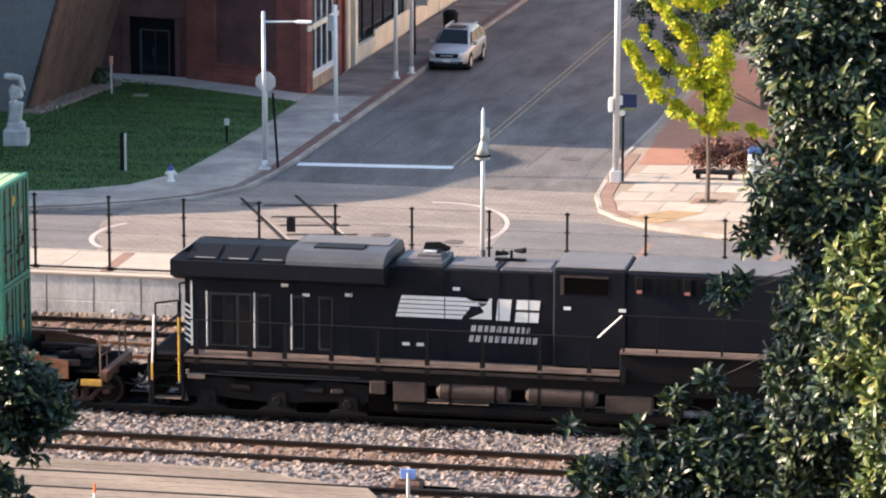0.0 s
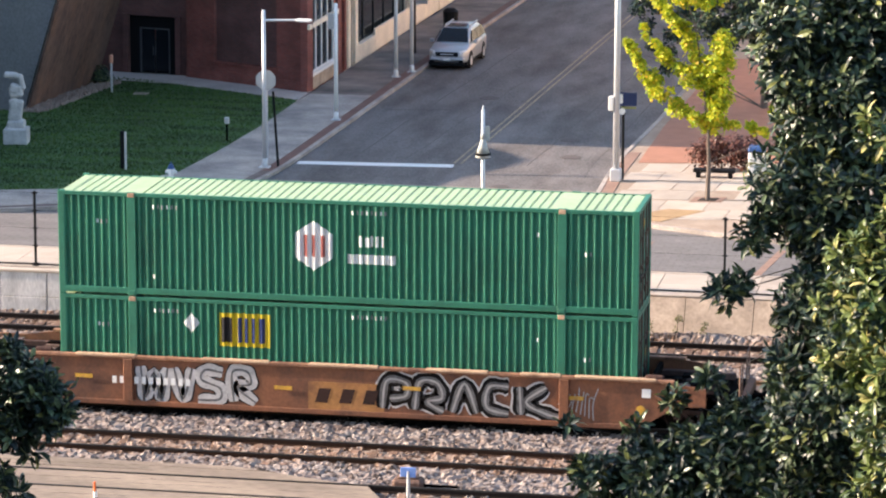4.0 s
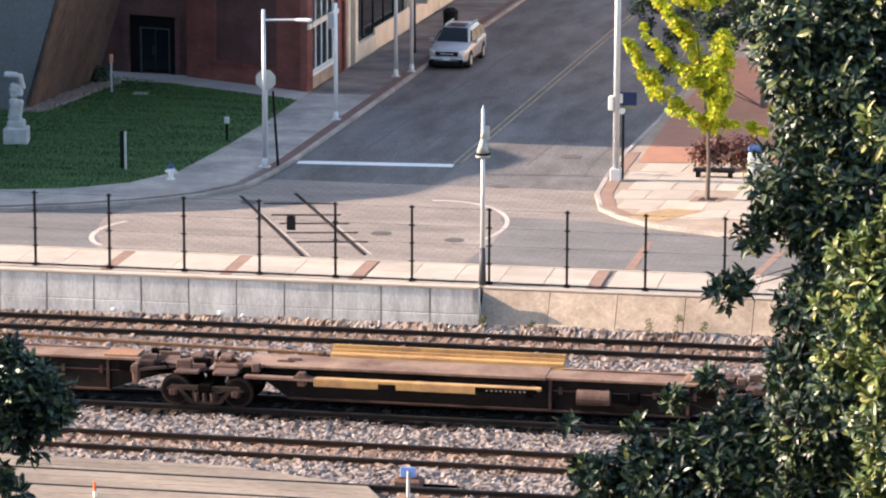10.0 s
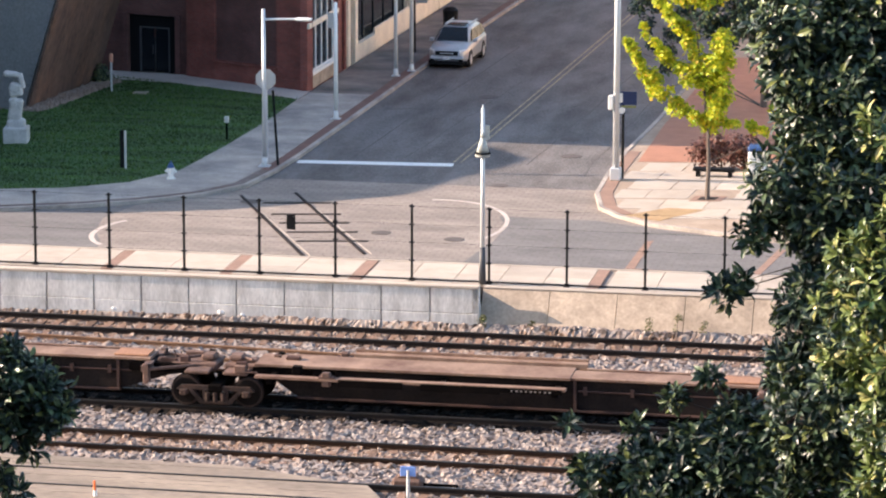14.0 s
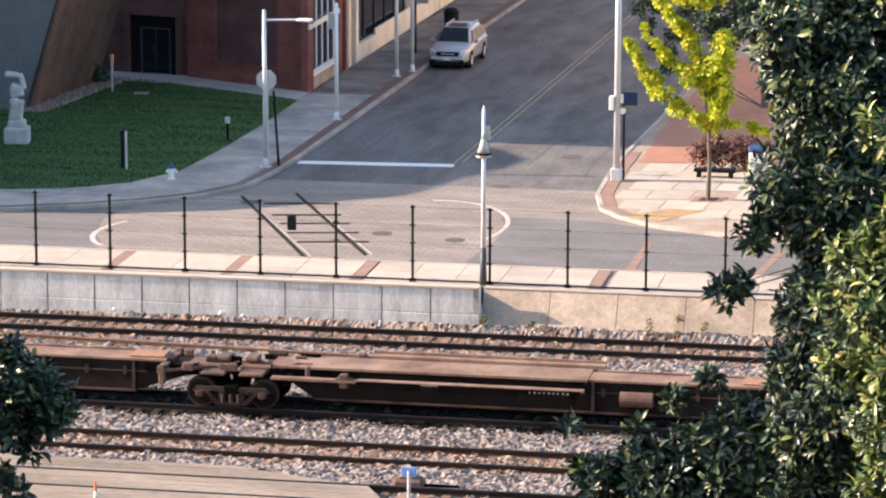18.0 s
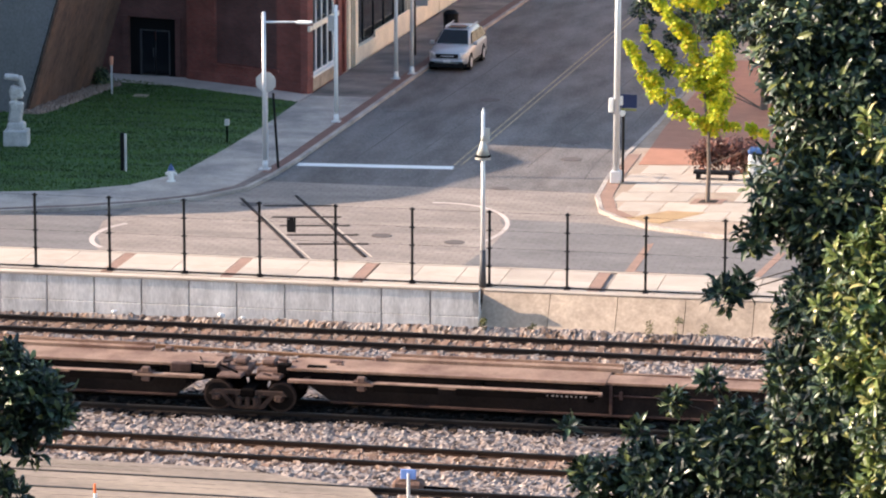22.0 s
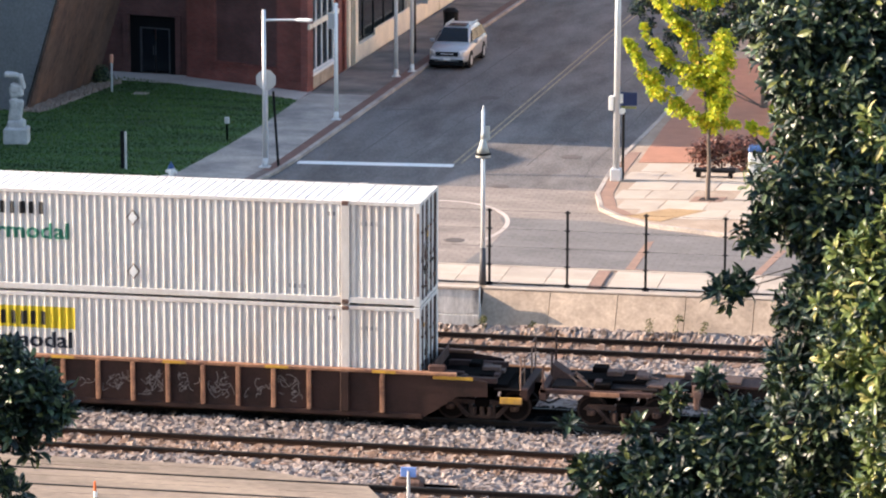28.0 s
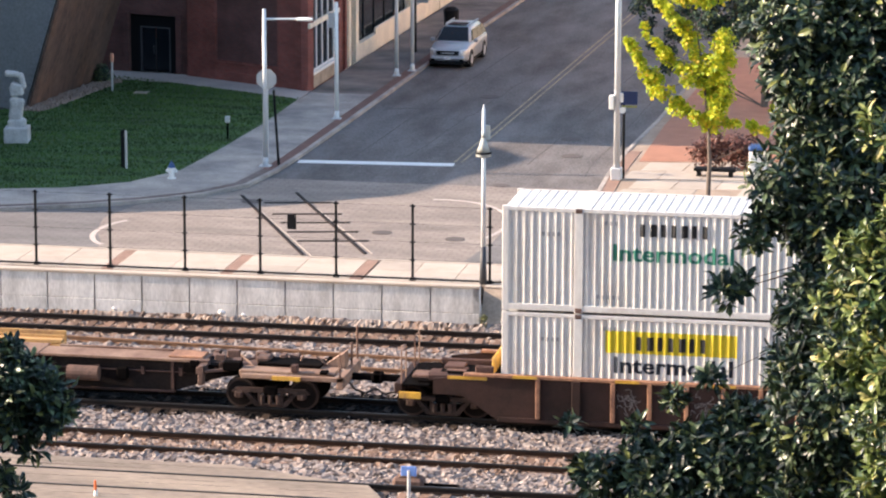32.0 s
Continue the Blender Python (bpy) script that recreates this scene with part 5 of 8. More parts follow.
# ---- plants ----
def leaf_cloud(name, blobs, count, leaf_len, leaf_w, material, parent, seed, whorl=1, droop=0.2, shell=0.45, label="", fold=0.25, power=2.0):
    """Leaves in whorls on twigs, spread through a union of balls (x, y, z, r); each leaf is a folded blade of its own."""
    rs = np.random.RandomState(seed)
    blobs = np.array(blobs, float)
    wts = blobs[:, 3] ** power
    wts /= wts.sum()
    verts, faces = [], []
    nv = 0
    for k in range(count // whorl):
        b = blobs[rs.choice(len(blobs), p=wts)]
        d = rs.normal(0, 1, 3)
        d /= np.linalg.norm(d)
        r = b[3] * (shell + (1.12 - shell) * rs.random() ** 0.6)
        c = b[:3] + d * r
        axis = d * 0.8 + np.array([0, 0, 0.5]) + rs.normal(0, 0.35, 3)
        axis /= np.linalg.norm(axis)
        p = np.cross(axis, rs.normal(0, 1, 3))
        p /= np.linalg.norm(p)
        q = np.cross(axis, p)
        a0 = rs.random() * 6.28
        for j in range(whorl):
            a = a0 + 6.283 * j / whorl + rs.normal(0, 0.25)
            out = p * math.cos(a) + q * math.sin(a)
            t = out * (0.85 + 0.3 * rs.random()) + axis * (rs.random() * 0.7 - droop)
            t /= np.linalg.norm(t)
            s = np.cross(t, axis)
            s /= np.linalg.norm(s) + 1e-6
            n = np.cross(s, t)
            L = leaf_len * rs.uniform(0.65, 1.2)
            w = leaf_w * rs.uniform(0.75, 1.2) * 0.5
            o = c + t * 0.02
            verts += [o, o + t * L * 0.4 + s * w + n * w * fold, o + t * L * 0.4 - n * w * 0.1, o + t * L * 0.4 - s * w + n * w * fold, o + t * L * 0.75 + s * w * 0.75 + n * (w * fold - L * 0.05), o + t * L * 0.75 - n * L * 0.06, o + t * L * 0.75 - s * w * 0.75 + n * (w * fold - L * 0.05), o + t * L - n * L * 0.14]
            i = nv
            faces += [(i, i + 2, i + 1), (i, i + 3, i + 2), (i + 1, i + 2, i + 5, i + 4), (i + 2, i + 3, i + 6, i + 5), (i + 4, i + 5, i + 7), (i + 5, i + 6, i + 7)]
            nv += 8
    me = bpy.data.meshes.new(name)
    me.from_pydata([tuple(v) for v in verts], [], faces)
    me.materials.append(material)
    ob = new(name, me)
    ob.parent = parent
    if label:
        ob["label"] = label
    return ob


def limbs(name, parent, trunk, blobs, r, seed):
    """A tapering trunk along given points, and limbs from it to the clumps."""
    rs = random.Random(seed)
    bm = bmesh.new()
    n = len(trunk) - 1
    for i in range(n):
        tube(bm, trunk[i], trunk[i + 1], r * (1 - 0.75 * i / n), r * (1 - 0.75 * (i + 1) / n), 10, False)
    part("trunk", bm, BARK, parent, smooth=True)
    for b in blobs:
        c = Vector(b[:3])
        k = min(range(len(trunk)), key=lambda i: (Vector(trunk[i]) - c).length + (0.5 if trunk[i][2] > c.z else 0))
        p = Vector(trunk[k])
        mid = p.lerp(c, 0.55) + Vector((rs.uniform(-0.1, 0.1), rs.uniform(-0.1, 0.1), rs.uniform(-0.05, 0.2)))
        bm = bmesh.new()
        rr = min(r * 0.22, 0.035, 0.1 * b[3] + 0.004)
        tube(bm, p, mid, rr, rr * 0.6, 6, False), tube(bm, mid, c, rr * 0.6, rr * 0.15, 6, False)
        part("limb", bm, BARK, parent, smooth=True)


def rosettes(name, blobs, heads, material, parent, seed, size=1.0, shell=0.5, hollows=(), label=""):
    """Twig ends with fans of long narrow leathery leaves, on an uneven crown round balls (x, y, z, r)."""
    rs = np.random.RandomState(seed)
    blobs = np.array(blobs, float)
    wts = blobs[:, 3] ** 2
    wts /= wts.sum()
    bumps = rs.normal(0, 1, (len(blobs), 5, 3))
    bumps /= np.linalg.norm(bumps, axis=2, keepdims=True)
    verts, faces, nv = [], [], 0
    for _ in range(heads):
        k = rs.choice(len(blobs), p=wts)
        b = blobs[k]
        d = rs.normal(0, 1, 3)
        d /= np.linalg.norm(d)
        lobe = 0.80 + 0.30 * max(0.0, float((bumps[k] @ d).max()) - 0.45) / 0.55
        c = b[:3] + d * b[3] * lobe * (shell + (1.05 - shell) * rs.random() ** 0.5)
        if any((c[0] - h[0]) ** 2 + (c[1] - h[1]) ** 2 + (c[2] - h[2]) ** 2 < h[3] ** 2 for h in hollows):
            continue
        axis = d + np.array([0, 0, 0.45]) + rs.normal(0, 0.3, 3)
        axis /= np.linalg.norm(axis)
        p = np.cross(axis, rs.normal(0, 1, 3))
        p /= np.linalg.norm(p)
        q = np.cross(axis, p)
        n_leaf = rs.randint(6, 11)
        a0 = rs.random() * 6.28
        for j in range(n_leaf):
            a = a0 + 2.4 * j + rs.normal(0, 0.2)
            out = p * math.cos(a) + q * math.sin(a)
            t = out + axis * (1.1 - 1.5 * j / n_leaf + rs.normal(0, 0.15))
            t /= np.linalg.norm(t)
            s_ = np.cross(t, axis)
            s_ /= np.linalg.norm(s_) + 1e-6
            n = np.cross(s_, t)
            L = size * rs.uniform(0.080, 0.145)
            w = L * rs.uniform(0.14, 0.20)
            arch = rs.uniform(0.05, 0.28) * L
            o = c + t * 0.015 - axis * 0.012 * j * 0.4
            e1, e2 = o + t * L * 0.38 + n * arch * 0.25, o + t * L * 0.74 + n * arch * 0.1
            verts += [o, e1 + s_ * w + n * w * 0.35, e1, e1 - s_ * w + n * w * 0.35, e2 + s_ * w * 0.85 + n * w * 0.25, e2, e2 - s_ * w * 0.85 + n * w * 0.25, o + t * L - n * arch * 0.5]
            i = nv
            faces += [(i, i + 2, i + 1), (i, i + 3, i + 2), (i + 1, i + 2, i + 5, i + 4), (i + 2, i + 3, i + 6, i + 5), (i + 4, i + 5, i + 7), (i + 5, i + 6, i + 7)]
            nv += 8
    me = bpy.data.meshes.new(name)
    me.from_pydata([tuple(v) for v in verts], [], faces)
    me.materials.append(material)
    ob = new(name, me)
    ob.parent = parent
    if label:
        ob["label"] = label
    return ob


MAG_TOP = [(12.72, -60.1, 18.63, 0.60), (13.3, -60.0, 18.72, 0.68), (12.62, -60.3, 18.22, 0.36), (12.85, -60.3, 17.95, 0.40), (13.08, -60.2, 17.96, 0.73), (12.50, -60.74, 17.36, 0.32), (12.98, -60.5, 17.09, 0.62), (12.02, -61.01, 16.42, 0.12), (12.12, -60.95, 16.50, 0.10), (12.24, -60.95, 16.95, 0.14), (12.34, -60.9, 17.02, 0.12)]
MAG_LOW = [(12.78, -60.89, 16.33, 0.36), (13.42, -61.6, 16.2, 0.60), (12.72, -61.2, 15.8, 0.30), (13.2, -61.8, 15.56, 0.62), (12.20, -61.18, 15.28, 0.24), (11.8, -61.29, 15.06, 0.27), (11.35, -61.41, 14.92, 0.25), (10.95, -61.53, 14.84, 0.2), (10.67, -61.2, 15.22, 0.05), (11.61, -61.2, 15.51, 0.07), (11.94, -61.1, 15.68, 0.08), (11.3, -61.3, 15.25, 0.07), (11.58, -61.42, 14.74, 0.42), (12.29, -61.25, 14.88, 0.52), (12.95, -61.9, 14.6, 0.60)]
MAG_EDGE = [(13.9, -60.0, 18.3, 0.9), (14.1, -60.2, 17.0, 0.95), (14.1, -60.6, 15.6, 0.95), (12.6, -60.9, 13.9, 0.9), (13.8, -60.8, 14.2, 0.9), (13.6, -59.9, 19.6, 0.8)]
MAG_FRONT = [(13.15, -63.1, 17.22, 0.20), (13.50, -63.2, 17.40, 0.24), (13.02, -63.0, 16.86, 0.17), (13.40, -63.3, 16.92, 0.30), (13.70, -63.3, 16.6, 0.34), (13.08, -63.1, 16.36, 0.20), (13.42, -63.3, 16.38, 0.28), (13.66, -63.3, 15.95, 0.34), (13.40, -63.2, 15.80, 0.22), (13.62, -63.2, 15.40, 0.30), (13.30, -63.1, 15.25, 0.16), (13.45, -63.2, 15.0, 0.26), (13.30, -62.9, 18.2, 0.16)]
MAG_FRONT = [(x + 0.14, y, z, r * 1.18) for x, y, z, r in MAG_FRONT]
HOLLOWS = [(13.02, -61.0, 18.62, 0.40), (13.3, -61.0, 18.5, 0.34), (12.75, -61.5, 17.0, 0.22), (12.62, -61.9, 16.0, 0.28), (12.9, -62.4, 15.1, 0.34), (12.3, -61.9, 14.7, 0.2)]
m1 = thing("magnolia_tree", "tall glossy dark green magnolia tree", "tree")
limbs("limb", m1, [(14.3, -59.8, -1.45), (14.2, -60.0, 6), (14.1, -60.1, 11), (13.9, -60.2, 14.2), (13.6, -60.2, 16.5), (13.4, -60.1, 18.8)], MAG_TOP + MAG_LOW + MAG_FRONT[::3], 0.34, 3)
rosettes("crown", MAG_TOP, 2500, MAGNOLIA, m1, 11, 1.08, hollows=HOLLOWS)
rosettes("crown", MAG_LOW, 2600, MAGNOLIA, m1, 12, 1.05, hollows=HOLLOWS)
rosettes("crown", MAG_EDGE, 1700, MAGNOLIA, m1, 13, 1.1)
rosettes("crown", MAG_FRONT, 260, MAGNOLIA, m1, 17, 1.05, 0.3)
# Front clumps repeated in the brighter leaf colour that stands for sun.
rosettes("young_crown", MAG_FRONT, 560, SUNLITLEAF, m1, 16, 1.05, 0.5, label="leaves painted sunlit yellow-green at the branch ends")
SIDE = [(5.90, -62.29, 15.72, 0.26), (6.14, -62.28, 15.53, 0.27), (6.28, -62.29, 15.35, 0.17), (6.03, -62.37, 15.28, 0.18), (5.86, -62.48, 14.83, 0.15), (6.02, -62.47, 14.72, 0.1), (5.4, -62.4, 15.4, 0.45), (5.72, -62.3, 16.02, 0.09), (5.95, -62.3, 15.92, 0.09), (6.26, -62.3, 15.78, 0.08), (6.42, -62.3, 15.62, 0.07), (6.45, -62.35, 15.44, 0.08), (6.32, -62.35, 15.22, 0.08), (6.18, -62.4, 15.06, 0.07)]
# SHADE is an added crown out of view that shades the right-hand magnolia.
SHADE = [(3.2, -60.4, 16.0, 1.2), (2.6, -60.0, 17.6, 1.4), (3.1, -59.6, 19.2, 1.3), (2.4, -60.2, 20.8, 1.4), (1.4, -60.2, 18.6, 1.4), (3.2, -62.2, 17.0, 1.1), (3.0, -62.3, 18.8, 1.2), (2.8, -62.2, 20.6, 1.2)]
m2 = thing("magnolia_tree", "dark green magnolia beside a taller one", "tree")
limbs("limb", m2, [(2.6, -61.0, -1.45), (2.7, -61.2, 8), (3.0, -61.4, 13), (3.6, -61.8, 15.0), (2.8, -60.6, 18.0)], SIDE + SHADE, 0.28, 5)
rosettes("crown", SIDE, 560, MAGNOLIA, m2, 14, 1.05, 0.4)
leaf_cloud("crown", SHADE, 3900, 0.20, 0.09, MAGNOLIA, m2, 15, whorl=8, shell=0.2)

GINK_T = (2.32, 27.29, 0.105)
GINK = []
for (xa, za), (xb, zb), n, r0, r1 in (((2.2, 2.75), (1.25, 3.3), 4, 0.28, 0.30), ((1.1, 3.4), (0.3, 4.15), 4, 0.30, 0.28), ((0.2, 4.3), (-0.55, 5.5), 6, 0.26, 0.14), ((1.95, 4.1), (0.75, 5.05), 5, 0.30, 0.24), ((0.6, 5.2), (0.0, 6.0), 4, 0.22, 0.12), ((2.4, 3.7), (1.6, 5.7), 6, 0.42, 0.36), ((1.5, 5.9), (0.35, 7.1), 6, 0.28, 0.2), ((2.45, 2.75), (2.7, 3.9), 4, 0.42, 0.50), ((2.6, 4.2), (2.7, 5.6), 5, 0.52, 0.45), ((2.9, 2.75), (4.2, 2.65), 4, 0.2, 0.2), ((1.3, 7.0), (2.6, 7.1), 4, 0.3, 0.3), ((4.6, 4.2), (4.9, 2.4), 3, 0.25, 0.3)):
    for i in range(n):
        k = i / max(1, n - 1)
        GINK.append((xa + (xb - xa) * k, 27.3 + 0.2 * math.sin(7 * k + xa), za + (zb - za) * k, r0 + (r1 - r0) * k))
g = thing("young_street_tree", "young tree with bright yellow-green autumn leaves", "tree")
limbs("limb", g, [GINK_T, (2.35, 27.3, 1.4), (2.3, 27.3, 2.6), (2.1, 27.3, 4.2), (1.8, 27.3, 6.2)], GINK[::3], 0.085, 6)
rg = random.Random(77)
GINK = [(x + rg.uniform(-0.08, 0.08), y + rg.uniform(-0.15, 0.15), z + rg.uniform(-0.08, 0.08), r * rg.uniform(0.6, 1.0)) for x, y, z, r in GINK] + [(x + rg.uniform(-1, 1) * r, y, z + rg.uniform(-0.6, 1.1) * r, r * rg.uniform(0.25, 0.45)) for x, y, z, r in GINK]
leaf_cloud("crown", GINK, 9000, 0.15, 0.115, YELLOWLEAF, g, 21, whorl=3, shell=0.1, power=1.3)

EVER = [(-25.35, 47.6, 0.35, 0.3), (-25.05, 47.7, 0.3, 0.25), (-25.3, 47.7, 0.65, 0.25)]
ev = thing("evergreen_shrub", "small dark green shrub at the wall foot", "shrub")
limbs("limb", ev, [(-25.2, 47.7, 0.1), (-25.2, 47.7, 0.3), (-25.2, 47.7, 0.5)], EVER, 0.04, 18)
leaf_cloud("crown", EVER, 700, 0.13, 0.06, MAGNOLIA, ev, 27, whorl=3, shell=0.2)

SHRUB = [(1.35, 33.0, 0.7, 0.4), (1.9, 33.1, 0.95, 0.5), (2.5, 33.0, 0.9, 0.5), (3.1, 33.1, 0.9, 0.45), (1.8, 32.8, 0.4, 0.35), (2.8, 32.9, 0.45, 0.4)]
sh = thing("red_shrub", "dark red leafless-looking shrub beside the tree", "shrub")
limbs("limb", sh, [(2.2, 33.0, 0.1), (2.2, 33.0, 0.4), (2.2, 33.0, 0.7)], SHRUB, 0.05, 8)
leaf_cloud("crown", SHRUB, 1500, 0.18, 0.10, REDLEAF, sh, 22, whorl=3, shell=0.3)

WEEDS = ((-2.75, 11.0, -0.92, 0.35, 60), (-1.25, 11.05, -0.92, 0.2, 30), (2.35, 11.1, -0.9, 0.45, 50), (3.2, 11.15, -0.9, 0.6, 60), (4.0, 11.1, -0.9, 0.4, 40))
for x, y, z, h, n in WEEDS:
    wd = thing("weed", "thin olive weed at the foot of the wall", "weed")
    part("stem", tube(bmesh.new(), (x, y, z - 0.1), (x + 0.06, y + 0.05, z + h), 0.012, 0.005, 5), BARK, wd)
    leaf_cloud("leaves", [(x, y, z + 0.1, 0.1), (x + 0.05, y + 0.03, z + h * 0.7, 0.1)], n, 0.1, 0.045, WEED, wd, int(x * 10) + 90, whorl=3, shell=0.1)
for x, y, z, s in ((-10.9, 10.95, -0.93, 0.11), (-14.3, 10.9, -0.94, 0.09), (-10.2, 10.9, -0.94, 0.07)):
    o = part("litter", bx(-s, s, -s * 0.7, s * 0.7, 0, s * 1.2, bevel=s * 0.4), WHITEPAINT)
    o.matrix_basis = pose(x, y, z, 8, 12, 30)
    tagged(o, "crumpled white litter on the ballast", "litter")

BACKT = [(-2.81, 47.2, 3.92, 0.32), (-2.39, 47.2, 3.25, 0.32), (-2.06, 47.2, 2.43, 0.34), (-1.54, 47.2, 1.66, 0.30), (-1.27, 47.2, 3.00, 0.42), (-1.97, 47.2, 4.17, 0.40), (-2.54, 47.2, 4.34, 0.35), (-0.83, 47.2, 3.82, 0.45), (-1.48, 47.2, 2.19, 0.30), (0.1, 47, 3.7, 0.75), (0.9, 47, 3.0, 0.7), (1.6, 47, 3.9, 0.9), (2.4, 47.4, 3.6, 1.0), (3.5, 47, 4.2, 1.2), (0.4, 47, 5.2, 1.1), (2.2, 47, 5.6, 1.3), (3.8, 47, 2.7, 0.8)]
bt = thing("street_tree", "dark green street tree behind the yellow one", "tree")
limbs("limb", bt, [(2.4, 47, 0.1), (2.4, 47, 3), (2.4, 47, 6.5)], BACKT, 0.15, 9)
leaf_cloud("crown", BACKT, 11000, 0.2, 0.11, MAGNOLIA, bt, 23, whorl=4, shell=0.2)

# ---- the train ----
MOVERS = []
WHEELS = []


def rail_thing(name, label, category, uc, group=""):
    t = thing(name, label, category, pose(uc, TRACK_Y, RAIL_Z), group)
    MOVERS.append((t, uc))
    return t


def bar(parent, name, x0, x1, z0, z1, y, material, label="", slant=0.0, thick=0.006):
    """A painted mark on a face that looks to -y."""
    bm = bmesh.new()
    prism(bm, [(x0, z0), (x1, z0), (x1 + slant, z1), (x0 + slant, z1)], y - thick, y, "xz")
    return part(name, bm, material, parent, label)


def wheelset_bm(r=0.42):
    bm = bmesh.new()
    for s in (-1, 1):
        a, b = s * 0.68, s * 0.815
        n0 = len(bm.faces)
        tube(bm, (0, a, 0), (0, b, 0), r, r, 28)
        bm.faces.ensure_lookup_table()
        for f in bm.faces[n0:]:
            f.material_index = 1
        tube(bm, (0, a - s * 0.03, 0), (0, a, 0), r + 0.03, r + 0.03, 28)
        tube(bm, (0, b, 0), (0, b + s * 0.012, 0), r * 0.86, r * 0.84, 28)
        tube(bm, (0, b + s * 0.01, 0), (0, b + s * 0.10, 0), 0.12, 0.10, 14)
        for k in range(3):
            w = 2 * math.pi * k / 3
            tube(bm, (0.19 * math.cos(w), b + s * 0.01, 0.19 * math.sin(w)), (0.19 * math.cos(w), b + s * 0.03, 0.19 * math.sin(w)), 0.035, 0.035, 6)
    tube(bm, (0, -0.8, 0), (0, 0.8, 0), 0.085, 0.085, 10)
    return bm


TRUCK_PARTS = {}


def make_truck(parent, x):
    """A two-axle freight bogie: cast side frames, bolster, springs and two wheelsets."""
    t = new("bogie")
    t.parent = parent
    t.location.x = x
    if not TRUCK_PARTS:
        for s in (-1, 1):
            bm = bmesh.new()
            for prof in ([(-1.12, 0.50), (-0.98, 0.62), (-0.5, 0.62), (0.5, 0.62), (0.98, 0.62), (1.12, 0.50), (0.98, 0.45), (0.7, 0.50), (-0.7, 0.50), (-0.98, 0.45)], [(-0.78, 0.50), (-0.64, 0.50), (-0.36, 0.22), (-0.40, 0.11), (-0.46, 0.13)], [(0.78, 0.50), (0.46, 0.13), (0.40, 0.11), (0.36, 0.22), (0.64, 0.50)], [(-0.38, 0.10), (0.38, 0.10), (0.37, 0.185), (-0.37, 0.185)], [(-0.36, 0.18), (-0.28, 0.18), (-0.28, 0.51), (-0.36, 0.51)], [(0.28, 0.18), (0.36, 0.18), (0.36, 0.51), (0.28, 0.51)]):
                prism(bm, prof, s * 0.98 - 0.055, s * 0.98 + 0.055, "xz")
            TRUCK_PARTS["frame", s] = bm_mesh("side_frame", bm, BOGIE)
            bm = bmesh.new()
            box(bm, -0.30, 0.30, s * 1.03 - 0.06, s * 1.03 + 0.06, 0.17, 0.21)
            for k in (-0.22, 0.0, 0.22):
                tube(bm, (k, s * 1.045, 0.20), (k, s * 1.045, 0.44), 0.07, 0.07, 8)
            TRUCK_PARTS["springs", s] = bm_mesh("spring_nest", bm, BOGIE)
        bm = bmesh.new()
        box(bm, -0.12, 0.12, -0.1, 0.1, -0.08, 0.10, bevel=0.03)
        tube(bm, (0, -0.09, 0), (0, -0.13, 0), 0.085, 0.075, 10)
        TRUCK_PARTS["box"] = bm_mesh("axle_box", bm, BOGIE)
        bm = bmesh.new()
        box(bm, -0.2, 0.2, -1.08, 1.08, 0.44, 0.66, bevel=0.03)
        tube(bm, (0, 0, 0.6), (0, 0, 0.78), 0.2, 0.2, 12)
        TRUCK_PARTS["bolster"] = bm_mesh("bolster", bm, SHADEBLACK)
        TRUCK_PARTS["wheelset"] = bm_mesh("wheelset", wheelset_bm(), WHEELSTEEL)
        TRUCK_PARTS["wheelset"].materials.append(RIMSTEEL)
    for k in (("frame", -1), ("frame", 1), ("springs", -1), ("springs", 1), "bolster"):
        o = new(TRUCK_PARTS[k].name.split(".")[0], TRUCK_PARTS[k])
        o.parent = t
    for s in (-1, 1):
        for k in (-0.89, 0.89):
            o = new("axle_box", TRUCK_PARTS["box"])
            o.parent = t
            o.matrix_basis = pose(k, s * 1.0, 0.42, 0, 0, 0 if s < 0 else 180)
    for a in (-0.89, 0.89):
        o = new("wheelset", TRUCK_PARTS["wheelset"])
        o.parent = t
        WHEELS.append((o, a, 0.42, 0.42))
    return t


def bm_mesh(name, bm, material):
    me = bpy.data.meshes.new(name)
    bm.to_mesh(me)
    bm.free()
    me.materials.append(material)
    return me


RIB = ((0.02, 0.2), (0.07, 0.03), (0.15, 0.0), (0.25, 0.05), (0.40, 1.0), (0.60, 1.0), (0.80, 0.60))
ROOF_RIB = ((0.02, 0.0), (0.68, 0.0), (0.74, 1.0), (0.92, 1.0), (0.98, 0.0))
RIB_PITCH = 0.213


def corrugated(length, z0, z1, pitch, depth, flip, rib=RIB):
    """A folded steel side: one sheet that runs along x, ribs upright, facing -y (or +y)."""
    n = int(length / pitch)
    p = length / n
    verts, xs = [], []
    for i in range(n):
        xs += [(-length / 2 + (i + a) * p, depth * d) for a, d in rib]
    xs = [(-length / 2, 0)] + xs + [(length / 2, 0)]
    s = -1 if flip else 1
    verts = [(x, s * d, z) for x, d in xs for z in (z0, z1)]
    faces = [(2 * i, 2 * i + 2, 2 * i + 3, 2 * i + 1) if not flip else (2 * i, 2 * i + 1, 2 * i + 3, 2 * i + 2) for i in range(len(xs) - 1)]
    return verts, faces


def from_lists(name, verts, faces, material, parent, label=""):
    me = bpy.data.meshes.new(name)
    me.from_pydata(verts, [], faces)
    me.materials.append(material)
    ob = new(name, me)
    ob.parent = parent
    if label:
        ob["label"] = label
    return ob


CL, CW, CH = 16.154, 2.591, 2.896


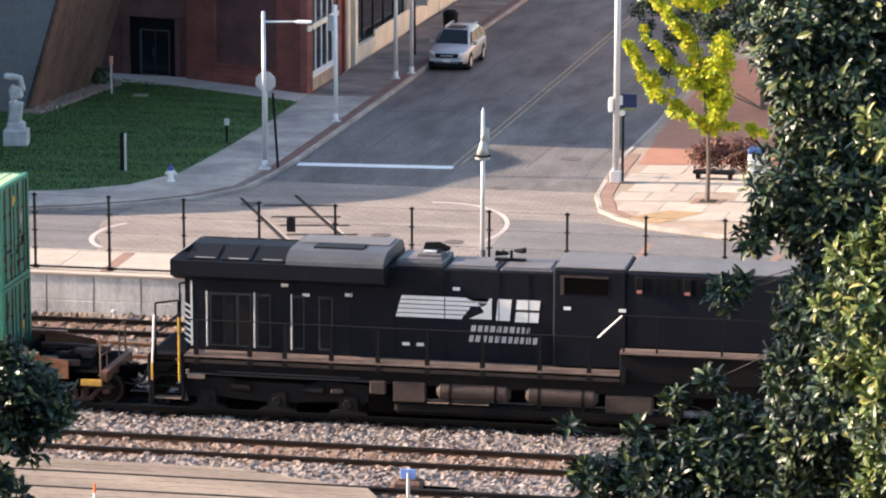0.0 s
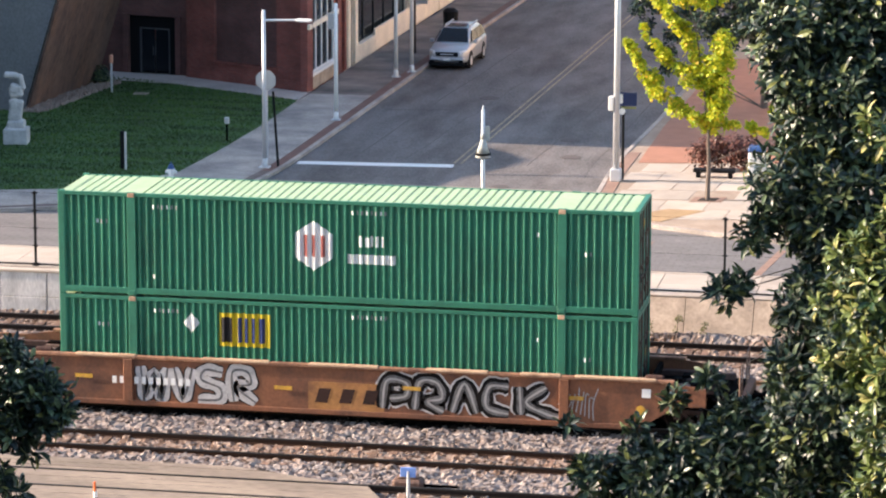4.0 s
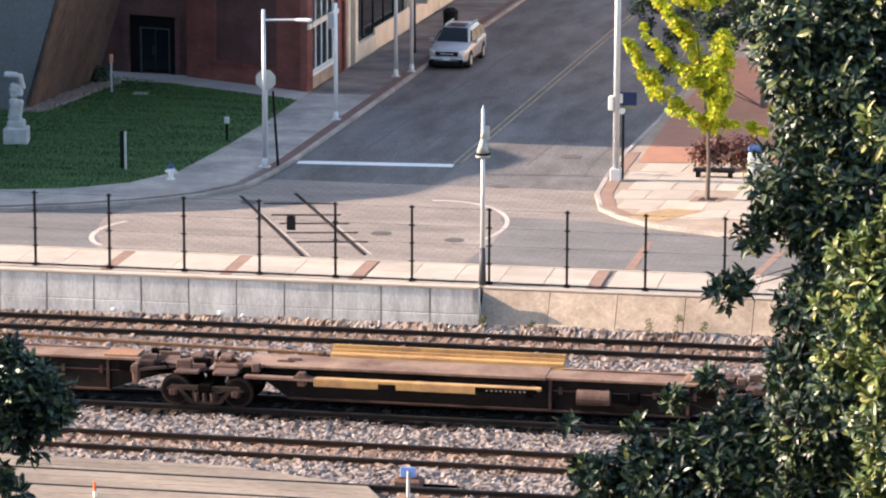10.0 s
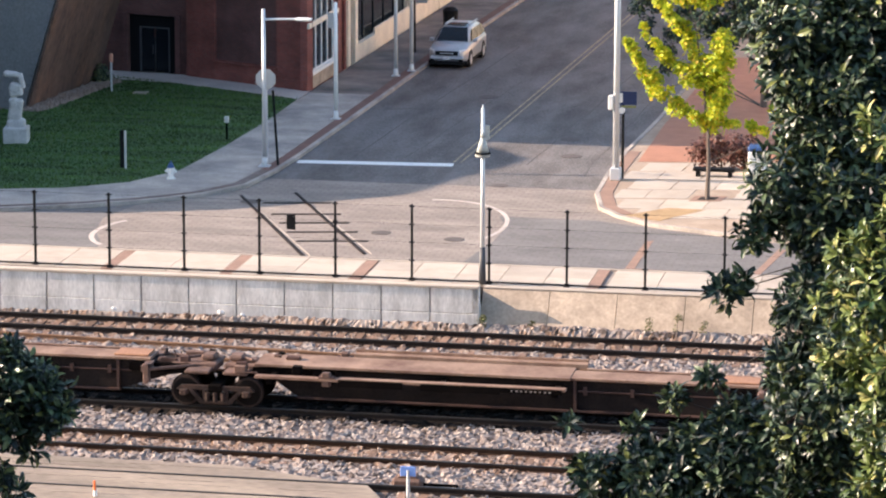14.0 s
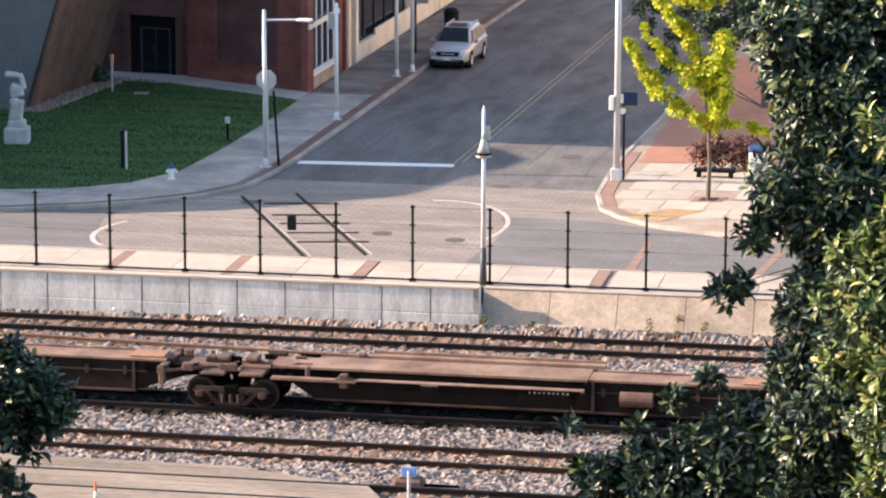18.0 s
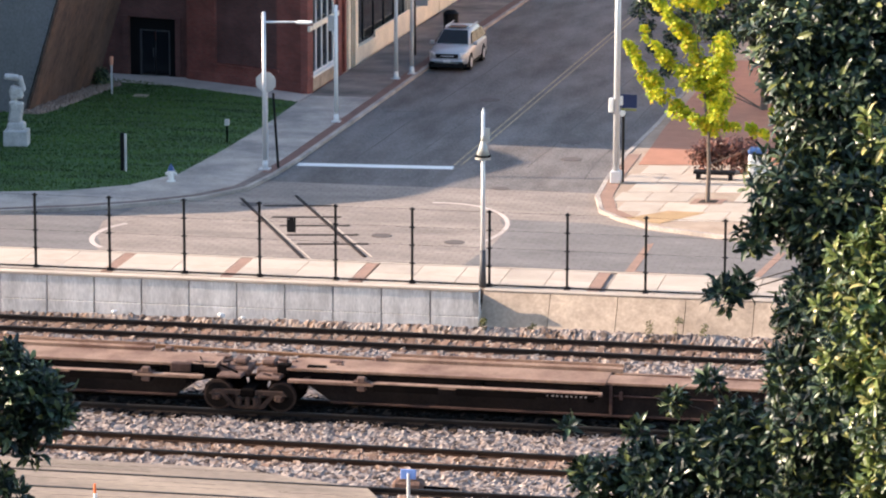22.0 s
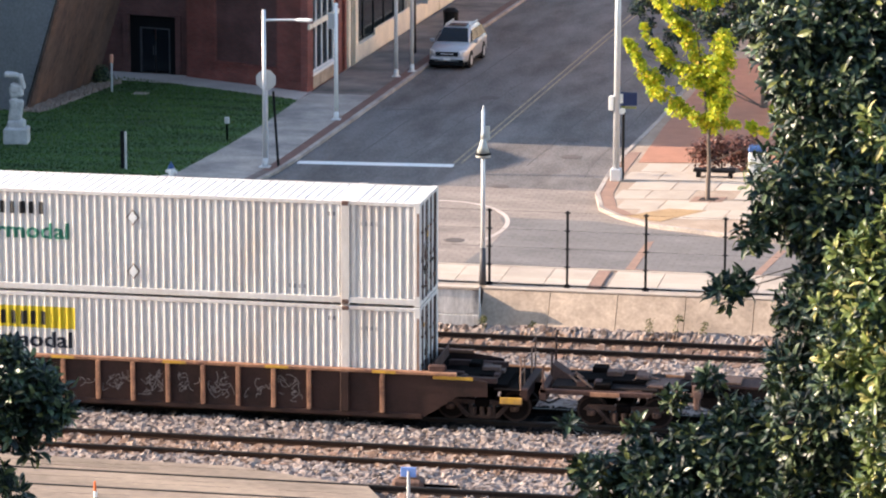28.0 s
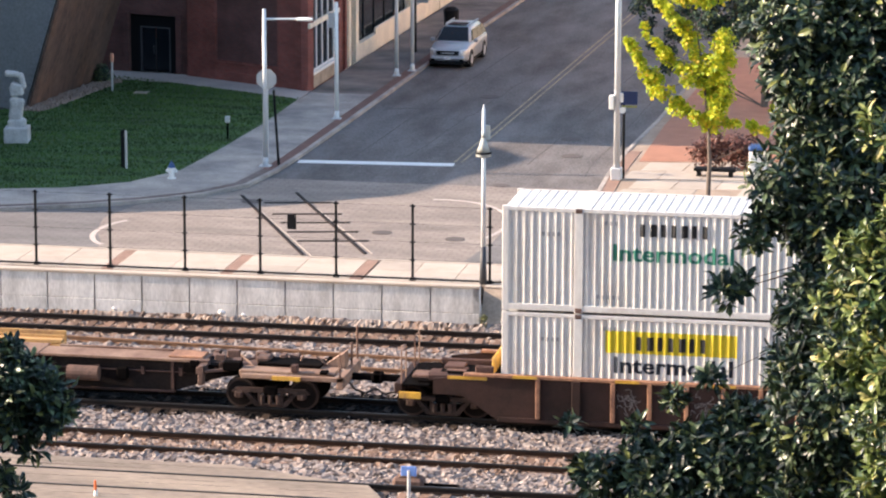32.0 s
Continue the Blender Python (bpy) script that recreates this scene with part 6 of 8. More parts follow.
def make_container(label, uc, z, paint, roof, group, depth):
    c = thing("freight_container", label, "container", pose(uc, TRACK_Y, RAIL_Z + z), group)
    MOVERS.append((c, uc, z))
    h = CW / 2
    for s in (-1, 1):
        v, f = corrugated(CL - 0.30, 0.22, CH - 0.13, RIB_PITCH, depth, s > 0)
        o = from_lists("side_panel", v, f, paint, c)
        o.location.y = s * (h - 0.012)
        part("top_rail", bx(-CL / 2 + 0.15, CL / 2 - 0.15, s * h - (0.08 if s > 0 else 0), s * h + (0.08 if s < 0 else 0), CH - 0.13, CH - 0.02, bevel=0.01), paint, c)
        part("bottom_rail", bx(-CL / 2 + 0.15, CL / 2 - 0.15, s * h - (0.1 if s > 0 else 0), s * h + (0.1 if s < 0 else 0), 0.04, 0.22, bevel=0.015), paint, c)
        for e in (-1, 1):
            part("corner_post", bx(e * (CL / 2 - 0.09) - 0.09, e * (CL / 2 - 0.09) + 0.09, s * (h - 0.07) - 0.072, s * (h - 0.07) + 0.072, 0.0, CH, bevel=0.015), paint, c)
            p = part("lifting_post", bx(e * 5.99 - 0.12, e * 5.99 + 0.12, s * (h - 0.04) - 0.047, s * (h - 0.04) + 0.047, 0.0, CH, bevel=0.012), paint, c)
            for zz in (0.0, CH - 0.16):
                part("corner_casting", bx(e * 5.99 - 0.10, e * 5.99 + 0.10, s * (h - 0.03) - 0.052, s * (h - 0.03) + 0.052, zz + 0.01, zz + 0.15, bevel=0.02), MIDRUST if paint is WHITEBOX else PALESTRIP if zz else paint, p)
    # roof with cross ribs
    v, f = corrugated(CL - 0.4, -h + 0.07, h - 0.07, 0.25, 0.03, True, ROOF_RIB)
    from_lists("roof", [(x, z, CH - 0.035 + y) for x, y, z in v], f, roof, c)
    for e in (-1, 1):
        part("roof_plate", bx(e * 5.99 - 0.3, e * 5.99 + 0.3, -h + 0.08, h - 0.08, CH - 0.07, CH - 0.030), roof, c)
        part("roof_plate", bx(e * (CL / 2 - 0.2) - 0.12, e * (CL / 2 - 0.2) + 0.12, -h + 0.15, h - 0.15, CH - 0.07, CH - 0.030), roof, c)
    part("floor", bx(-CL / 2 + 0.1, CL / 2 - 0.1, -h + 0.1, h - 0.1, 0.08, 0.2), SHADEBLACK, c)
    # closed end (left) and door end (right)
    v, f = corrugated(CW - 0.25, 0.2, CH - 0.13, 0.26, 0.04, True)
    o = from_lists("end_panel", v, f, paint, c)
    o.matrix_basis = pose(-CL / 2 + 0.03, 0, 0, 0, 0, 90)
    for s in (-1, 1):
        d = part("door", bx(CL / 2 - 0.10, CL / 2 - 0.05, min(s * 0.015, s * (h - 0.15)), max(s * 0.015, s * (h - 0.15)), 0.16, CH - 0.12, bevel=0.01), paint, c, "steel door leaf")
        for k in (0.35, 0.85):
            part("lock_rod", tube(bmesh.new(), (CL / 2 - 0.02, s * k, 0.1), (CL / 2 - 0.02, s * k, CH - 0.06), 0.022, seg=8), MIDRUST, d)
            for zz in (0.5, 1.2, 2.0):
                part("rod_bracket", bx(CL / 2 - 0.05, CL / 2 + 0.005, s * k - 0.07, s * k + 0.07, zz - 0.04, zz + 0.04), MIDRUST, d)
    for k in (-h + 0.13, -0.02, h - 0.17):
        part("door_gasket", bx(CL / 2 - 0.06, CL / 2 - 0.035, k, k + 0.05, 0.14, CH - 0.1), BLACKMETAL, c, "black rubber door seal")
    rd = random.Random(int(abs(uc) * 3 + z * 10))
    for i in range(14):
        yy, zz, a, b2 = rd.uniform(-h + 0.2, h - 0.35), rd.uniform(0.3, CH - 0.5), rd.uniform(0.06, 0.2), rd.uniform(0.05, 0.3)
        part("door_plate", bx(CL / 2 - 0.05, CL / 2 - 0.030, yy, yy + a, zz, zz + b2, bevel=0.004), (BLACKMETAL, MIDRUST, YELLOWPAINT, BLACKMETAL, SPRAYGREY, LOCOGRIME)[i % 6], c)
    for k in (-0.6, 0.45):
        part("door_handle", bx(CL / 2 - 0.03, CL / 2 + 0.01, k - 0.25, k + 0.25, 0.95, 1.02, bevel=0.008), BLACKMETAL, c)
    for zz in (0.02, CH - 0.12):
        part("header", bx(CL / 2 - 0.15, CL / 2 - 0.01, -h + 0.14, h - 0.14, zz, zz + 0.11), paint, c)
    return c


def coupler(parent, x, e):
    bm = bmesh.new()
    box(bm, min(x, x + e * 0.75), max(x, x + e * 0.75), -0.09, 0.09, 0.74, 0.92, bevel=0.02)
    box(bm, x + e * 0.75 - 0.14, x + e * 0.75 + 0.14, -0.17, 0.17, 0.68, 0.98, bevel=0.05)
    part("coupler", bm, SHADEBLACK, parent)
    bm = bmesh.new()
    pts = [(x - e * 0.1, -0.35, 0.85), (x + e * 0.15, -0.38, 0.55), (x + e * 0.45, -0.34, 0.45), (x + e * 0.75, -0.3, 0.6)]
    for p, q in zip(pts, pts[1:]):
        tube(bm, p, q, 0.03, seg=6)
    part("brake_hose", bm, RUBBER, parent)


def well_car(label, uc, paint, half, ribs, end_len, truck_x, sill_top, group):
    c = rail_thing("well_car", label, "railway wagon", uc, group)
    y = 1.40
    b = half
    for s in (-1, 1):
        prof = [(-b, 0.16), (b, 0.16), (b + 0.95, 0.78), (b + 1.75, 0.80), (b + 1.75, sill_top - 0.12), (b + 0.9, sill_top), (-b - 0.9, sill_top), (-b - 1.75, sill_top - 0.12), (-b - 1.75, 0.80), (-b - 0.95, 0.78)]
        bm = bmesh.new()
        prism(bm, prof, s * y - (0.05 if s > 0 else 0), s * y + (0.05 if s < 0 else 0), "xz")
        sp = part("side_sheet", bm, paint, c)
        part("top_sill", bx(-b - 0.9, b + 0.9, s * (y - 0.02) - 0.09, s * (y - 0.02) + 0.09, sill_top, sill_top + 0.09, bevel=0.015), RUSTORANGE, c, "worn rusty top sill")
        part("bottom_sill", bx(-b + 0.05, b - 0.05, s * (y - 0.03) - 0.07, s * (y - 0.03) + 0.07, 0.10, 0.24, bevel=0.015), paint, c)
        for x, w in ribs:
            part("rib", bx(x - w, x + w, s * y - (0 if s > 0 else 0.10), s * y + (0.10 if s > 0 else 0), 0.24, sill_top, bevel=0.015), RUSTORANGE if w < 0.1 else paint, c)
    part("well_floor", bx(-b, b, -y + 0.1, y - 0.1, 0.18, 0.26), SHADEBLACK, c)
    for e in (-1, 1):
        x0 = e * (b + 0.15)
        x1 = e * end_len
        part("bulkhead", bx(min(x0, x0 + e * 0.12), max(x0, x0 + e * 0.12), -y + 0.1, y - 0.1, 0.3, sill_top - 0.05), SHADEBLACK, c)
        part("end_deck", bx(min(x0, x1 - e * 0.6), max(x0, x1 - e * 0.6), -1.05, 1.05, 0.98, 1.08, bevel=0.015), SHADEBLACK, c)
        part("end_deck_plate", bx(min(x0 + e * 0.5, x1 - e * 1.1), max(x0 + e * 0.5, x1 - e * 1.1), -0.5, 0.5, 1.085, 1.20, bevel=0.03), SHADEBLACK, c)
        part("end_sill", bx(min(x1 - e * 0.22, x1), max(x1 - e * 0.22, x1), -1.3, 1.3, 0.72, 1.02, bevel=0.02), paint, c)
        part("platform", bx(min(x1 - e * 0.95, x1 - e * 0.2), max(x1 - e * 0.95, x1 - e * 0.2), -1.3, 1.3, 0.96, 1.0), SHADEBLACK, c)
        part("yellow_step", bx(min(x1 - e * 0.75, x1 - e * 0.15), max(x1 - e * 0.75, x1 - e * 0.15), -1.38, -1.30, 0.62, 0.80, bevel=0.01), YELLOWPAINT, c, "yellow end step")
        for sy in (-1, 1):
          bm = bmesh.new()
          for yy in (sy * 1.28, sy * 0.62):
            tube(bm, (x1 - e * 0.2, yy, 0.95), (x1 - e * 0.2, yy, 1.95 if abs(yy) > 1 else 1.8), 0.022, seg=6)
          for za in (1.45, 1.9):
            tube(bm, (x1 - e * 0.2, sy * 1.28, za), (x1 - e * 0.2, sy * 0.62, za), 0.018, seg=6)
          part("handrail", bm, RUST, c)
        rs = random.Random(int(abs(uc)) + e)
        for i in range(8):
            xx, yy = e * rs.uniform(b + 0.5, end_len - 0.7), rs.uniform(-1.0, 0.9)
            w1, w2, hh = rs.uniform(0.1, 0.35), rs.uniform(0.06, 0.3), rs.uniform(0.05, 0.22)
            part("brake_rigging", bx(xx - w1, xx + w1, yy - w2, yy + w2, 1.07, 1.1 + hh, bevel=0.02), (MIDRUST, DARKDECK, SHADEBLACK)[i % 3], c)
        for yy in (-0.95, 0.95):
            part("end_beam", bx(min(x0, x1 - e * 0.9), max(x0, x1 - e * 0.9), yy - 0.08, yy + 0.08, 1.08, 1.24, bevel=0.02), DARKDECK, c)
        part("guide_post", bx(min(x0 - e * 0.05, x0 + e * 0.45), max(x0 - e * 0.05, x0 + e * 0.45), -1.36, -1.22, 1.3, 1.62, bevel=0.04), DARKDECK, c)
        coupler(c, x1, e)
        make_truck(c, e * truck_x)
    return c


U_GREEN, U_WHITE = -22.41, -134.25
gw = well_car("orange-brown double-stack well car covered in graffiti", U_GREEN, ORANGECAR, 8.2, [(-6.1, 0.13), (6.1, 0.13)], 11.05, 10.05, 1.42, "train")
ww = well_car("rusty brown ribbed double-stack well car", U_WHITE, BROWNCAR, 8.2, [(-7.05, 0.06), (-6.0, 0.12)] + [(-5.0 + 1.0 * i, 0.06) for i in range(11)] + [(6.0, 0.12), (7.05, 0.06)], 11.05, 9.75, 1.34, "train")
for x in (-9.0, 9.0):
    bar(ww, "yellow_mark", x - 0.55, x + 0.55, 1.24, 1.33, -1.408, YELLOWPAINT)
part("yellow_bulkhead", bx(-8.42, -8.36, -0.9, 1.2, 1.1, 1.75, bevel=0.02), YELLOWPAINT, ww, "yellow end bulkhead plate")
part("yellow_bulkhead", bx(8.36, 8.42, -0.9, 1.2, 1.1, 1.6, bevel=0.02), DARKDECK, ww)
for x in (-7.4, -4.6, -2.0, 1.2, 4.1, 7.1):
    bar(ww, "yellow_mark", x - 0.33, x + 0.33, 1.36, 1.44, -1.512, YELLOWPAINT)
ga = make_container("green corrugated steel container, lower of a stack", U_GREEN, 0.28, GREENBOX, GREENROOF, "containers", 0.085)
gb = make_container("green corrugated steel container stacked on another", U_GREEN, 0.28 + CH + 0.012, GREENBOX, GREENROOF, "containers", 0.085)
wa = make_container("white corrugated steel container with a yellow band", U_WHITE, 0.28, WHITEBOX, WHITEROOF, "containers", 0.055)
wb = make_container("white corrugated steel container stacked on another", U_WHITE, 0.28 + CH + 0.012, WHITEBOX, WHITEROOF, "containers", 0.055)


def spine_unit(label, ta, tb, mirror=False, yellow=False, end_r=0.0, end_l=0.0, tank=False, truck_l=True, truck_r=True, deck=None):
    """One platform of an articulated spine car between bogies at ta (left) and tb (right)."""
    uc = (ta + tb) / 2
    h = (tb - ta) / 2
    c = rail_thing("spine_car_unit", label, "railway wagon", uc, "train")
    k = -1 if mirror else 1
    dk = deck or RUST

    def bxm(x0, x1, *a, **kw):
        return bx(min(k * x0, k * x1), max(k * x0, k * x1), *a, **kw)
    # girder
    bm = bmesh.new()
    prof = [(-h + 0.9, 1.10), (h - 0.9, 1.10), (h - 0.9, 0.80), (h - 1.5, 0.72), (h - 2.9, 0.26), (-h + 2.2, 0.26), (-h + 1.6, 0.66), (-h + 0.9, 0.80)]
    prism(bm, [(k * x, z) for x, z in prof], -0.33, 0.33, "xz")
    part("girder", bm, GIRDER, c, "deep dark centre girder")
    part("girder_flange", bxm(-h + 2.2, h - 2.9, -0.42, 0.42, 0.22, 0.27), DARKDECK, c)
    # decks
    part("deck", bxm(-h + 1.0, 1.3, -0.55, 0.72, 1.12, 1.20, bevel=0.012), RUST, c)
    part("deck", bxm(1.3, h - 2.0, -0.45, 0.45, 1.115, 1.19, bevel=0.012), dk, c)
    part("deck_step", bxm(h - 3.1, h - 2.1, -0.30, 0.42, 1.19, 1.25, bevel=0.02), RUSTORANGE, c)
    ym = OCHRE if yellow else RUST
    for s in (-1, 1):
        part("side_platform", bxm(-h + 1.2, -5.0, s * 1.24 - 0.12, s * 1.24 + 0.12, 0.98, 1.06, bevel=0.01), RUST, c)
        part("side_platform", bxm(-5.0, 1.3, s * 1.24 - 0.12, s * 1.24 + 0.12, 1.0, 1.08, bevel=0.01), ym, c, "yellow side platform" if yellow else "")
        for xa, xb in ((-5.0, -3.2), (-2.7, -0.5)):
            part("platform_edge", bxm(xa, xb, s * 1.37 - 0.012, s * 1.37 + 0.012, 0.86, 1.05), ym if yellow else SHADEBLACK, c)
        part("platform_edge", bxm(-0.5, 1.2, s * 1.37 - 0.012, s * 1.37 + 0.012, 0.92, 1.05), SHADEBLACK, c)
        bm = bmesh.new()
        for i in range(9):
            xa = k * (-0.2 + 0.13 * i)
            box(bm, xa, xa + (0.05, 0.07, 0.06)[i % 3], s * 1.385 - 0.004, s * 1.385 + 0.004, 0.955, 1.005)
        part("number_bars", bm, DULLSCRAWL, c)
        part("stanchion", bxm(-5.48, -5.24, s * 1.24 - 0.10, s * 1.24 + 0.10, 0.82, 1.22, bevel=0.03), MIDRUST, c)
        part("stanchion_foot", bxm(-5.58, -5.12, s * 1.24 - 0.12, s * 1.24 + 0.12, 1.06, 1.10, bevel=0.01), DARKDECK, c)
        part("end_stanchion", bxm(h - 2.06, h - 1.90, s * 0.95 - 0.12, s * 0.95 + 0.12, 0.62, 1.18, bevel=0.025), MIDRUST, c)
        for x in (-h + 1.6, -5.4, -2.2, 1.0):
            part("outrigger", bxm(x - 0.09, x + 0.09, min(s * 0.34, s * 1.3), max(s * 0.34, s * 1.3), 0.82, 0.98), SHADEBLACK, c)
        part("cross_arm", bxm(h - 2.1, h - 1.9, min(s * 0.34, s * 1.1), max(s * 0.34, s * 1.1), 0.95, 1.12), MIDRUST, c)
        bm = bmesh.new()
        tube(bm, (k * (h - 1.9), s * 0.95, 1.0), (k * (h - 0.7), s * 0.45, 1.05), 0.05, seg=6)
        part("brace", bm, MIDRUST, c)
    part("rubbing_strip", bxm(-5.0, 1.6, 0.78, 1.04, 1.16, 1.28, bevel=0.01), ym, c)
    part("rubbing_strip", bxm(1.6, h - 2.4, 0.62, 0.72, 1.10, 1.20, bevel=0.01), RUST, c)
    # articulation castings over the bogies
    for e, on in ((-1, truck_l), (1, truck_r)):
        bm = bmesh.new()
        box(bm, e * (h - 0.75) - 0.65, e * (h - 0.75) + 0.65, -0.42, 0.42, 0.88, 1.12, bevel=0.04)
        part("end_casting", bm, MIDRUST, c)
        bm = bmesh.new()
        box(bm, e * (h - 0.55) - 0.35, e * (h - 0.55) + 0.35, -0.95, 0.95, 0.92, 1.02, bevel=0.03)
        part("bearing_arm", bm, MIDRUST, c)
        bm = bmesh.new()
        box(bm, e * (h - 0.4) - 0.2, e * (h - 0.4) + 0.2, -0.25, 0.25, 1.16, 1.32, bevel=0.05)
        tube(bm, (e * (h - 0.9), -0.3, 1.24), (e * (h - 0.2), 0.2, 1.26), 0.04, seg=6)
        part("king_pin_stand", bm, MIDRUST, c)
    for s in (-1, 1):
        bm = bmesh.new()
        tube(bm, (k * 1.5, s * 0.36, 0.80), (k * (h - 2.6), s * 0.36, 0.80), 0.028, seg=6)
        for x in (1.7, 3.0, 4.3, 5.4):
            box(bm, k * x - 0.05, k * x + 0.05, min(s * 0.33, s * 0.40), max(s * 0.33, s * 0.40), 0.70, 0.92)
        part("train_pipe", bm, DARKDECK, c, "brake pipe clipped along the girder")
        part("web_stiffener", bxm(1.38, 1.46, min(s * 0.33, s * 0.43), max(s * 0.33, s * 0.43), 0.27, 1.1), DARKDECK, c)
        part("web_stiffener", bxm(h - 3.0, h - 2.92, min(s * 0.33, s * 0.41), max(s * 0.33, s * 0.41), 0.30, 1.1), DARKDECK, c)
    # Black bars stand for the shade in the gap beside the deck.
    for x0, x1 in ((1.5, 3.0), (3.15, h - 3.2)):
        part("deck_slot", bxm(x0, x1, 0.46, 0.60, 1.08, 1.11), BLACKMETAL, c, "black strip standing for the shaded gap by the deck")
    if yellow:
        part("far_tray", bxm(-5.0, 1.6, 0.73, 1.30, 1.08, 1.14, bevel=0.01), OCHRE, c, "yellow tray along the deck")
        part("tray_side", bxm(-5.0, 1.6, 1.26, 1.32, 1.14, 1.44, bevel=0.012), OCHRE, c)
    part("tray_lip", bxm(-5.0, 1.6, 1.04, 1.08, 1.16, 1.36, bevel=0.01), ym, c)
    rr = random.Random(int(abs(uc) * 7))
    for e in (-1, 1):
        for i in range(7):
            xx, yy = e * (h - rr.uniform(0.1, 2.4)), rr.uniform(-0.9, 0.7)
            w1, w2, hh = rr.uniform(0.05, 0.3), rr.uniform(0.04, 0.16), rr.uniform(0.04, 0.16)
            part("end_fitting", bx(xx - w1, xx + w1, yy - w2, yy + w2, 1.0, 1.14 + hh, bevel=0.02), (MIDRUST, DARKDECK, SHADEBLACK, MIDRUST)[i % 4], c)
        for i in range(3):
            xx, yy = e * (h - rr.uniform(0.3, 1.6)), rr.uniform(-1.1, 0.2)
            part("hose", tube(bmesh.new(), (xx, yy, 1.05), (xx + rr.uniform(-0.7, 0.7), yy + rr.uniform(-0.2, 0.2), rr.uniform(1.0, 1.3)), 0.028, seg=6), (DARKDECK, SHADEBLACK)[i % 2], c)
        part("end_shroud", bx(min(e * (h - 2.6), e * (h - 0.95)), max(e * (h - 2.6), e * (h - 0.95)), -0.5, 0.5, 0.84, 1.08), SHADEBLACK, c)
    if tank:
        bm = bmesh.new()
        tube(bm, (2.2, -0.62, 0.72), (3.1, -0.62, 0.72), 0.21, 0.21, 14)
        part("air_tank", bm, MIDRUST, c, "rusty air tank", smooth=False)
        part("valve", bx(3.6, 3.9, -0.6, -0.36, 0.55, 0.9, bevel=0.03), SHADEBLACK, c)
    for e, L in ((-1, end_l), (1, end_r)):
        if not L:
            continue
        x0, x1 = e * h, e * (h + L)
        part("end_deck", bx(min(x0 - e * 0.9, x1 - e * 0.3), max(x0 - e * 0.9, x1 - e * 0.3), -0.95, 0.95, 1.0, 1.10, bevel=0.02), RUST if e > 0 else GIRDER, c)
        rs = random.Random(int(abs(uc)))
        for i in range(9):
            xx, yy = x0 + e * rs.uniform(-1.0, L - 0.4), rs.uniform(-1.1, 0.9)
            w1, w2, hh = rs.uniform(0.08, 0.3), rs.uniform(0.05, 0.25), rs.uniform(0.05, 0.22)
            part("brake_rigging", bx(xx - w1, xx + w1, yy - w2, yy + w2, 1.09, 1.12 + hh, bevel=0.02), (MIDRUST, DARKDECK, SHADEBLACK)[i % 3], c)
        for i in range(4):
            xx, yy = x0 + e * rs.uniform(-0.6, L - 0.2), rs.uniform(-1.2, 0.5)
            part("lever", tube(bmesh.new(), (xx, yy, 1.0), (xx + rs.uniform(-0.6, 0.6), yy + rs.uniform(-0.3, 0.3), rs.uniform(1.2, 1.5)), 0.03, seg=6), RUST, c)
        part("end_deck_plate", bx(min(x0 - e * 0.5, x1 - e * 0.8), max(x0 - e * 0.5, x1 - e * 0.8), -0.45, 0.35, 1.105, 1.2, bevel=0.02), SHADEBLACK, c)
        part("end_sill", bx(min(x1 - e * 0.2, x1), max(x1 - e * 0.2, x1), -1.2, 1.2, 0.72, 1.05, bevel=0.02), RUST if e > 0 else DARKDECK, c)
        part("side_sill", bx(min(x0 - e * 0.8, x1), max(x0 - e * 0.8, x1), -1.2, -1.05, 0.92, 1.05, bevel=0.02), RUST if e > 0 else DARKDECK, c)
        part("yellow_step", bx(min(x0 + e * 0.1, x0 + e * 0.9), max(x0 + e * 0.1, x0 + e * 0.9), -1.26, -1.205, 0.92, 1.03), YELLOWPAINT if e > 0 else RUSTORANGE, c)
        for yy in (-1.15, 1.15, 0.4):
            part("handrail", tube(bmesh.new(), (x1 - e * 0.1, yy, 1.0), (x1 - e * 0.1, yy, 2.0 if yy > 1 else 1.7), 0.03, seg=6), MIDRUST if e > 0 else DARKDECK, c)
        bm = bmesh.new()
        prism(bm, [(x1 - e * 0.9, 1.05), (x1 - e * 0.2, 1.05), (x1 - e * 0.2, 1.5)], -0.1, 0.4, "xz")
        part("uncoupling_stand", bm, RUST if e > 0 else DARKDECK, c)
        coupler(c, x1, e)
    if truck_r:
        make_truck(c, h)
    if truck_l:
        make_truck(c, -h)
    return c


T = [-36.25, -52.6, -69.73, -86.95, -104.2, -120.6]
spine_unit("rusty brown spine car unit with yellow side platforms", T[1], T[0], yellow=True, end_r=1.75, tank=True, truck_l=False)
spine_unit("rusty brown articulated spine car unit", T[2], T[1], truck_l=False)
spine_unit("rusty brown articulated spine car unit with an air tank", T[3], T[2], tank=True, truck_l=False)
spine_unit("rusty brown articulated spine car unit", T[4], T[3], truck_l=False)
u5 = spine_unit("dark rusty end unit of the spine car", T[5], T[4], mirror=True, end_l=2.3, deck=DARKDECK)
for p, q in (((-3.7, -0.6, 0.85), (-3.5, -0.6, 0.6)), ((-3.5, -0.6, 0.6), (-2.9, -0.6, 0.62)), ((-3.7, -0.6, 0.85), (-3.1, -0.6, 0.9)), ((-2.9, -0.6, 0.62), (-2.6, -0.6, 0.95)), ((-3.1, -0.6, 0.45), (-2.7, -0.6, 0.75))):
    part("brake_lever", tube(bmesh.new(), p, q, 0.045, seg=6), WALKDUST, u5, "pale worn brake lever")
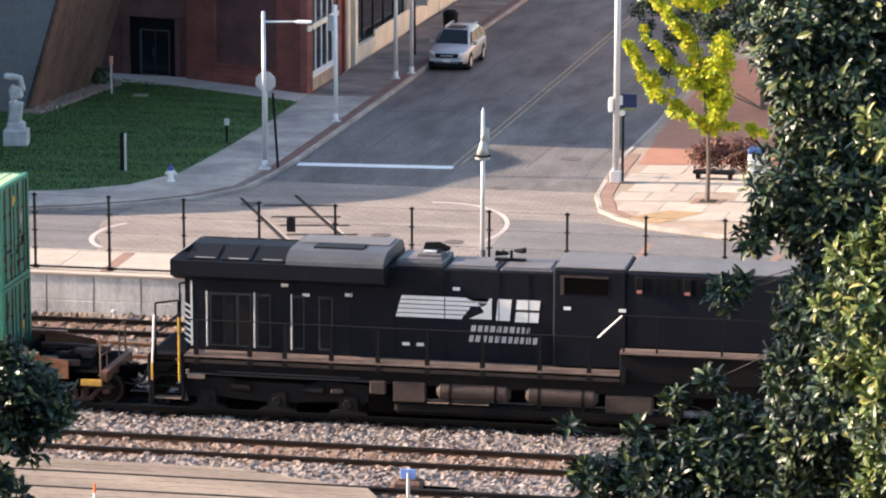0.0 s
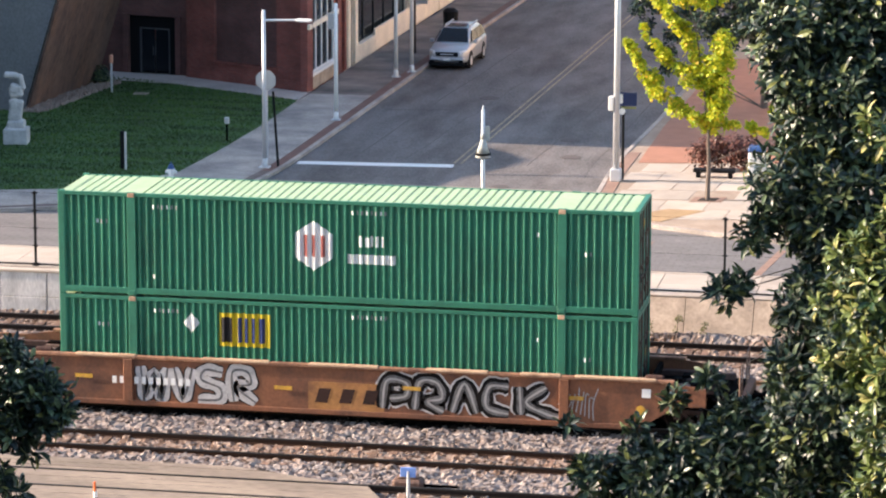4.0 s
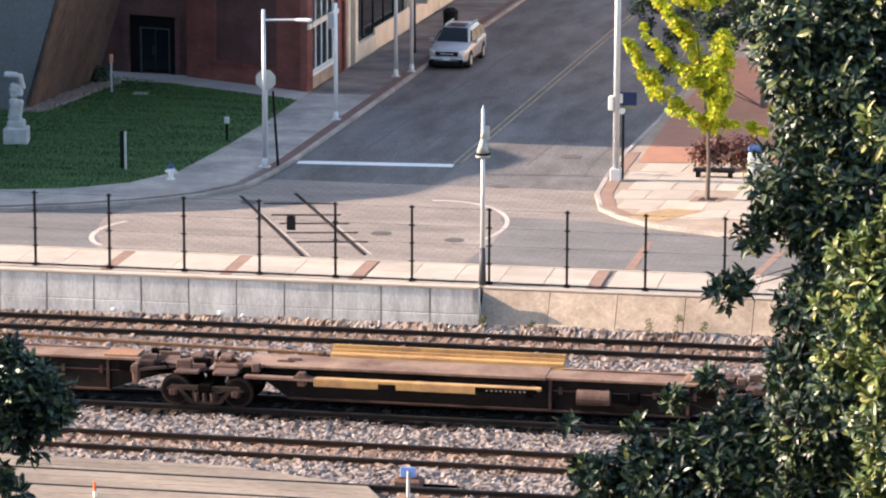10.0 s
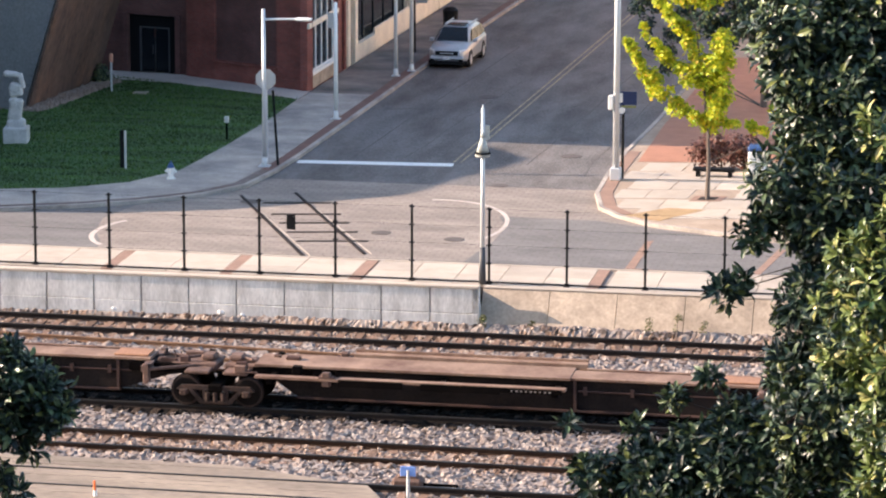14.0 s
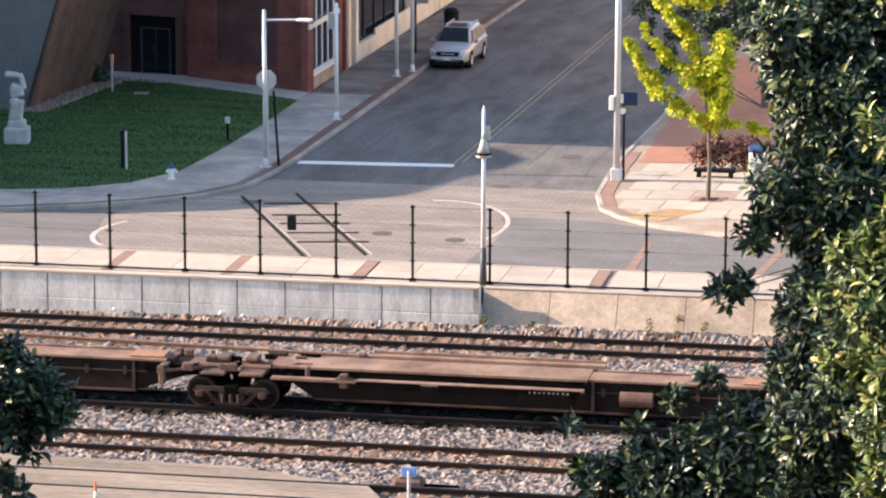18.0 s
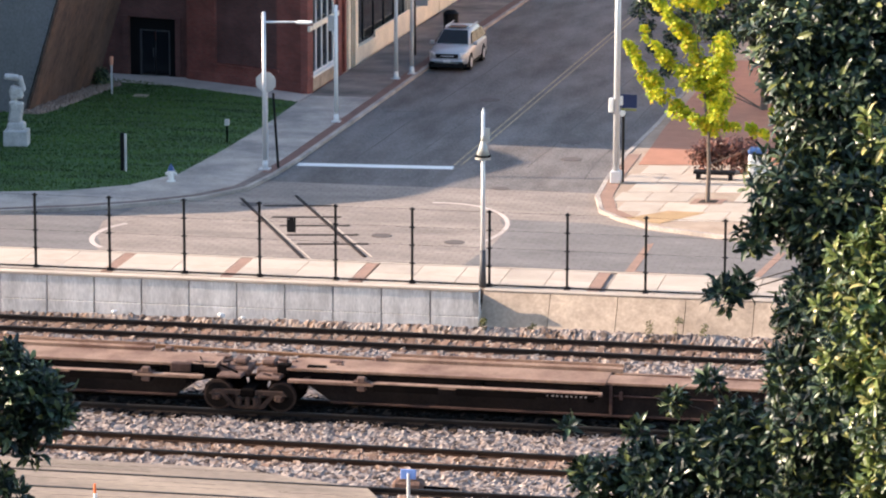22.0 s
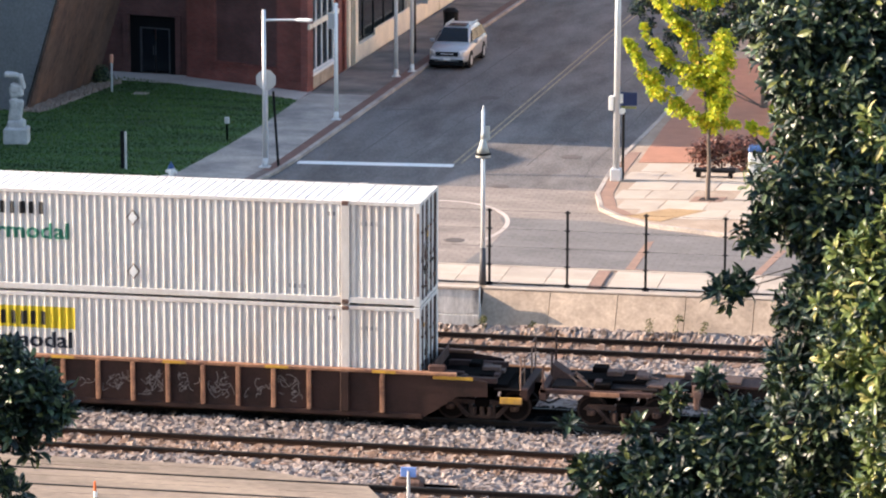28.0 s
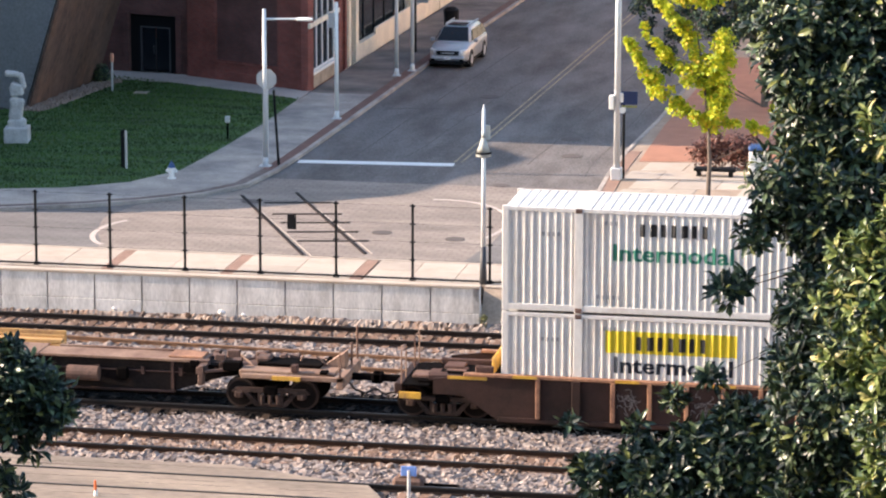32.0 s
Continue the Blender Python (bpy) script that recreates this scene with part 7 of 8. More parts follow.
part("brake_cylinder", bx(-2.5, -1.6, -0.75, -0.4, 0.45, 0.85, bevel=0.08), SHADEBLACK, u5)
spine_unit("rusty brown spine car unit with yellow side platforms", -165.1, -148.85, yellow=True, end_r=2.1, tank=True)


def make_locomotive():
    c = rail_thing("locomotive", "black diesel locomotive with white markings", "locomotive", 0.0, "train")
    hy = 0.80
    part("frame", bx(-9.3, 12.0, -1.35, 1.35, 1.22, 1.46, bevel=0.02), LOCOFRAME, c)
    for s in (-1, 1):
        part("walkway", bx(-9.1, 3.0, s * 1.17 - 0.33, s * 1.17 + 0.33, 1.62, 1.68, bevel=0.006), WALKTOP, c, "dusty brown walkway")
        part("walkway_skirt", bx(-9.1, 3.0, s * 1.44 - 0.012, s * 1.44 + 0.012, 1.45, 1.55), RESBROWN, c)
        part("walkway", bx(3.0, 9.0, s * 1.17 - 0.33, s * 1.17 + 0.33, 2.24, 2.30, bevel=0.006), WALKTOP, c)
        part("equipment_box", bx(3.0, 9.0, s * 1.15 - 0.28, s * 1.15 + 0.28, 1.46, 2.235, bevel=0.02), LOCOFRAME, c)
    # hood
    part("hood", bx(-9.25, 1.1, -hy, hy, 1.5, 4.24, bevel=0.04), LOCOBLACK, c)
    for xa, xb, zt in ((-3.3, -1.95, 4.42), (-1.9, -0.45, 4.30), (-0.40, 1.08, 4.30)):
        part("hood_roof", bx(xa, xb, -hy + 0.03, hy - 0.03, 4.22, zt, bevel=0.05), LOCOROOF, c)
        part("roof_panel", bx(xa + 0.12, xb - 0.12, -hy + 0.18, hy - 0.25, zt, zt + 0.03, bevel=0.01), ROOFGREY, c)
    part("hood_side_panel", bx(-3.3, -1.95, -hy - 0.012, -hy, 3.5, 4.22), LOCOBLACK, c)
    for x in (-4.55, -3.3, -1.92, -0.42, 0.4):
        part("panel_seam", bx(x - 0.012, x + 0.012, -hy - 0.014, -hy, 1.75, 4.2), BLACKMETAL, c)

    def shell(sections, material, name, label=""):
        bm = bmesh.new()
        rings = [[bm.verts.new((x, y, zz)) for y, zz in pr] for x, pr in sections]
        n = len(rings[0])
        for q, w in zip(rings, rings[1:]):
            for i in range(n):
                bm.faces.new((q[i], q[(i + 1) % n], w[(i + 1) % n], w[i]))
        bm.faces.new(rings[0][::-1])
        bm.faces.new(rings[-1])
        bmesh.ops.recalc_face_normals(bm, faces=bm.faces[:])
        return part(name, bm, material, c, label)
    body = [(-1.5, 3.90), (-1.5, 4.32), (1.5, 4.32), (1.5, 3.90), (0.8, 3.66), (-0.8, 3.66)]
    shell([(-9.46, body), (-3.48, body)], LOCOBLACK, "radiator_wing", "black overhanging radiator housing")
    low, top = [(-1.5, 4.324), (-1.5, 4.334), (1.5, 4.334), (1.5, 4.324)], [(-1.38, 4.324), (-0.4, 4.60), (0.4, 4.60), (1.38, 4.324)]
    shell([(-9.46, low), (-9.06, top), (-6.22, top)], LOCOBLACK, "radiator_roof", "dusty sloping radiator roof")
    for i in range(3):
        x = -9.02 + 0.95 * i
        ang = math.degrees(math.atan2(0.276, 0.98))
        for s in (-1, 1):
            o = part("radiator_core", bx(x, x + 0.84, -0.45, 0.43, 0.0, 0.02), BLACKMETAL, c, "dark radiator mesh")
            o.matrix_basis = pose(0, s * 0.9, 4.475, -s * ang, 0, 0)
            o = part("core_rail", bx(x + 0.22, x + 0.78, -0.44, -0.36, 0.0, 0.035) if s < 0 else bx(x + 0.22, x + 0.78, 0.36, 0.43, 0.0, 0.035), ROOFGREY, c)
            o.matrix_basis = pose(0, s * 0.9, 4.475, -s * ang, 0, 0)
    # Pale plate: dust, and sun on the slope put into its colour.
    o = part("radiator_end", bx(0.04, 0.46, -0.95, 0.95, 0.0, 0.012), ROOFGREY, c, "dusty sloping end plate, sunlit tone painted in")
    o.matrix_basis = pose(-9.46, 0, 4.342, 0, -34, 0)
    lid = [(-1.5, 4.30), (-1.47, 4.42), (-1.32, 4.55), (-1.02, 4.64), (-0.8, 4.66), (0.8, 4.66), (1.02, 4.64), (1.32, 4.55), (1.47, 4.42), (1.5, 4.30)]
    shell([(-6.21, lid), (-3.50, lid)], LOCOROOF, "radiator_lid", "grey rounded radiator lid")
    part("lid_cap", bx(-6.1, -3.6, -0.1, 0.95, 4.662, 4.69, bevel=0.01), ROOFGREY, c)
    part("radiator_fan", bx(-5.6, -4.2, -0.75, -0.1, 4.662, 4.70, bevel=0.02), BLACKMETAL, c)
    part("engine_hood", bx(1.1, 3.1, -1.05, 1.05, 1.7, 4.42, bevel=0.05), LOCOBLACK, c)
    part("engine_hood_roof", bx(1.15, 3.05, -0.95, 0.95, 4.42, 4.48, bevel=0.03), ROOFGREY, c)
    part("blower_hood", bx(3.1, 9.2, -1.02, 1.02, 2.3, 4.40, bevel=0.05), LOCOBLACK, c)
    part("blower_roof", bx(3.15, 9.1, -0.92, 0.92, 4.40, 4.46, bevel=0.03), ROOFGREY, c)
    part("cab", bx(9.2, 11.4, -1.45, 1.45, 2.3, 4.6, bevel=0.08), LOCOBLACK, c)
    for s in (-1, 1):
        part("intake_grille", bx(3.3, 5.6, s * 1.03 - 0.02, s * 1.03 + 0.02, 3.85, 4.3), BLACKMETAL, c)
        for i in range(9):
            part("grille_slat", bx(3.45 + 0.24 * i, 3.52 + 0.24 * i, s * 1.05 - 0.02, s * 1.05 + 0.02, 3.86, 4.29), LOCOFRAME, c)
        part("vent_panel", bx(1.4, 2.6, s * 1.055 - 0.01, s * 1.055 + 0.01, 3.75, 4.2), SHADEBLACK, c)
        part("vent_frame", bx(1.3, 1.4, s * 1.06 - 0.012, s * 1.06 + 0.012, 3.72, 4.24), RESBROWN, c, "tan vent frame")
        part("vent_frame", bx(1.4, 2.6, s * 1.06 - 0.012, s * 1.06 + 0.012, 4.2, 4.25), RESBROWN, c)
        for x in (3.35, 4.65):
            part("filter_box", bx(x, x + 0.22, s * 1.09 - 0.04, s * 1.09 + 0.04, 3.92, 4.28, bevel=0.01), LOCOFRAME, c)
            part("filter_tag", bx(x + 0.04, x + 0.18, s * 1.135 - 0.006, s * 1.135 + 0.006, 3.86, 3.94), REDTAG, c, "faded red tag")
        for x in (-8.33, -7.95, -7.55, -7.0, -6.05, -5.25):
            part("hood_door", bx(x - 0.16, x + 0.16, s * hy - 0.025, s * hy + 0.025, 1.85, 3.25, bevel=0.01), LOCOBLACK, c)
            part("door_frame", bx(x - 0.20, x + 0.20, s * hy - 0.014, s * hy + 0.014, 1.8, 3.32), DOORGREY, c, "dusty door surround")
            part("door_vent", bx(x - 0.11, x + 0.11, s * hy - 0.035, s * hy + 0.035, 1.95, 3.0), BLACKMETAL, c)
        for x in (-8.6, -7.25, -6.2):
            part("grab_rail", tube(bmesh.new(), (x, s * (hy + 0.05), 1.8), (x, s * (hy + 0.05), 3.35), 0.025, seg=6), GALV, c)
    # rails along the walkway
    for s in (-1, 1):
        xs = [-8.76, -7.24, -6.26, -4.95, -3.65, -2.28, -0.75, 0.82, 2.17]
        for x in xs:
            part("rail_post", bx(x - 0.03, x + 0.03, s * 1.45 - 0.03, s * 1.45 + 0.03, 1.45, 2.66), BLACKMETAL, c)
        for x in xs + [3.1]:
            part("post_base", bx(x - 0.065, x + 0.065, s * 1.47 - 0.025, s * 1.47 + 0.025, 1.42, 1.86), BLACKMETAL, c)
        part("handrail", tube(bmesh.new(), (-8.95, s * 1.45, 2.66), (2.4, s * 1.45, 2.66), 0.022, seg=6), BLACKMETAL, c)
        part("handrail", tube(bmesh.new(), (2.4, s * 1.45, 2.66), (3.05, s * 1.45, 3.3), 0.03, seg=6), WHITEPAINT if s < 0 else BLACKMETAL, c, "white sloping handrail")
        part("handrail", tube(bmesh.new(), (3.05, s * 1.45, 3.3), (9.0, s * 1.45, 3.3), 0.022, seg=6), BLACKMETAL, c)
        for x in (3.1, 4.0, 5.75, 7.4):
            part("rail_post", bx(x - 0.03, x + 0.03, s * 1.45 - 0.03, s * 1.45 + 0.03, 2.28, 3.3), BLACKMETAL, c)
    # end platform, steps and handrails
    part("end_platform", bx(-10.1, -8.9, -1.35, 1.35, 1.52, 1.6), LOCOFRAME, c)
    part("end_plate", bx(-10.2, -10.1, -1.3, 1.3, 0.7, 1.6, bevel=0.02), LOCOBLACK, c)
    part("plow", bx(-10.15, -10.0, -1.4, 1.4, 0.2, 0.7, bevel=0.02), LOCOFRAME, c)
    for s in (-1, 1):
        st = new("step_well")
        st.parent = c
        part("stringer", bx(-10.05, -9.97, s * 1.38 - 0.1, s * 1.38 + 0.1, 0.35, 2.0), LOCOFRAME, st)
        part("stringer", bx(-9.2, -9.12, s * 1.38 - 0.1, s * 1.38 + 0.1, 0.35, 1.7), LOCOFRAME, st)
        for i in range(4):
            part("tread", bx(-9.98, -9.2, s * 1.30 - 0.14, s * 1.30 + 0.14, 0.38 + 0.33 * i, 0.42 + 0.33 * i), WALKDUST if i == 0 else LOCOFRAME, st)
        bm = bmesh.new()
        tube(bm, (-10.02, s * 1.46, 1.3), (-9.95, s * 1.46, 2.75), 0.035, seg=6)
        part("grab_rail", bm, WHITEPAINT, st, "white and yellow step handrail")
        part("grab_rail", tube(bmesh.new(), (-10.02, s * 1.46, 0.9), (-10.02, s * 1.46, 1.4), 0.04, seg=6), YELLOWPAINT, st)
        bm = bmesh.new()
        tube(bm, (-9.25, s * 1.46, 0.9), (-9.25, s * 1.46, 2.7), 0.035, seg=6)
        part("grab_rail", bm, YELLOWPAINT, st)
        bm = bmesh.new()
        for p, q in (((-9.95, s * 1.3, 1.6), (-9.95, s * 1.3, 3.05)), ((-9.3, s * 1.3, 1.6), (-9.3, s * 1.3, 3.15)), ((-9.95, s * 1.3, 3.05), (-9.3, s * 1.3, 3.15)), ((-9.95, s * 1.3, 2.2), (-9.95, s * 0.3, 2.2))):
            tube(bm, p, q, 0.03, seg=6)
        part("platform_rail", bm, BLACKMETAL, st)
    bar(c, "white_edge", -9.08, -9.02, 1.78, 3.62, -hy - 0.01, WHITEPAINT, "white corner strip")
    for i in range(7):
        bm = bmesh.new()
        z = 1.82 + 0.17 * i
        prism(bm, [(-9.25, z + 0.1), (-9.25, z + 0.17), (-9.08, z + 0.07), (-9.08, z)], -hy - 0.012, -hy + 0.002, "xz")
        part("chevron", bm, WHITEPAINT, c, "white slanted stripe")
    # roof details
    bm = bmesh.new()
    box(bm, -2.8, -2.1, -0.3, 0.35, 4.42, 4.55, bevel=0.04)
    part("exhaust_stack", bm, ROOFGREY, c, "dusty exhaust stack")
    part("stack_rim", bx(-2.62, -2.25, -0.26, -0.12, 4.55, 4.61, bevel=0.02), GALV, c, "pale stack rim")
    bm = bmesh.new()
    prism(bm, [(-2.72, 4.52), (-2.0, 4.52), (-1.95, 4.62), (-2.25, 4.76), (-2.66, 4.74)], 0.2, 0.32, "xz")
    part("stack_deflector", bm, BLACKMETAL, c, "black stack deflector plate")
    part("stack_mouth", bx(-2.45, -2.15, -0.22, 0.2, 4.55, 4.60, bevel=0.02), BLACKMETAL, c)
    bm = bmesh.new()
    box(bm, -0.7, 0.15, 0.1, 0.3, 4.33, 4.40)
    tube(bm, (-0.25, 0.2, 4.36), (-0.25, 0.2, 4.62), 0.04, seg=6)
    for k, d in ((-0.35, -0.32), (-0.2, 0.34), (-0.3, -0.2), (-0.15, 0.22)):
        tube(bm, (k, 0.2 + d * 0.3, 4.56 + d * 0.1), (k + d, 0.2 + d * 0.3, 4.58 + d * 0.1), 0.03, 0.085, 8)
    part("horn", bm, BLACKMETAL, c)
    # tank and reservoirs
    part("fuel_tank", bx(-3.25, 4.6, -1.35, 1.35, 0.22, 0.62, bevel=0.12), LOCOFRAME, c)
    part("battery_box", bx(-3.25, -2.35, -1.4, -0.9, 0.6, 1.16, bevel=0.03), RESBROWN, c, "dusty brown equipment box")
    part("tank_shelf", bx(-2.3, -0.6, -1.38, -1.0, 0.6, 0.63), WALKDUST, c)
    for a, b in ((-2.05, 0.0), (0.4, 2.4)):
        bm = bmesh.new()
        tube(bm, (a + 0.12, -1.22, 0.94), (b - 0.12, -1.22, 0.94), 0.25, 0.25, 24), tube(bm, (a, -1.22, 0.94), (a + 0.12, -1.22, 0.94), 0.14, 0.25, 24), tube(bm, (b - 0.12, -1.22, 0.94), (b, -1.22, 0.94), 0.25, 0.14, 24)
        part("air_reservoir", bm, RESBROWN, c, "dusty brown air reservoir cylinder")
        for k in (a + 0.4, b - 0.4):
            part("reservoir_strap", tube(bmesh.new(), (k - 0.035, -1.22, 0.94), (k + 0.035, -1.22, 0.94), 0.262, 0.262, 24), LOCOFRAME, c, "dark strap")
            part("reservoir_foot", bx(k - 0.04, k + 0.04, -1.4, -1.0, 0.6, 0.72), LOCOFRAME, c)
    part("filter_box", bx(2.6, 3.9, -1.38, -0.9, 0.55, 1.05, bevel=0.05), RESBROWN, c)
    # Added dark block that closes the see-through gap beside the fuel tank.
    part("gear_case", bx(-4.0, -3.2, -1.2, 1.2, 0.2, 0.75, bevel=0.05), SHADEBLACK, c)
    part("underframe", bx(-9.0, 11.5, -1.05, 1.05, 0.66, 1.24), SHADEBLACK, c)
    for s in (-1, 1):
        part("sill_beam", bx(-9.0, 11.5, s * 1.30 - 0.04, s * 1.30 + 0.04, 1.08, 1.45), LOCOFRAME, c)
    # bogies
    for cx in (-6.62, 8.9):
        t = new("bogie")
        t.parent = c
        t.location.x = cx
        for s in (-1, 1):
            bm = bmesh.new()
            prism(bm, [(-2.75, 0.55), (-2.62, 0.98), (-1.3, 1.02), (-1.0, 0.90), (-0.6, 0.92), (0.6, 0.92), (1.0, 0.90), (1.3, 1.02), (2.62, 0.98), (2.75, 0.55), (2.5, 0.42), (1.5, 0.46), (0.5, 0.38), (-0.5, 0.38), (-1.5, 0.46), (-2.5, 0.42)], s * 1.12 - 0.08, s * 1.12 + 0.08, "xz")
            part("side_frame", bm, LOCOGRIME, t)
            for k in (-1.9, 0.1, 2.1):
                bm = bmesh.new()
                prism(bm, [(k - 0.55, 0.14), (k + 0.55, 0.14), (k + 0.5, 0.20), (k + 0.27, 0.26), (k + 0.23, 0.66), (k - 0.23, 0.66), (k - 0.27, 0.26), (k - 0.5, 0.20)], s * 1.22 - 0.08, s * 1.22 + 0.08, "xz")
                tube(bm, (k, s * 1.28, 0.42), (k, s * 1.33, 0.42), 0.15, 0.12, 12)
                part("axle_box", bm, LOCOGRIME, t)
                part("axle_cap", tube(bmesh.new(), (k, s * 1.325, 0.42), (k, s * 1.335, 0.42), 0.09, seg=10), BLACKMETAL, t)
            for k in (-0.95, 1.1):
                part("brake_cylinder", tube(bmesh.new(), (k - 0.25, s * 1.26, 0.78), (k + 0.3, s * 1.26, 0.76), 0.11, seg=10), LOCOGRIME, t)
            part("sand_pipe", tube(bmesh.new(), (-2.65, s * 1.2, 0.95), (-2.5, s * 1.2, 0.3), 0.05, seg=6), ROOFGREY, t, "dusty sand pipe")
            part("frame_bolt", tube(bmesh.new(), (-0.95, s * 1.19, 0.62), (-0.95, s * 1.21, 0.62), 0.05, seg=8), BLACKMETAL, t)
        part("traction_motors", bx(-2.7, 2.7, -0.6, 0.6, 0.2, 0.7, bevel=0.05), SHADEBLACK, t)
        for k in (-1.9, 0.1, 2.1):
            if "big" not in TRUCK_PARTS:
                TRUCK_PARTS["big"] = bm_mesh("wheelset", wheelset_bm(0.525), WHEELSTEEL)
                TRUCK_PARTS["big"].materials.append(WHEELSTEEL)
            o = new("wheelset", TRUCK_PARTS["big"])
            o.parent = t
            WHEELS.append((o, k, 0.525, 0.525))
    coupler(c, -10.2, -1)
    for s in (-1, 1):
        bm = bmesh.new()
        for xa, xb, z in ((-9.0, -3.4, 1.12), (-8.2, -4.2, 1.20), (-3.2, 4.4, 0.70)):
            tube(bm, (xa, s * 1.36, z), (xb, s * 1.36, z), 0.022, seg=6)
        part("sand_hose_run", bm, DOORGREY, c, "pipes along the underframe")
        part("sand_box", bx(-9.05, -8.55, s * 1.36 - 0.05, s * 1.36 + 0.05, 0.98, 1.12, bevel=0.02), WALKDUST, c, "dusty tan sand box")
        part("lube_box", bx(-3.9, -3.45, s * 1.36 - 0.06, s * 1.36 + 0.06, 0.78, 1.16, bevel=0.03), RESBROWN, c)
        part("brake_head", bx(-5.0, -4.65, s * 1.30 - 0.05, s * 1.30 + 0.05, 0.72, 0.86, bevel=0.03), RESBROWN, c)
    for k in (-0.7, -0.45, 0.45, 0.7):
        bm = bmesh.new()
        pts = [(-10.2, k, 1.2), (-10.42, k, 0.95), (-10.55, k * 0.9, 0.62), (-10.75, k * 0.85, 0.7)]
        for p, q in zip(pts, pts[1:]):
            tube(bm, p, q, 0.028, seg=6)
        part("air_hose", bm, RUBBER, c)
    # white markings as plain shapes
    y = -hy - 0.004
    for i in range(5):
        z = 2.86 + 0.125 * i
        s = 0.07 * i
        bar(c, "flag_stripe", -3.3 + s * 0.5, -1.45 + s * 1.35 + (0.35 if i > 2 else 0), z, z + 0.10, y, WHITEPAINT, "white flag stripe", slant=0.05)
    bm = bmesh.new()
    prism(bm, [(-1.25, 2.88), (-0.62, 2.88), (-0.62, 3.46), (-1.35, 3.46), (-1.0, 3.32), (-0.82, 3.08)], y - 0.006, y + 0.002, "xz")
    part("white_emblem", bm, WHITEPAINT, c, "white curved emblem shape")
    bar(c, "white_emblem", -0.5, -0.12, 2.86, 3.46, y, WHITEPAINT, "white slanted emblem block", slant=0.05)
    bar(c, "white_emblem", 0.02, 0.66, 2.84, 3.12, y, WHITEPAINT, slant=0.03)
    bar(c, "white_emblem", 0.05, 0.69, 3.19, 3.46, y, WHITEPAINT, slant=0.03)
    for z, a, b in ((2.52, -1.2, 0.35), (2.24, -1.25, 0.55)):
        x = a
        while x < b:
            w = (0.10, 0.13, 0.08, 0.12, 0.11)[int(x * 37) % 5]
            bar(c, "letter_bar", x, x + w, z, z + 0.18, y, SPRAYSILVER, slant=0.03)
            x += w + 0.06
    for x, z in ((-6.5, 3.55), (-4.7, 3.35), (-2.2, 3.95), (-1.7, 3.65), (1.4, 3.3), (2.9, 3.3), (-3.1, 2.05), (-2.7, 2.05), (-5.9, 3.3)):
        bar(c, "stencil_mark", x, x + 0.2, z, z + 0.09, y if x < 1.1 else -1.06, WHITEPAINT)
    return c


make_locomotive()

# ---- markings on containers and cars ----
YC = -CW / 2 - 0.004
for ob in (gb,):
    bm = bmesh.new()
    hexa = [(-0.86 + 0.60 * math.sin(radians(60 * i)), 1.60 + 0.69 * math.cos(radians(60 * i))) for i in range(6)]
    prism(bm, hexa, YC - 0.008, YC, "xz")
    part("emblem", bm, WHITEPAINT, ob, "white hexagon with red bars")
    for x in (-1.14, -0.92, -0.66):
        bar(ob, "emblem_bar", x, x + 0.11, 1.30, 1.90, YC - 0.009, REDGRAPH)
    for z, a, b in ((1.62, 0.42, 1.15), (1.14, 0.08, 1.42)):
        x = a
        while x < b:
            k = int(x * 100) % 3
            bar(ob, "letter_bar", x, x + 0.07 + 0.03 * k, z, z + (0.30, 0.22, 0.26)[k], YC, WHITEPAINT)
            x += 0.15
bar(ga, "yellow_panel", -3.54, -2.09, 1.58, 2.52, YC, BRIGHTYEL, "yellow panel with dark and blue strokes")
for x0, x1, mm in ((-3.48, -3.16, BLACKLET), (-3.0, -2.9, BLUELET), (-2.82, -2.72, BLUELET), (-2.62, -2.52, BLUELET), (-2.42, -2.25, BLUELET)):
    bar(ga, "panel_stroke", x0, x1, 1.70, 2.40, YC - 0.008, mm)
bm = bmesh.new()
prism(bm, [(-4.55, 2.2), (-4.32, 2.48), (-4.09, 2.2), (-4.32, 1.92)], YC - 0.008, YC, "xz")
part("placard", bm, WHITEPAINT, ga, "white diamond placard")
for ob in (ga, gb):
    for x, z, n in ((-5.4, 2.45, 6), (-7.0, 2.0, 3), (0.2, 2.5, 8), (6.6, 1.6, 2), (-5.4, 0.5, 1), (5.3, 2.1, 1)):
        for i in range(n):
            bar(ob, "code_bar", x + 0.13 * i, x + 0.13 * i + 0.06, z, z + 0.11, YC, SPRAYGREY if i % 3 else WHITEPAINT)

text_part("lettering", "Intermodal", 0.62, TEALGREEN, wb, pose(-3.44, YC, 1.48) @ FRONT, "faded green word Intermodal", width=3.25, height=0.46, bold=0.014)
text_part("lettering", "Intermodal", 0.62, NAVY, wa, pose(-3.40, YC, 1.30) @ FRONT, "navy word Intermodal", width=3.22, height=0.46, bold=0.014)
bar(wa, "yellow_band", -5.25, -1.68, 1.86, 2.47, YC, BRIGHTYEL, "bright yellow band")


def letter_shapes(ob, x0, x1, z, h, y, material, n):
    """Plain upright shapes where a brand name stands."""
    w = (x1 - x0) / n
    for i in range(n):
        a = x0 + w * i
        bar(ob, "brand_shape", a + w * 0.22, a + w * (0.70, 0.84, 0.66)[i % 3], z, z + h, y, material)


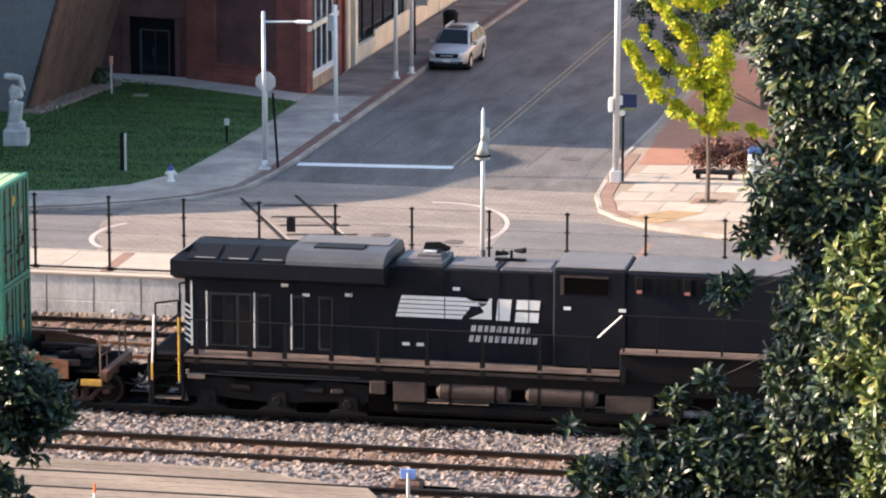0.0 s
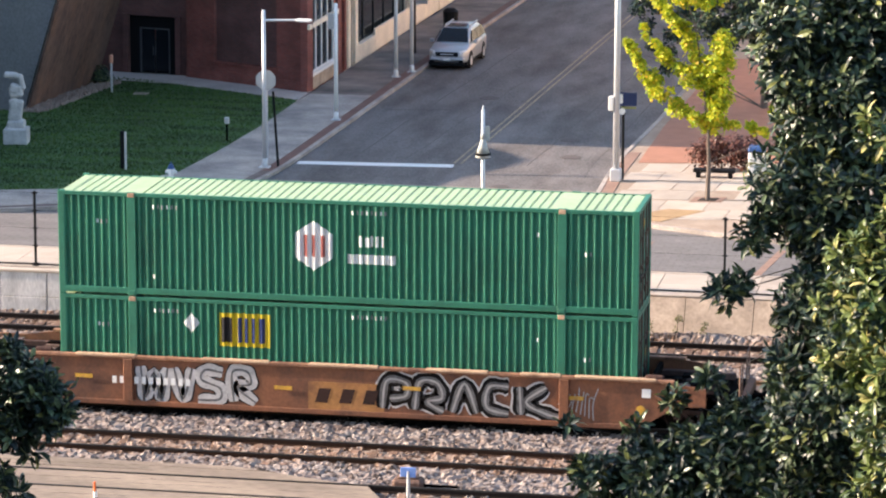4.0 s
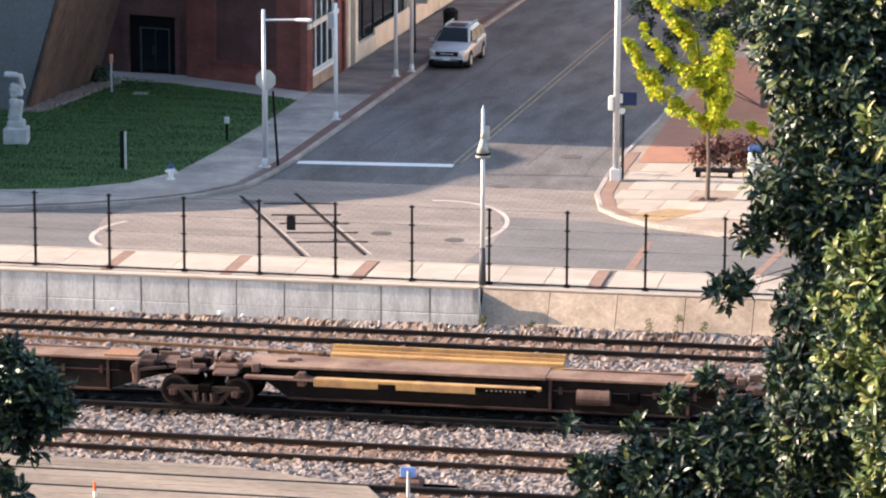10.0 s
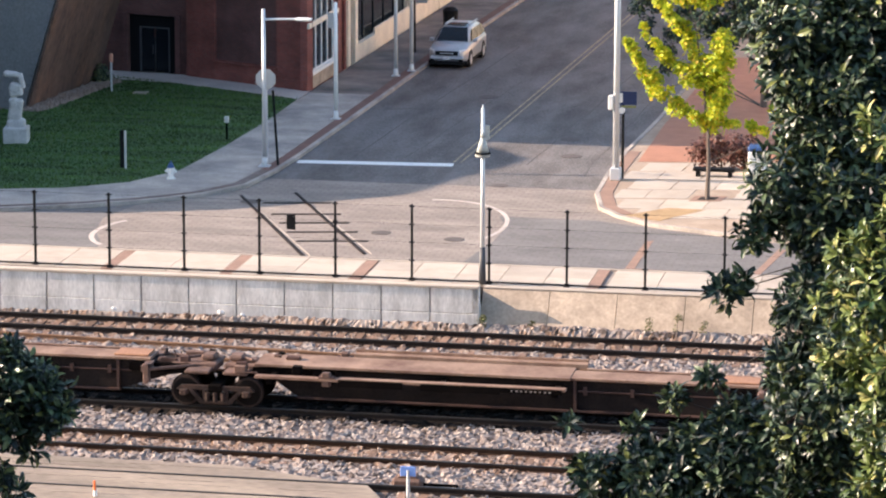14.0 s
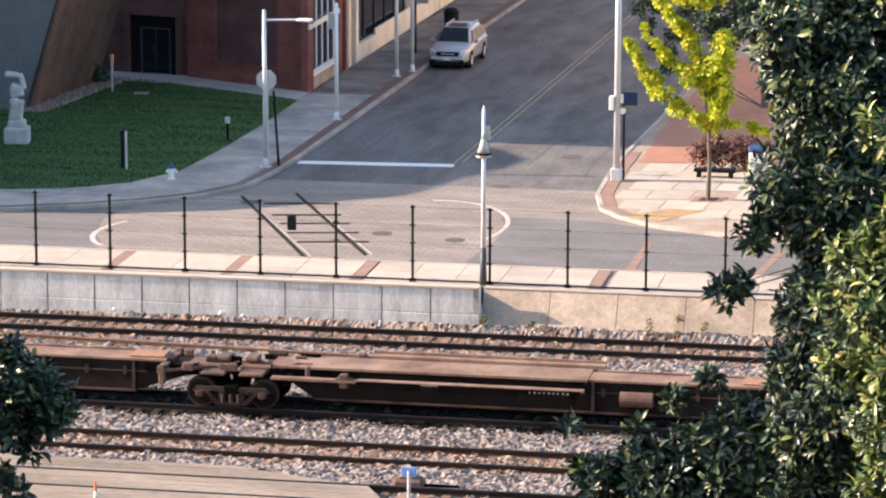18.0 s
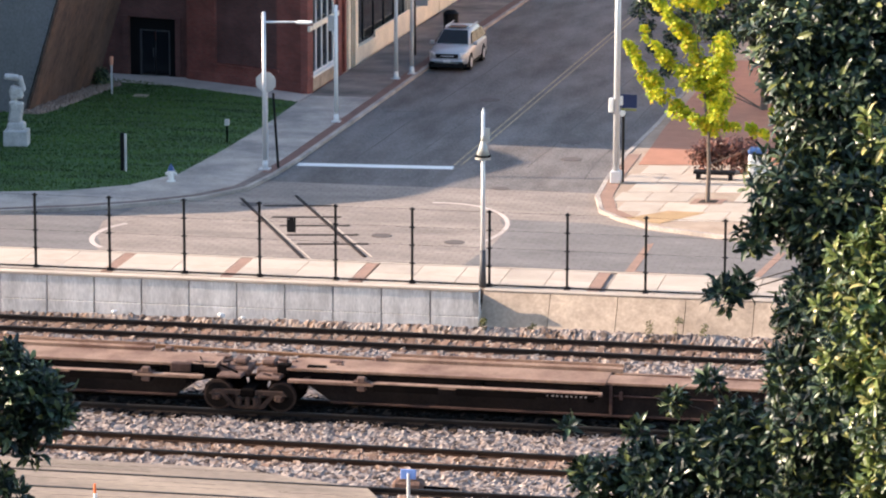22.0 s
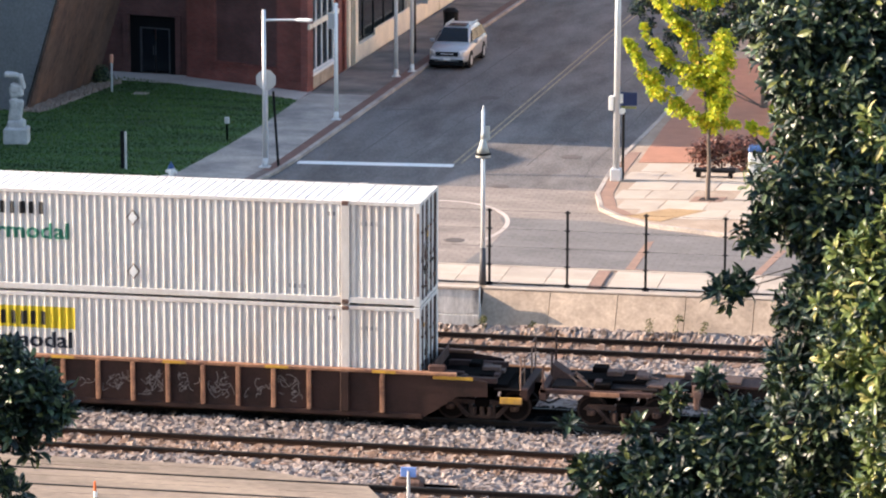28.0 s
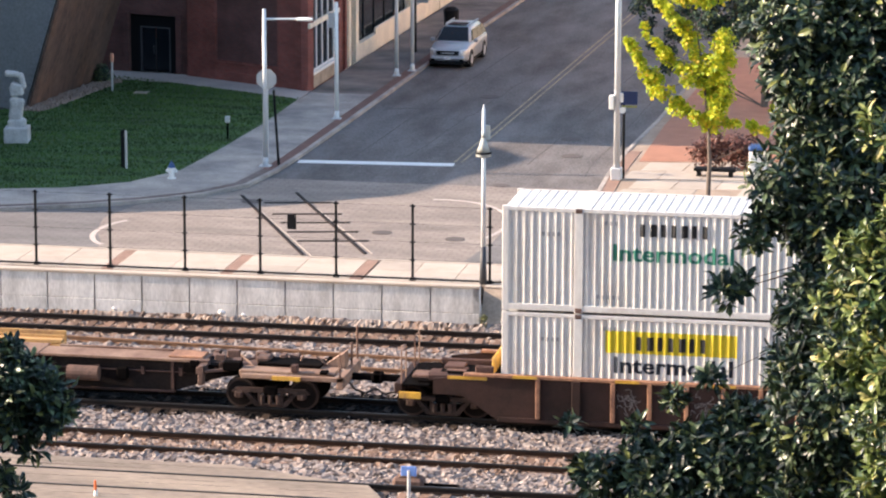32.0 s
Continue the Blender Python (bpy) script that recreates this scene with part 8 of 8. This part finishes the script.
letter_shapes(wb, -4.4, -2.45, 2.18, 0.34, YC - 0.008, BLACKLET, 7)
letter_shapes(wa, -4.47, -2.45, 1.95, 0.38, YC - 0.008, BLACKLET, 7)
for z in (0.68, 2.19):
    bm = bmesh.new()
    prism(bm, [(-0.17, z), (0.02, z + 0.24), (0.21, z), (0.02, z - 0.24)], YC - 0.008, YC, "xz")
    placard = part("placard", bm, BROWNRIM, wb, "white diamond placard with a brown rim")
    bm = bmesh.new()
    prism(bm, [(-0.12, z), (0.02, z + 0.18), (0.16, z), (0.02, z - 0.18)], YC - 0.014, YC - 0.008, "xz")
    part("face", bm, WHITEPAINT, placard)
for ob in (wa, wb):
    for x, z, n in ((-7.0, 2.1, 4), (6.4, 2.2, 4), (4.4, 0.4, 4), (-5.5, 0.42, 5), (-5.3, 2.45, 3), (5.5, 2.45, 2)):
        for i in range(n):
            bar(ob, "code_bar", x + 0.14 * i, x + 0.14 * i + 0.07, z, z + 0.11, YC, SPRAYGREY)
    for s in (0,):
        bar(ob, "rust_streak", 8.0 - 0.02, 8.0 + 0.04, 0.3, 2.6, YC + 0.002, RUST)


def conform(ob, depth):
    """Lets a flat mark follow the folds of the container side that carries it."""
    me = ob.data
    bm = bmesh.new()
    bm.from_mesh(me)
    bm.transform(ob.matrix_basis)
    ob.matrix_basis = Matrix.Identity(4)
    length = CL - 0.30
    n = int(length / RIB_PITCH)
    p = length / n
    knots = [(-length / 2 + (i + a) * p, d * depth) for i in range(n) for a, d in RIB]
    kx, kd = [k[0] for k in knots], [k[1] for k in knots]
    lo, hi = min(v.co.x for v in bm.verts), max(v.co.x for v in bm.verts)
    for x in kx:
        if lo < x < hi:
            bmesh.ops.bisect_plane(bm, geom=bm.verts[:] + bm.edges[:] + bm.faces[:], plane_co=(x, 0, 0), plane_no=(1, 0, 0))
    for v in bm.verts:
        v.co.y += 0.011 + float(np.interp(v.co.x, kx, kd))
    bm.to_mesh(me)
    bm.free()


for box_ob in (ga, gb, wa, wb):
    for mark in box_ob.children:
        if mark.name.split(".")[0] in ("emblem", "emblem_bar", "letter_bar", "yellow_panel", "panel_stroke", "placard", "code_bar", "lettering", "yellow_band", "brand_shape"):
            conform(mark, 0.085 if box_ob in (ga, gb) else 0.055)

# graffiti and marks on the orange well car
YW = -1.404


def ribbon(ob, pts, w, y, material, label="", wild=0.0):
    """A painted stroke of one width along a smooth line, with round ends."""
    P = [Vector(p) for p in pts]
    line = []
    for i in range(len(P) - 1):
        a, b, c_, d = P[max(i - 1, 0)], P[i], P[i + 1], P[min(i + 2, len(P) - 1)]
        for k in range(6):
            t = k / 6
            line.append(0.5 * (2 * b + (c_ - a) * t + (2 * a - 5 * b + 4 * c_ - d) * t * t + (3 * b - a - 3 * c_ + d) * t ** 3))
    line.append(P[-1])
    bm = bmesh.new()
    L, R = [], []
    for i, q in enumerate(line):
        t = (line[min(i + 1, len(line) - 1)] - line[max(i - 1, 0)]).normalized()
        k = w / 2 * (0.72 if i in (0, len(line) - 1) else 1.0) * (1 + wild * math.sin(1.35 * i + 3 * pts[0][0]))
        L.append(bm.verts.new((q.x - t.y * k, y, q.y + t.x * k)))
        R.append(bm.verts.new((q.x + t.y * k, y, q.y - t.x * k)))
    for i in range(len(line) - 1):
        bm.faces.new((L[i], R[i], R[i + 1], L[i + 1]))
    for f in bm.faces:
        if f.normal.y > 0:
            f.normal_flip()
    return part("graffiti_stroke", bm, material, ob, label)


rs = random.Random(12)
for i in range(10):
    x0 = -4.5 + 1.0 * i
    for k in range((16, 5, 14, 3, 15, 17, 8, 14, 6, 12)[i]):
        a, z = x0 + rs.uniform(-0.26, 0.26), 0.78 + rs.uniform(-0.26, 0.26)
        pts = [(a, z)]
        for _ in range(3):
            a, z = a + rs.uniform(-0.17, 0.17), z + rs.uniform(-0.17, 0.17)
            pts.append((min(max(a, x0 - 0.38), x0 + 0.38), min(max(z, 0.42), 1.16)))
        ribbon(ww, pts, 0.022, YW - 0.002, DULLSCRAWL).name = "scrawl"


def graffiti(ob, strokes, coats):
    """Each stroke is sprayed in coats, from the wide outline to the thin highlight."""
    for n, pts in enumerate(strokes):
        for k, (w, material) in enumerate(coats):
            ribbon(ob, pts, w, YW - 0.004 - 0.003 * k - 0.0004 * n, material, "spray-painted graffiti stroke" if k == 1 else "", 0.12)


graffiti(gw, [[(-5.75, 1.22), (-5.62, 0.34), (-5.38, 1.05), (-5.16, 0.32), (-4.98, 1.2)], [(-4.80, 1.22), (-4.55, 0.36), (-4.28, 1.22)],
              [(-3.42, 1.14), (-3.90, 1.20), (-4.02, 0.92), (-3.50, 0.70), (-3.52, 0.38), (-4.12, 0.34)], [(-3.10, 0.34), (-3.14, 1.16), (-2.72, 1.20), (-2.62, 0.86), (-3.0, 0.74), (-2.48, 0.33)]],
         ((0.42, BLACKLET), (0.34, SPRAYSILVER), (0.06, SMOKE)))
graffiti(gw, [[(1.08, 0.36), (1.20, 1.14), (1.74, 1.10), (1.74, 0.74), (1.28, 0.64)], [(1.98, 0.36), (2.12, 1.14), (2.60, 1.14), (2.74, 0.72), (2.34, 0.60), (2.78, 0.33)],
              [(3.02, 0.34), (3.36, 1.16), (3.70, 0.34)], [(4.58, 1.12), (4.05, 1.10), (3.98, 0.52), (4.58, 0.36)], [(4.88, 1.14), (4.92, 0.36)], [(5.62, 1.16), (5.06, 0.72), (5.66, 0.40), (6.15, 0.32)]],
         ((0.52, SPRAYSILVER), (0.41, LOCOFRAME), (0.20, SMOKE), (0.06, SPRAYGREY)))
for k in range(9):
    ribbon(gw, [(6.0 + 0.13 * k, 1.2 - 0.1 * (k % 4)), (6.1 + 0.1 * k, 1.0 - 0.11 * (k % 3)), (5.95 + 0.12 * k, 0.7 - 0.05 * k)], 0.035, YW - 0.012, SPRAYGREY)
bar(gw, "mark_panel", -1.0, 1.12, 0.2, 1.02, YW, OCHREPANEL, "ochre panel with brown strokes")
for x0, x1, z0, z1 in ((-0.85, -0.35, 0.34, 0.90), (-0.18, 0.32, 0.34, 0.90), (0.48, 0.98, 0.34, 0.90)):
    bar(gw, "panel_shape", x0 + 0.04, x1 - 0.12, z0 + 0.1, z1 - 0.06, YW - 0.008, BROWNCAR, slant=0.12)
for i in range(11):
    bar(gw, "code_bar", -6.56 + 0.21 * i, -6.44 + 0.21 * i, 0.72, 0.92, YW - 0.03, WHITEPAINT)
for x, z in ((-7.38, 0.88), (6.39, 0.9), (1.9, 0.95), (-1.7, 0.8)):
    bar(gw, "yellow_mark", x - 0.25, x + 0.25, z - 0.05, z + 0.06, YW - 0.03, YELLOWPAINT)
for x in (-8.25, 8.2):
    part("yellow_dot", tube(bmesh.new(), (x, YW - 0.012, 0.64), (x, YW, 0.64), 0.14, seg=12), YELLOWPAINT, gw)
for x, z in ((-9.42, 1.1), (8.34, 1.12)):
    bar(gw, "white_square", x - 0.12, x + 0.12, z - 0.12, z + 0.12, YW, WHITEPAINT)
# Worn strips in bright tan; sun on their tops is in the colour.
for x0, x1 in ((-7.6, -5.9), (-4.0, -2.1), (-0.98, 0.96), (2.3, 4.0), (4.9, 6.0), (6.4, 8.6)):
    part("worn_strip", bx(x0, x1, -1.485, -1.29, 1.47, 1.535, bevel=0.012), PALESTRIP, gw, "worn strip on the sill, painted a sunlit tan")


def motions():
    dist = [(0, 0.00), (2, 8.90), (4, 17.79), (6, 26.59), (8, 35.30), (10, 43.95), (12, 52.62), (14, 61.38), (16, 70.19), (18, 79.03), (20, 87.89), (22, 96.77), (24, 105.64), (26, 114.58), (28, 123.66), (30, 132.84), (32, 142.05)]
    for ob, uc, *z in MOVERS:
        walk(ob, [(t, pose(uc + d, TRACK_Y, RAIL_Z + (z[0] if z else 0))) for t, d in dist])
    ts = [a[0] for a in dist]
    ds = [a[1] for a in dist]
    times = [i * 4 / 30 for i in range(241)]
    rolled = [float(np.interp(t, ts, ds)) for t in times]
    for ob, x, z, r in WHEELS:
        walk(ob, [(t, pose(x, 0, z, 0, math.degrees(d / r), 0)) for t, d in zip(times, rolled)])


motions()
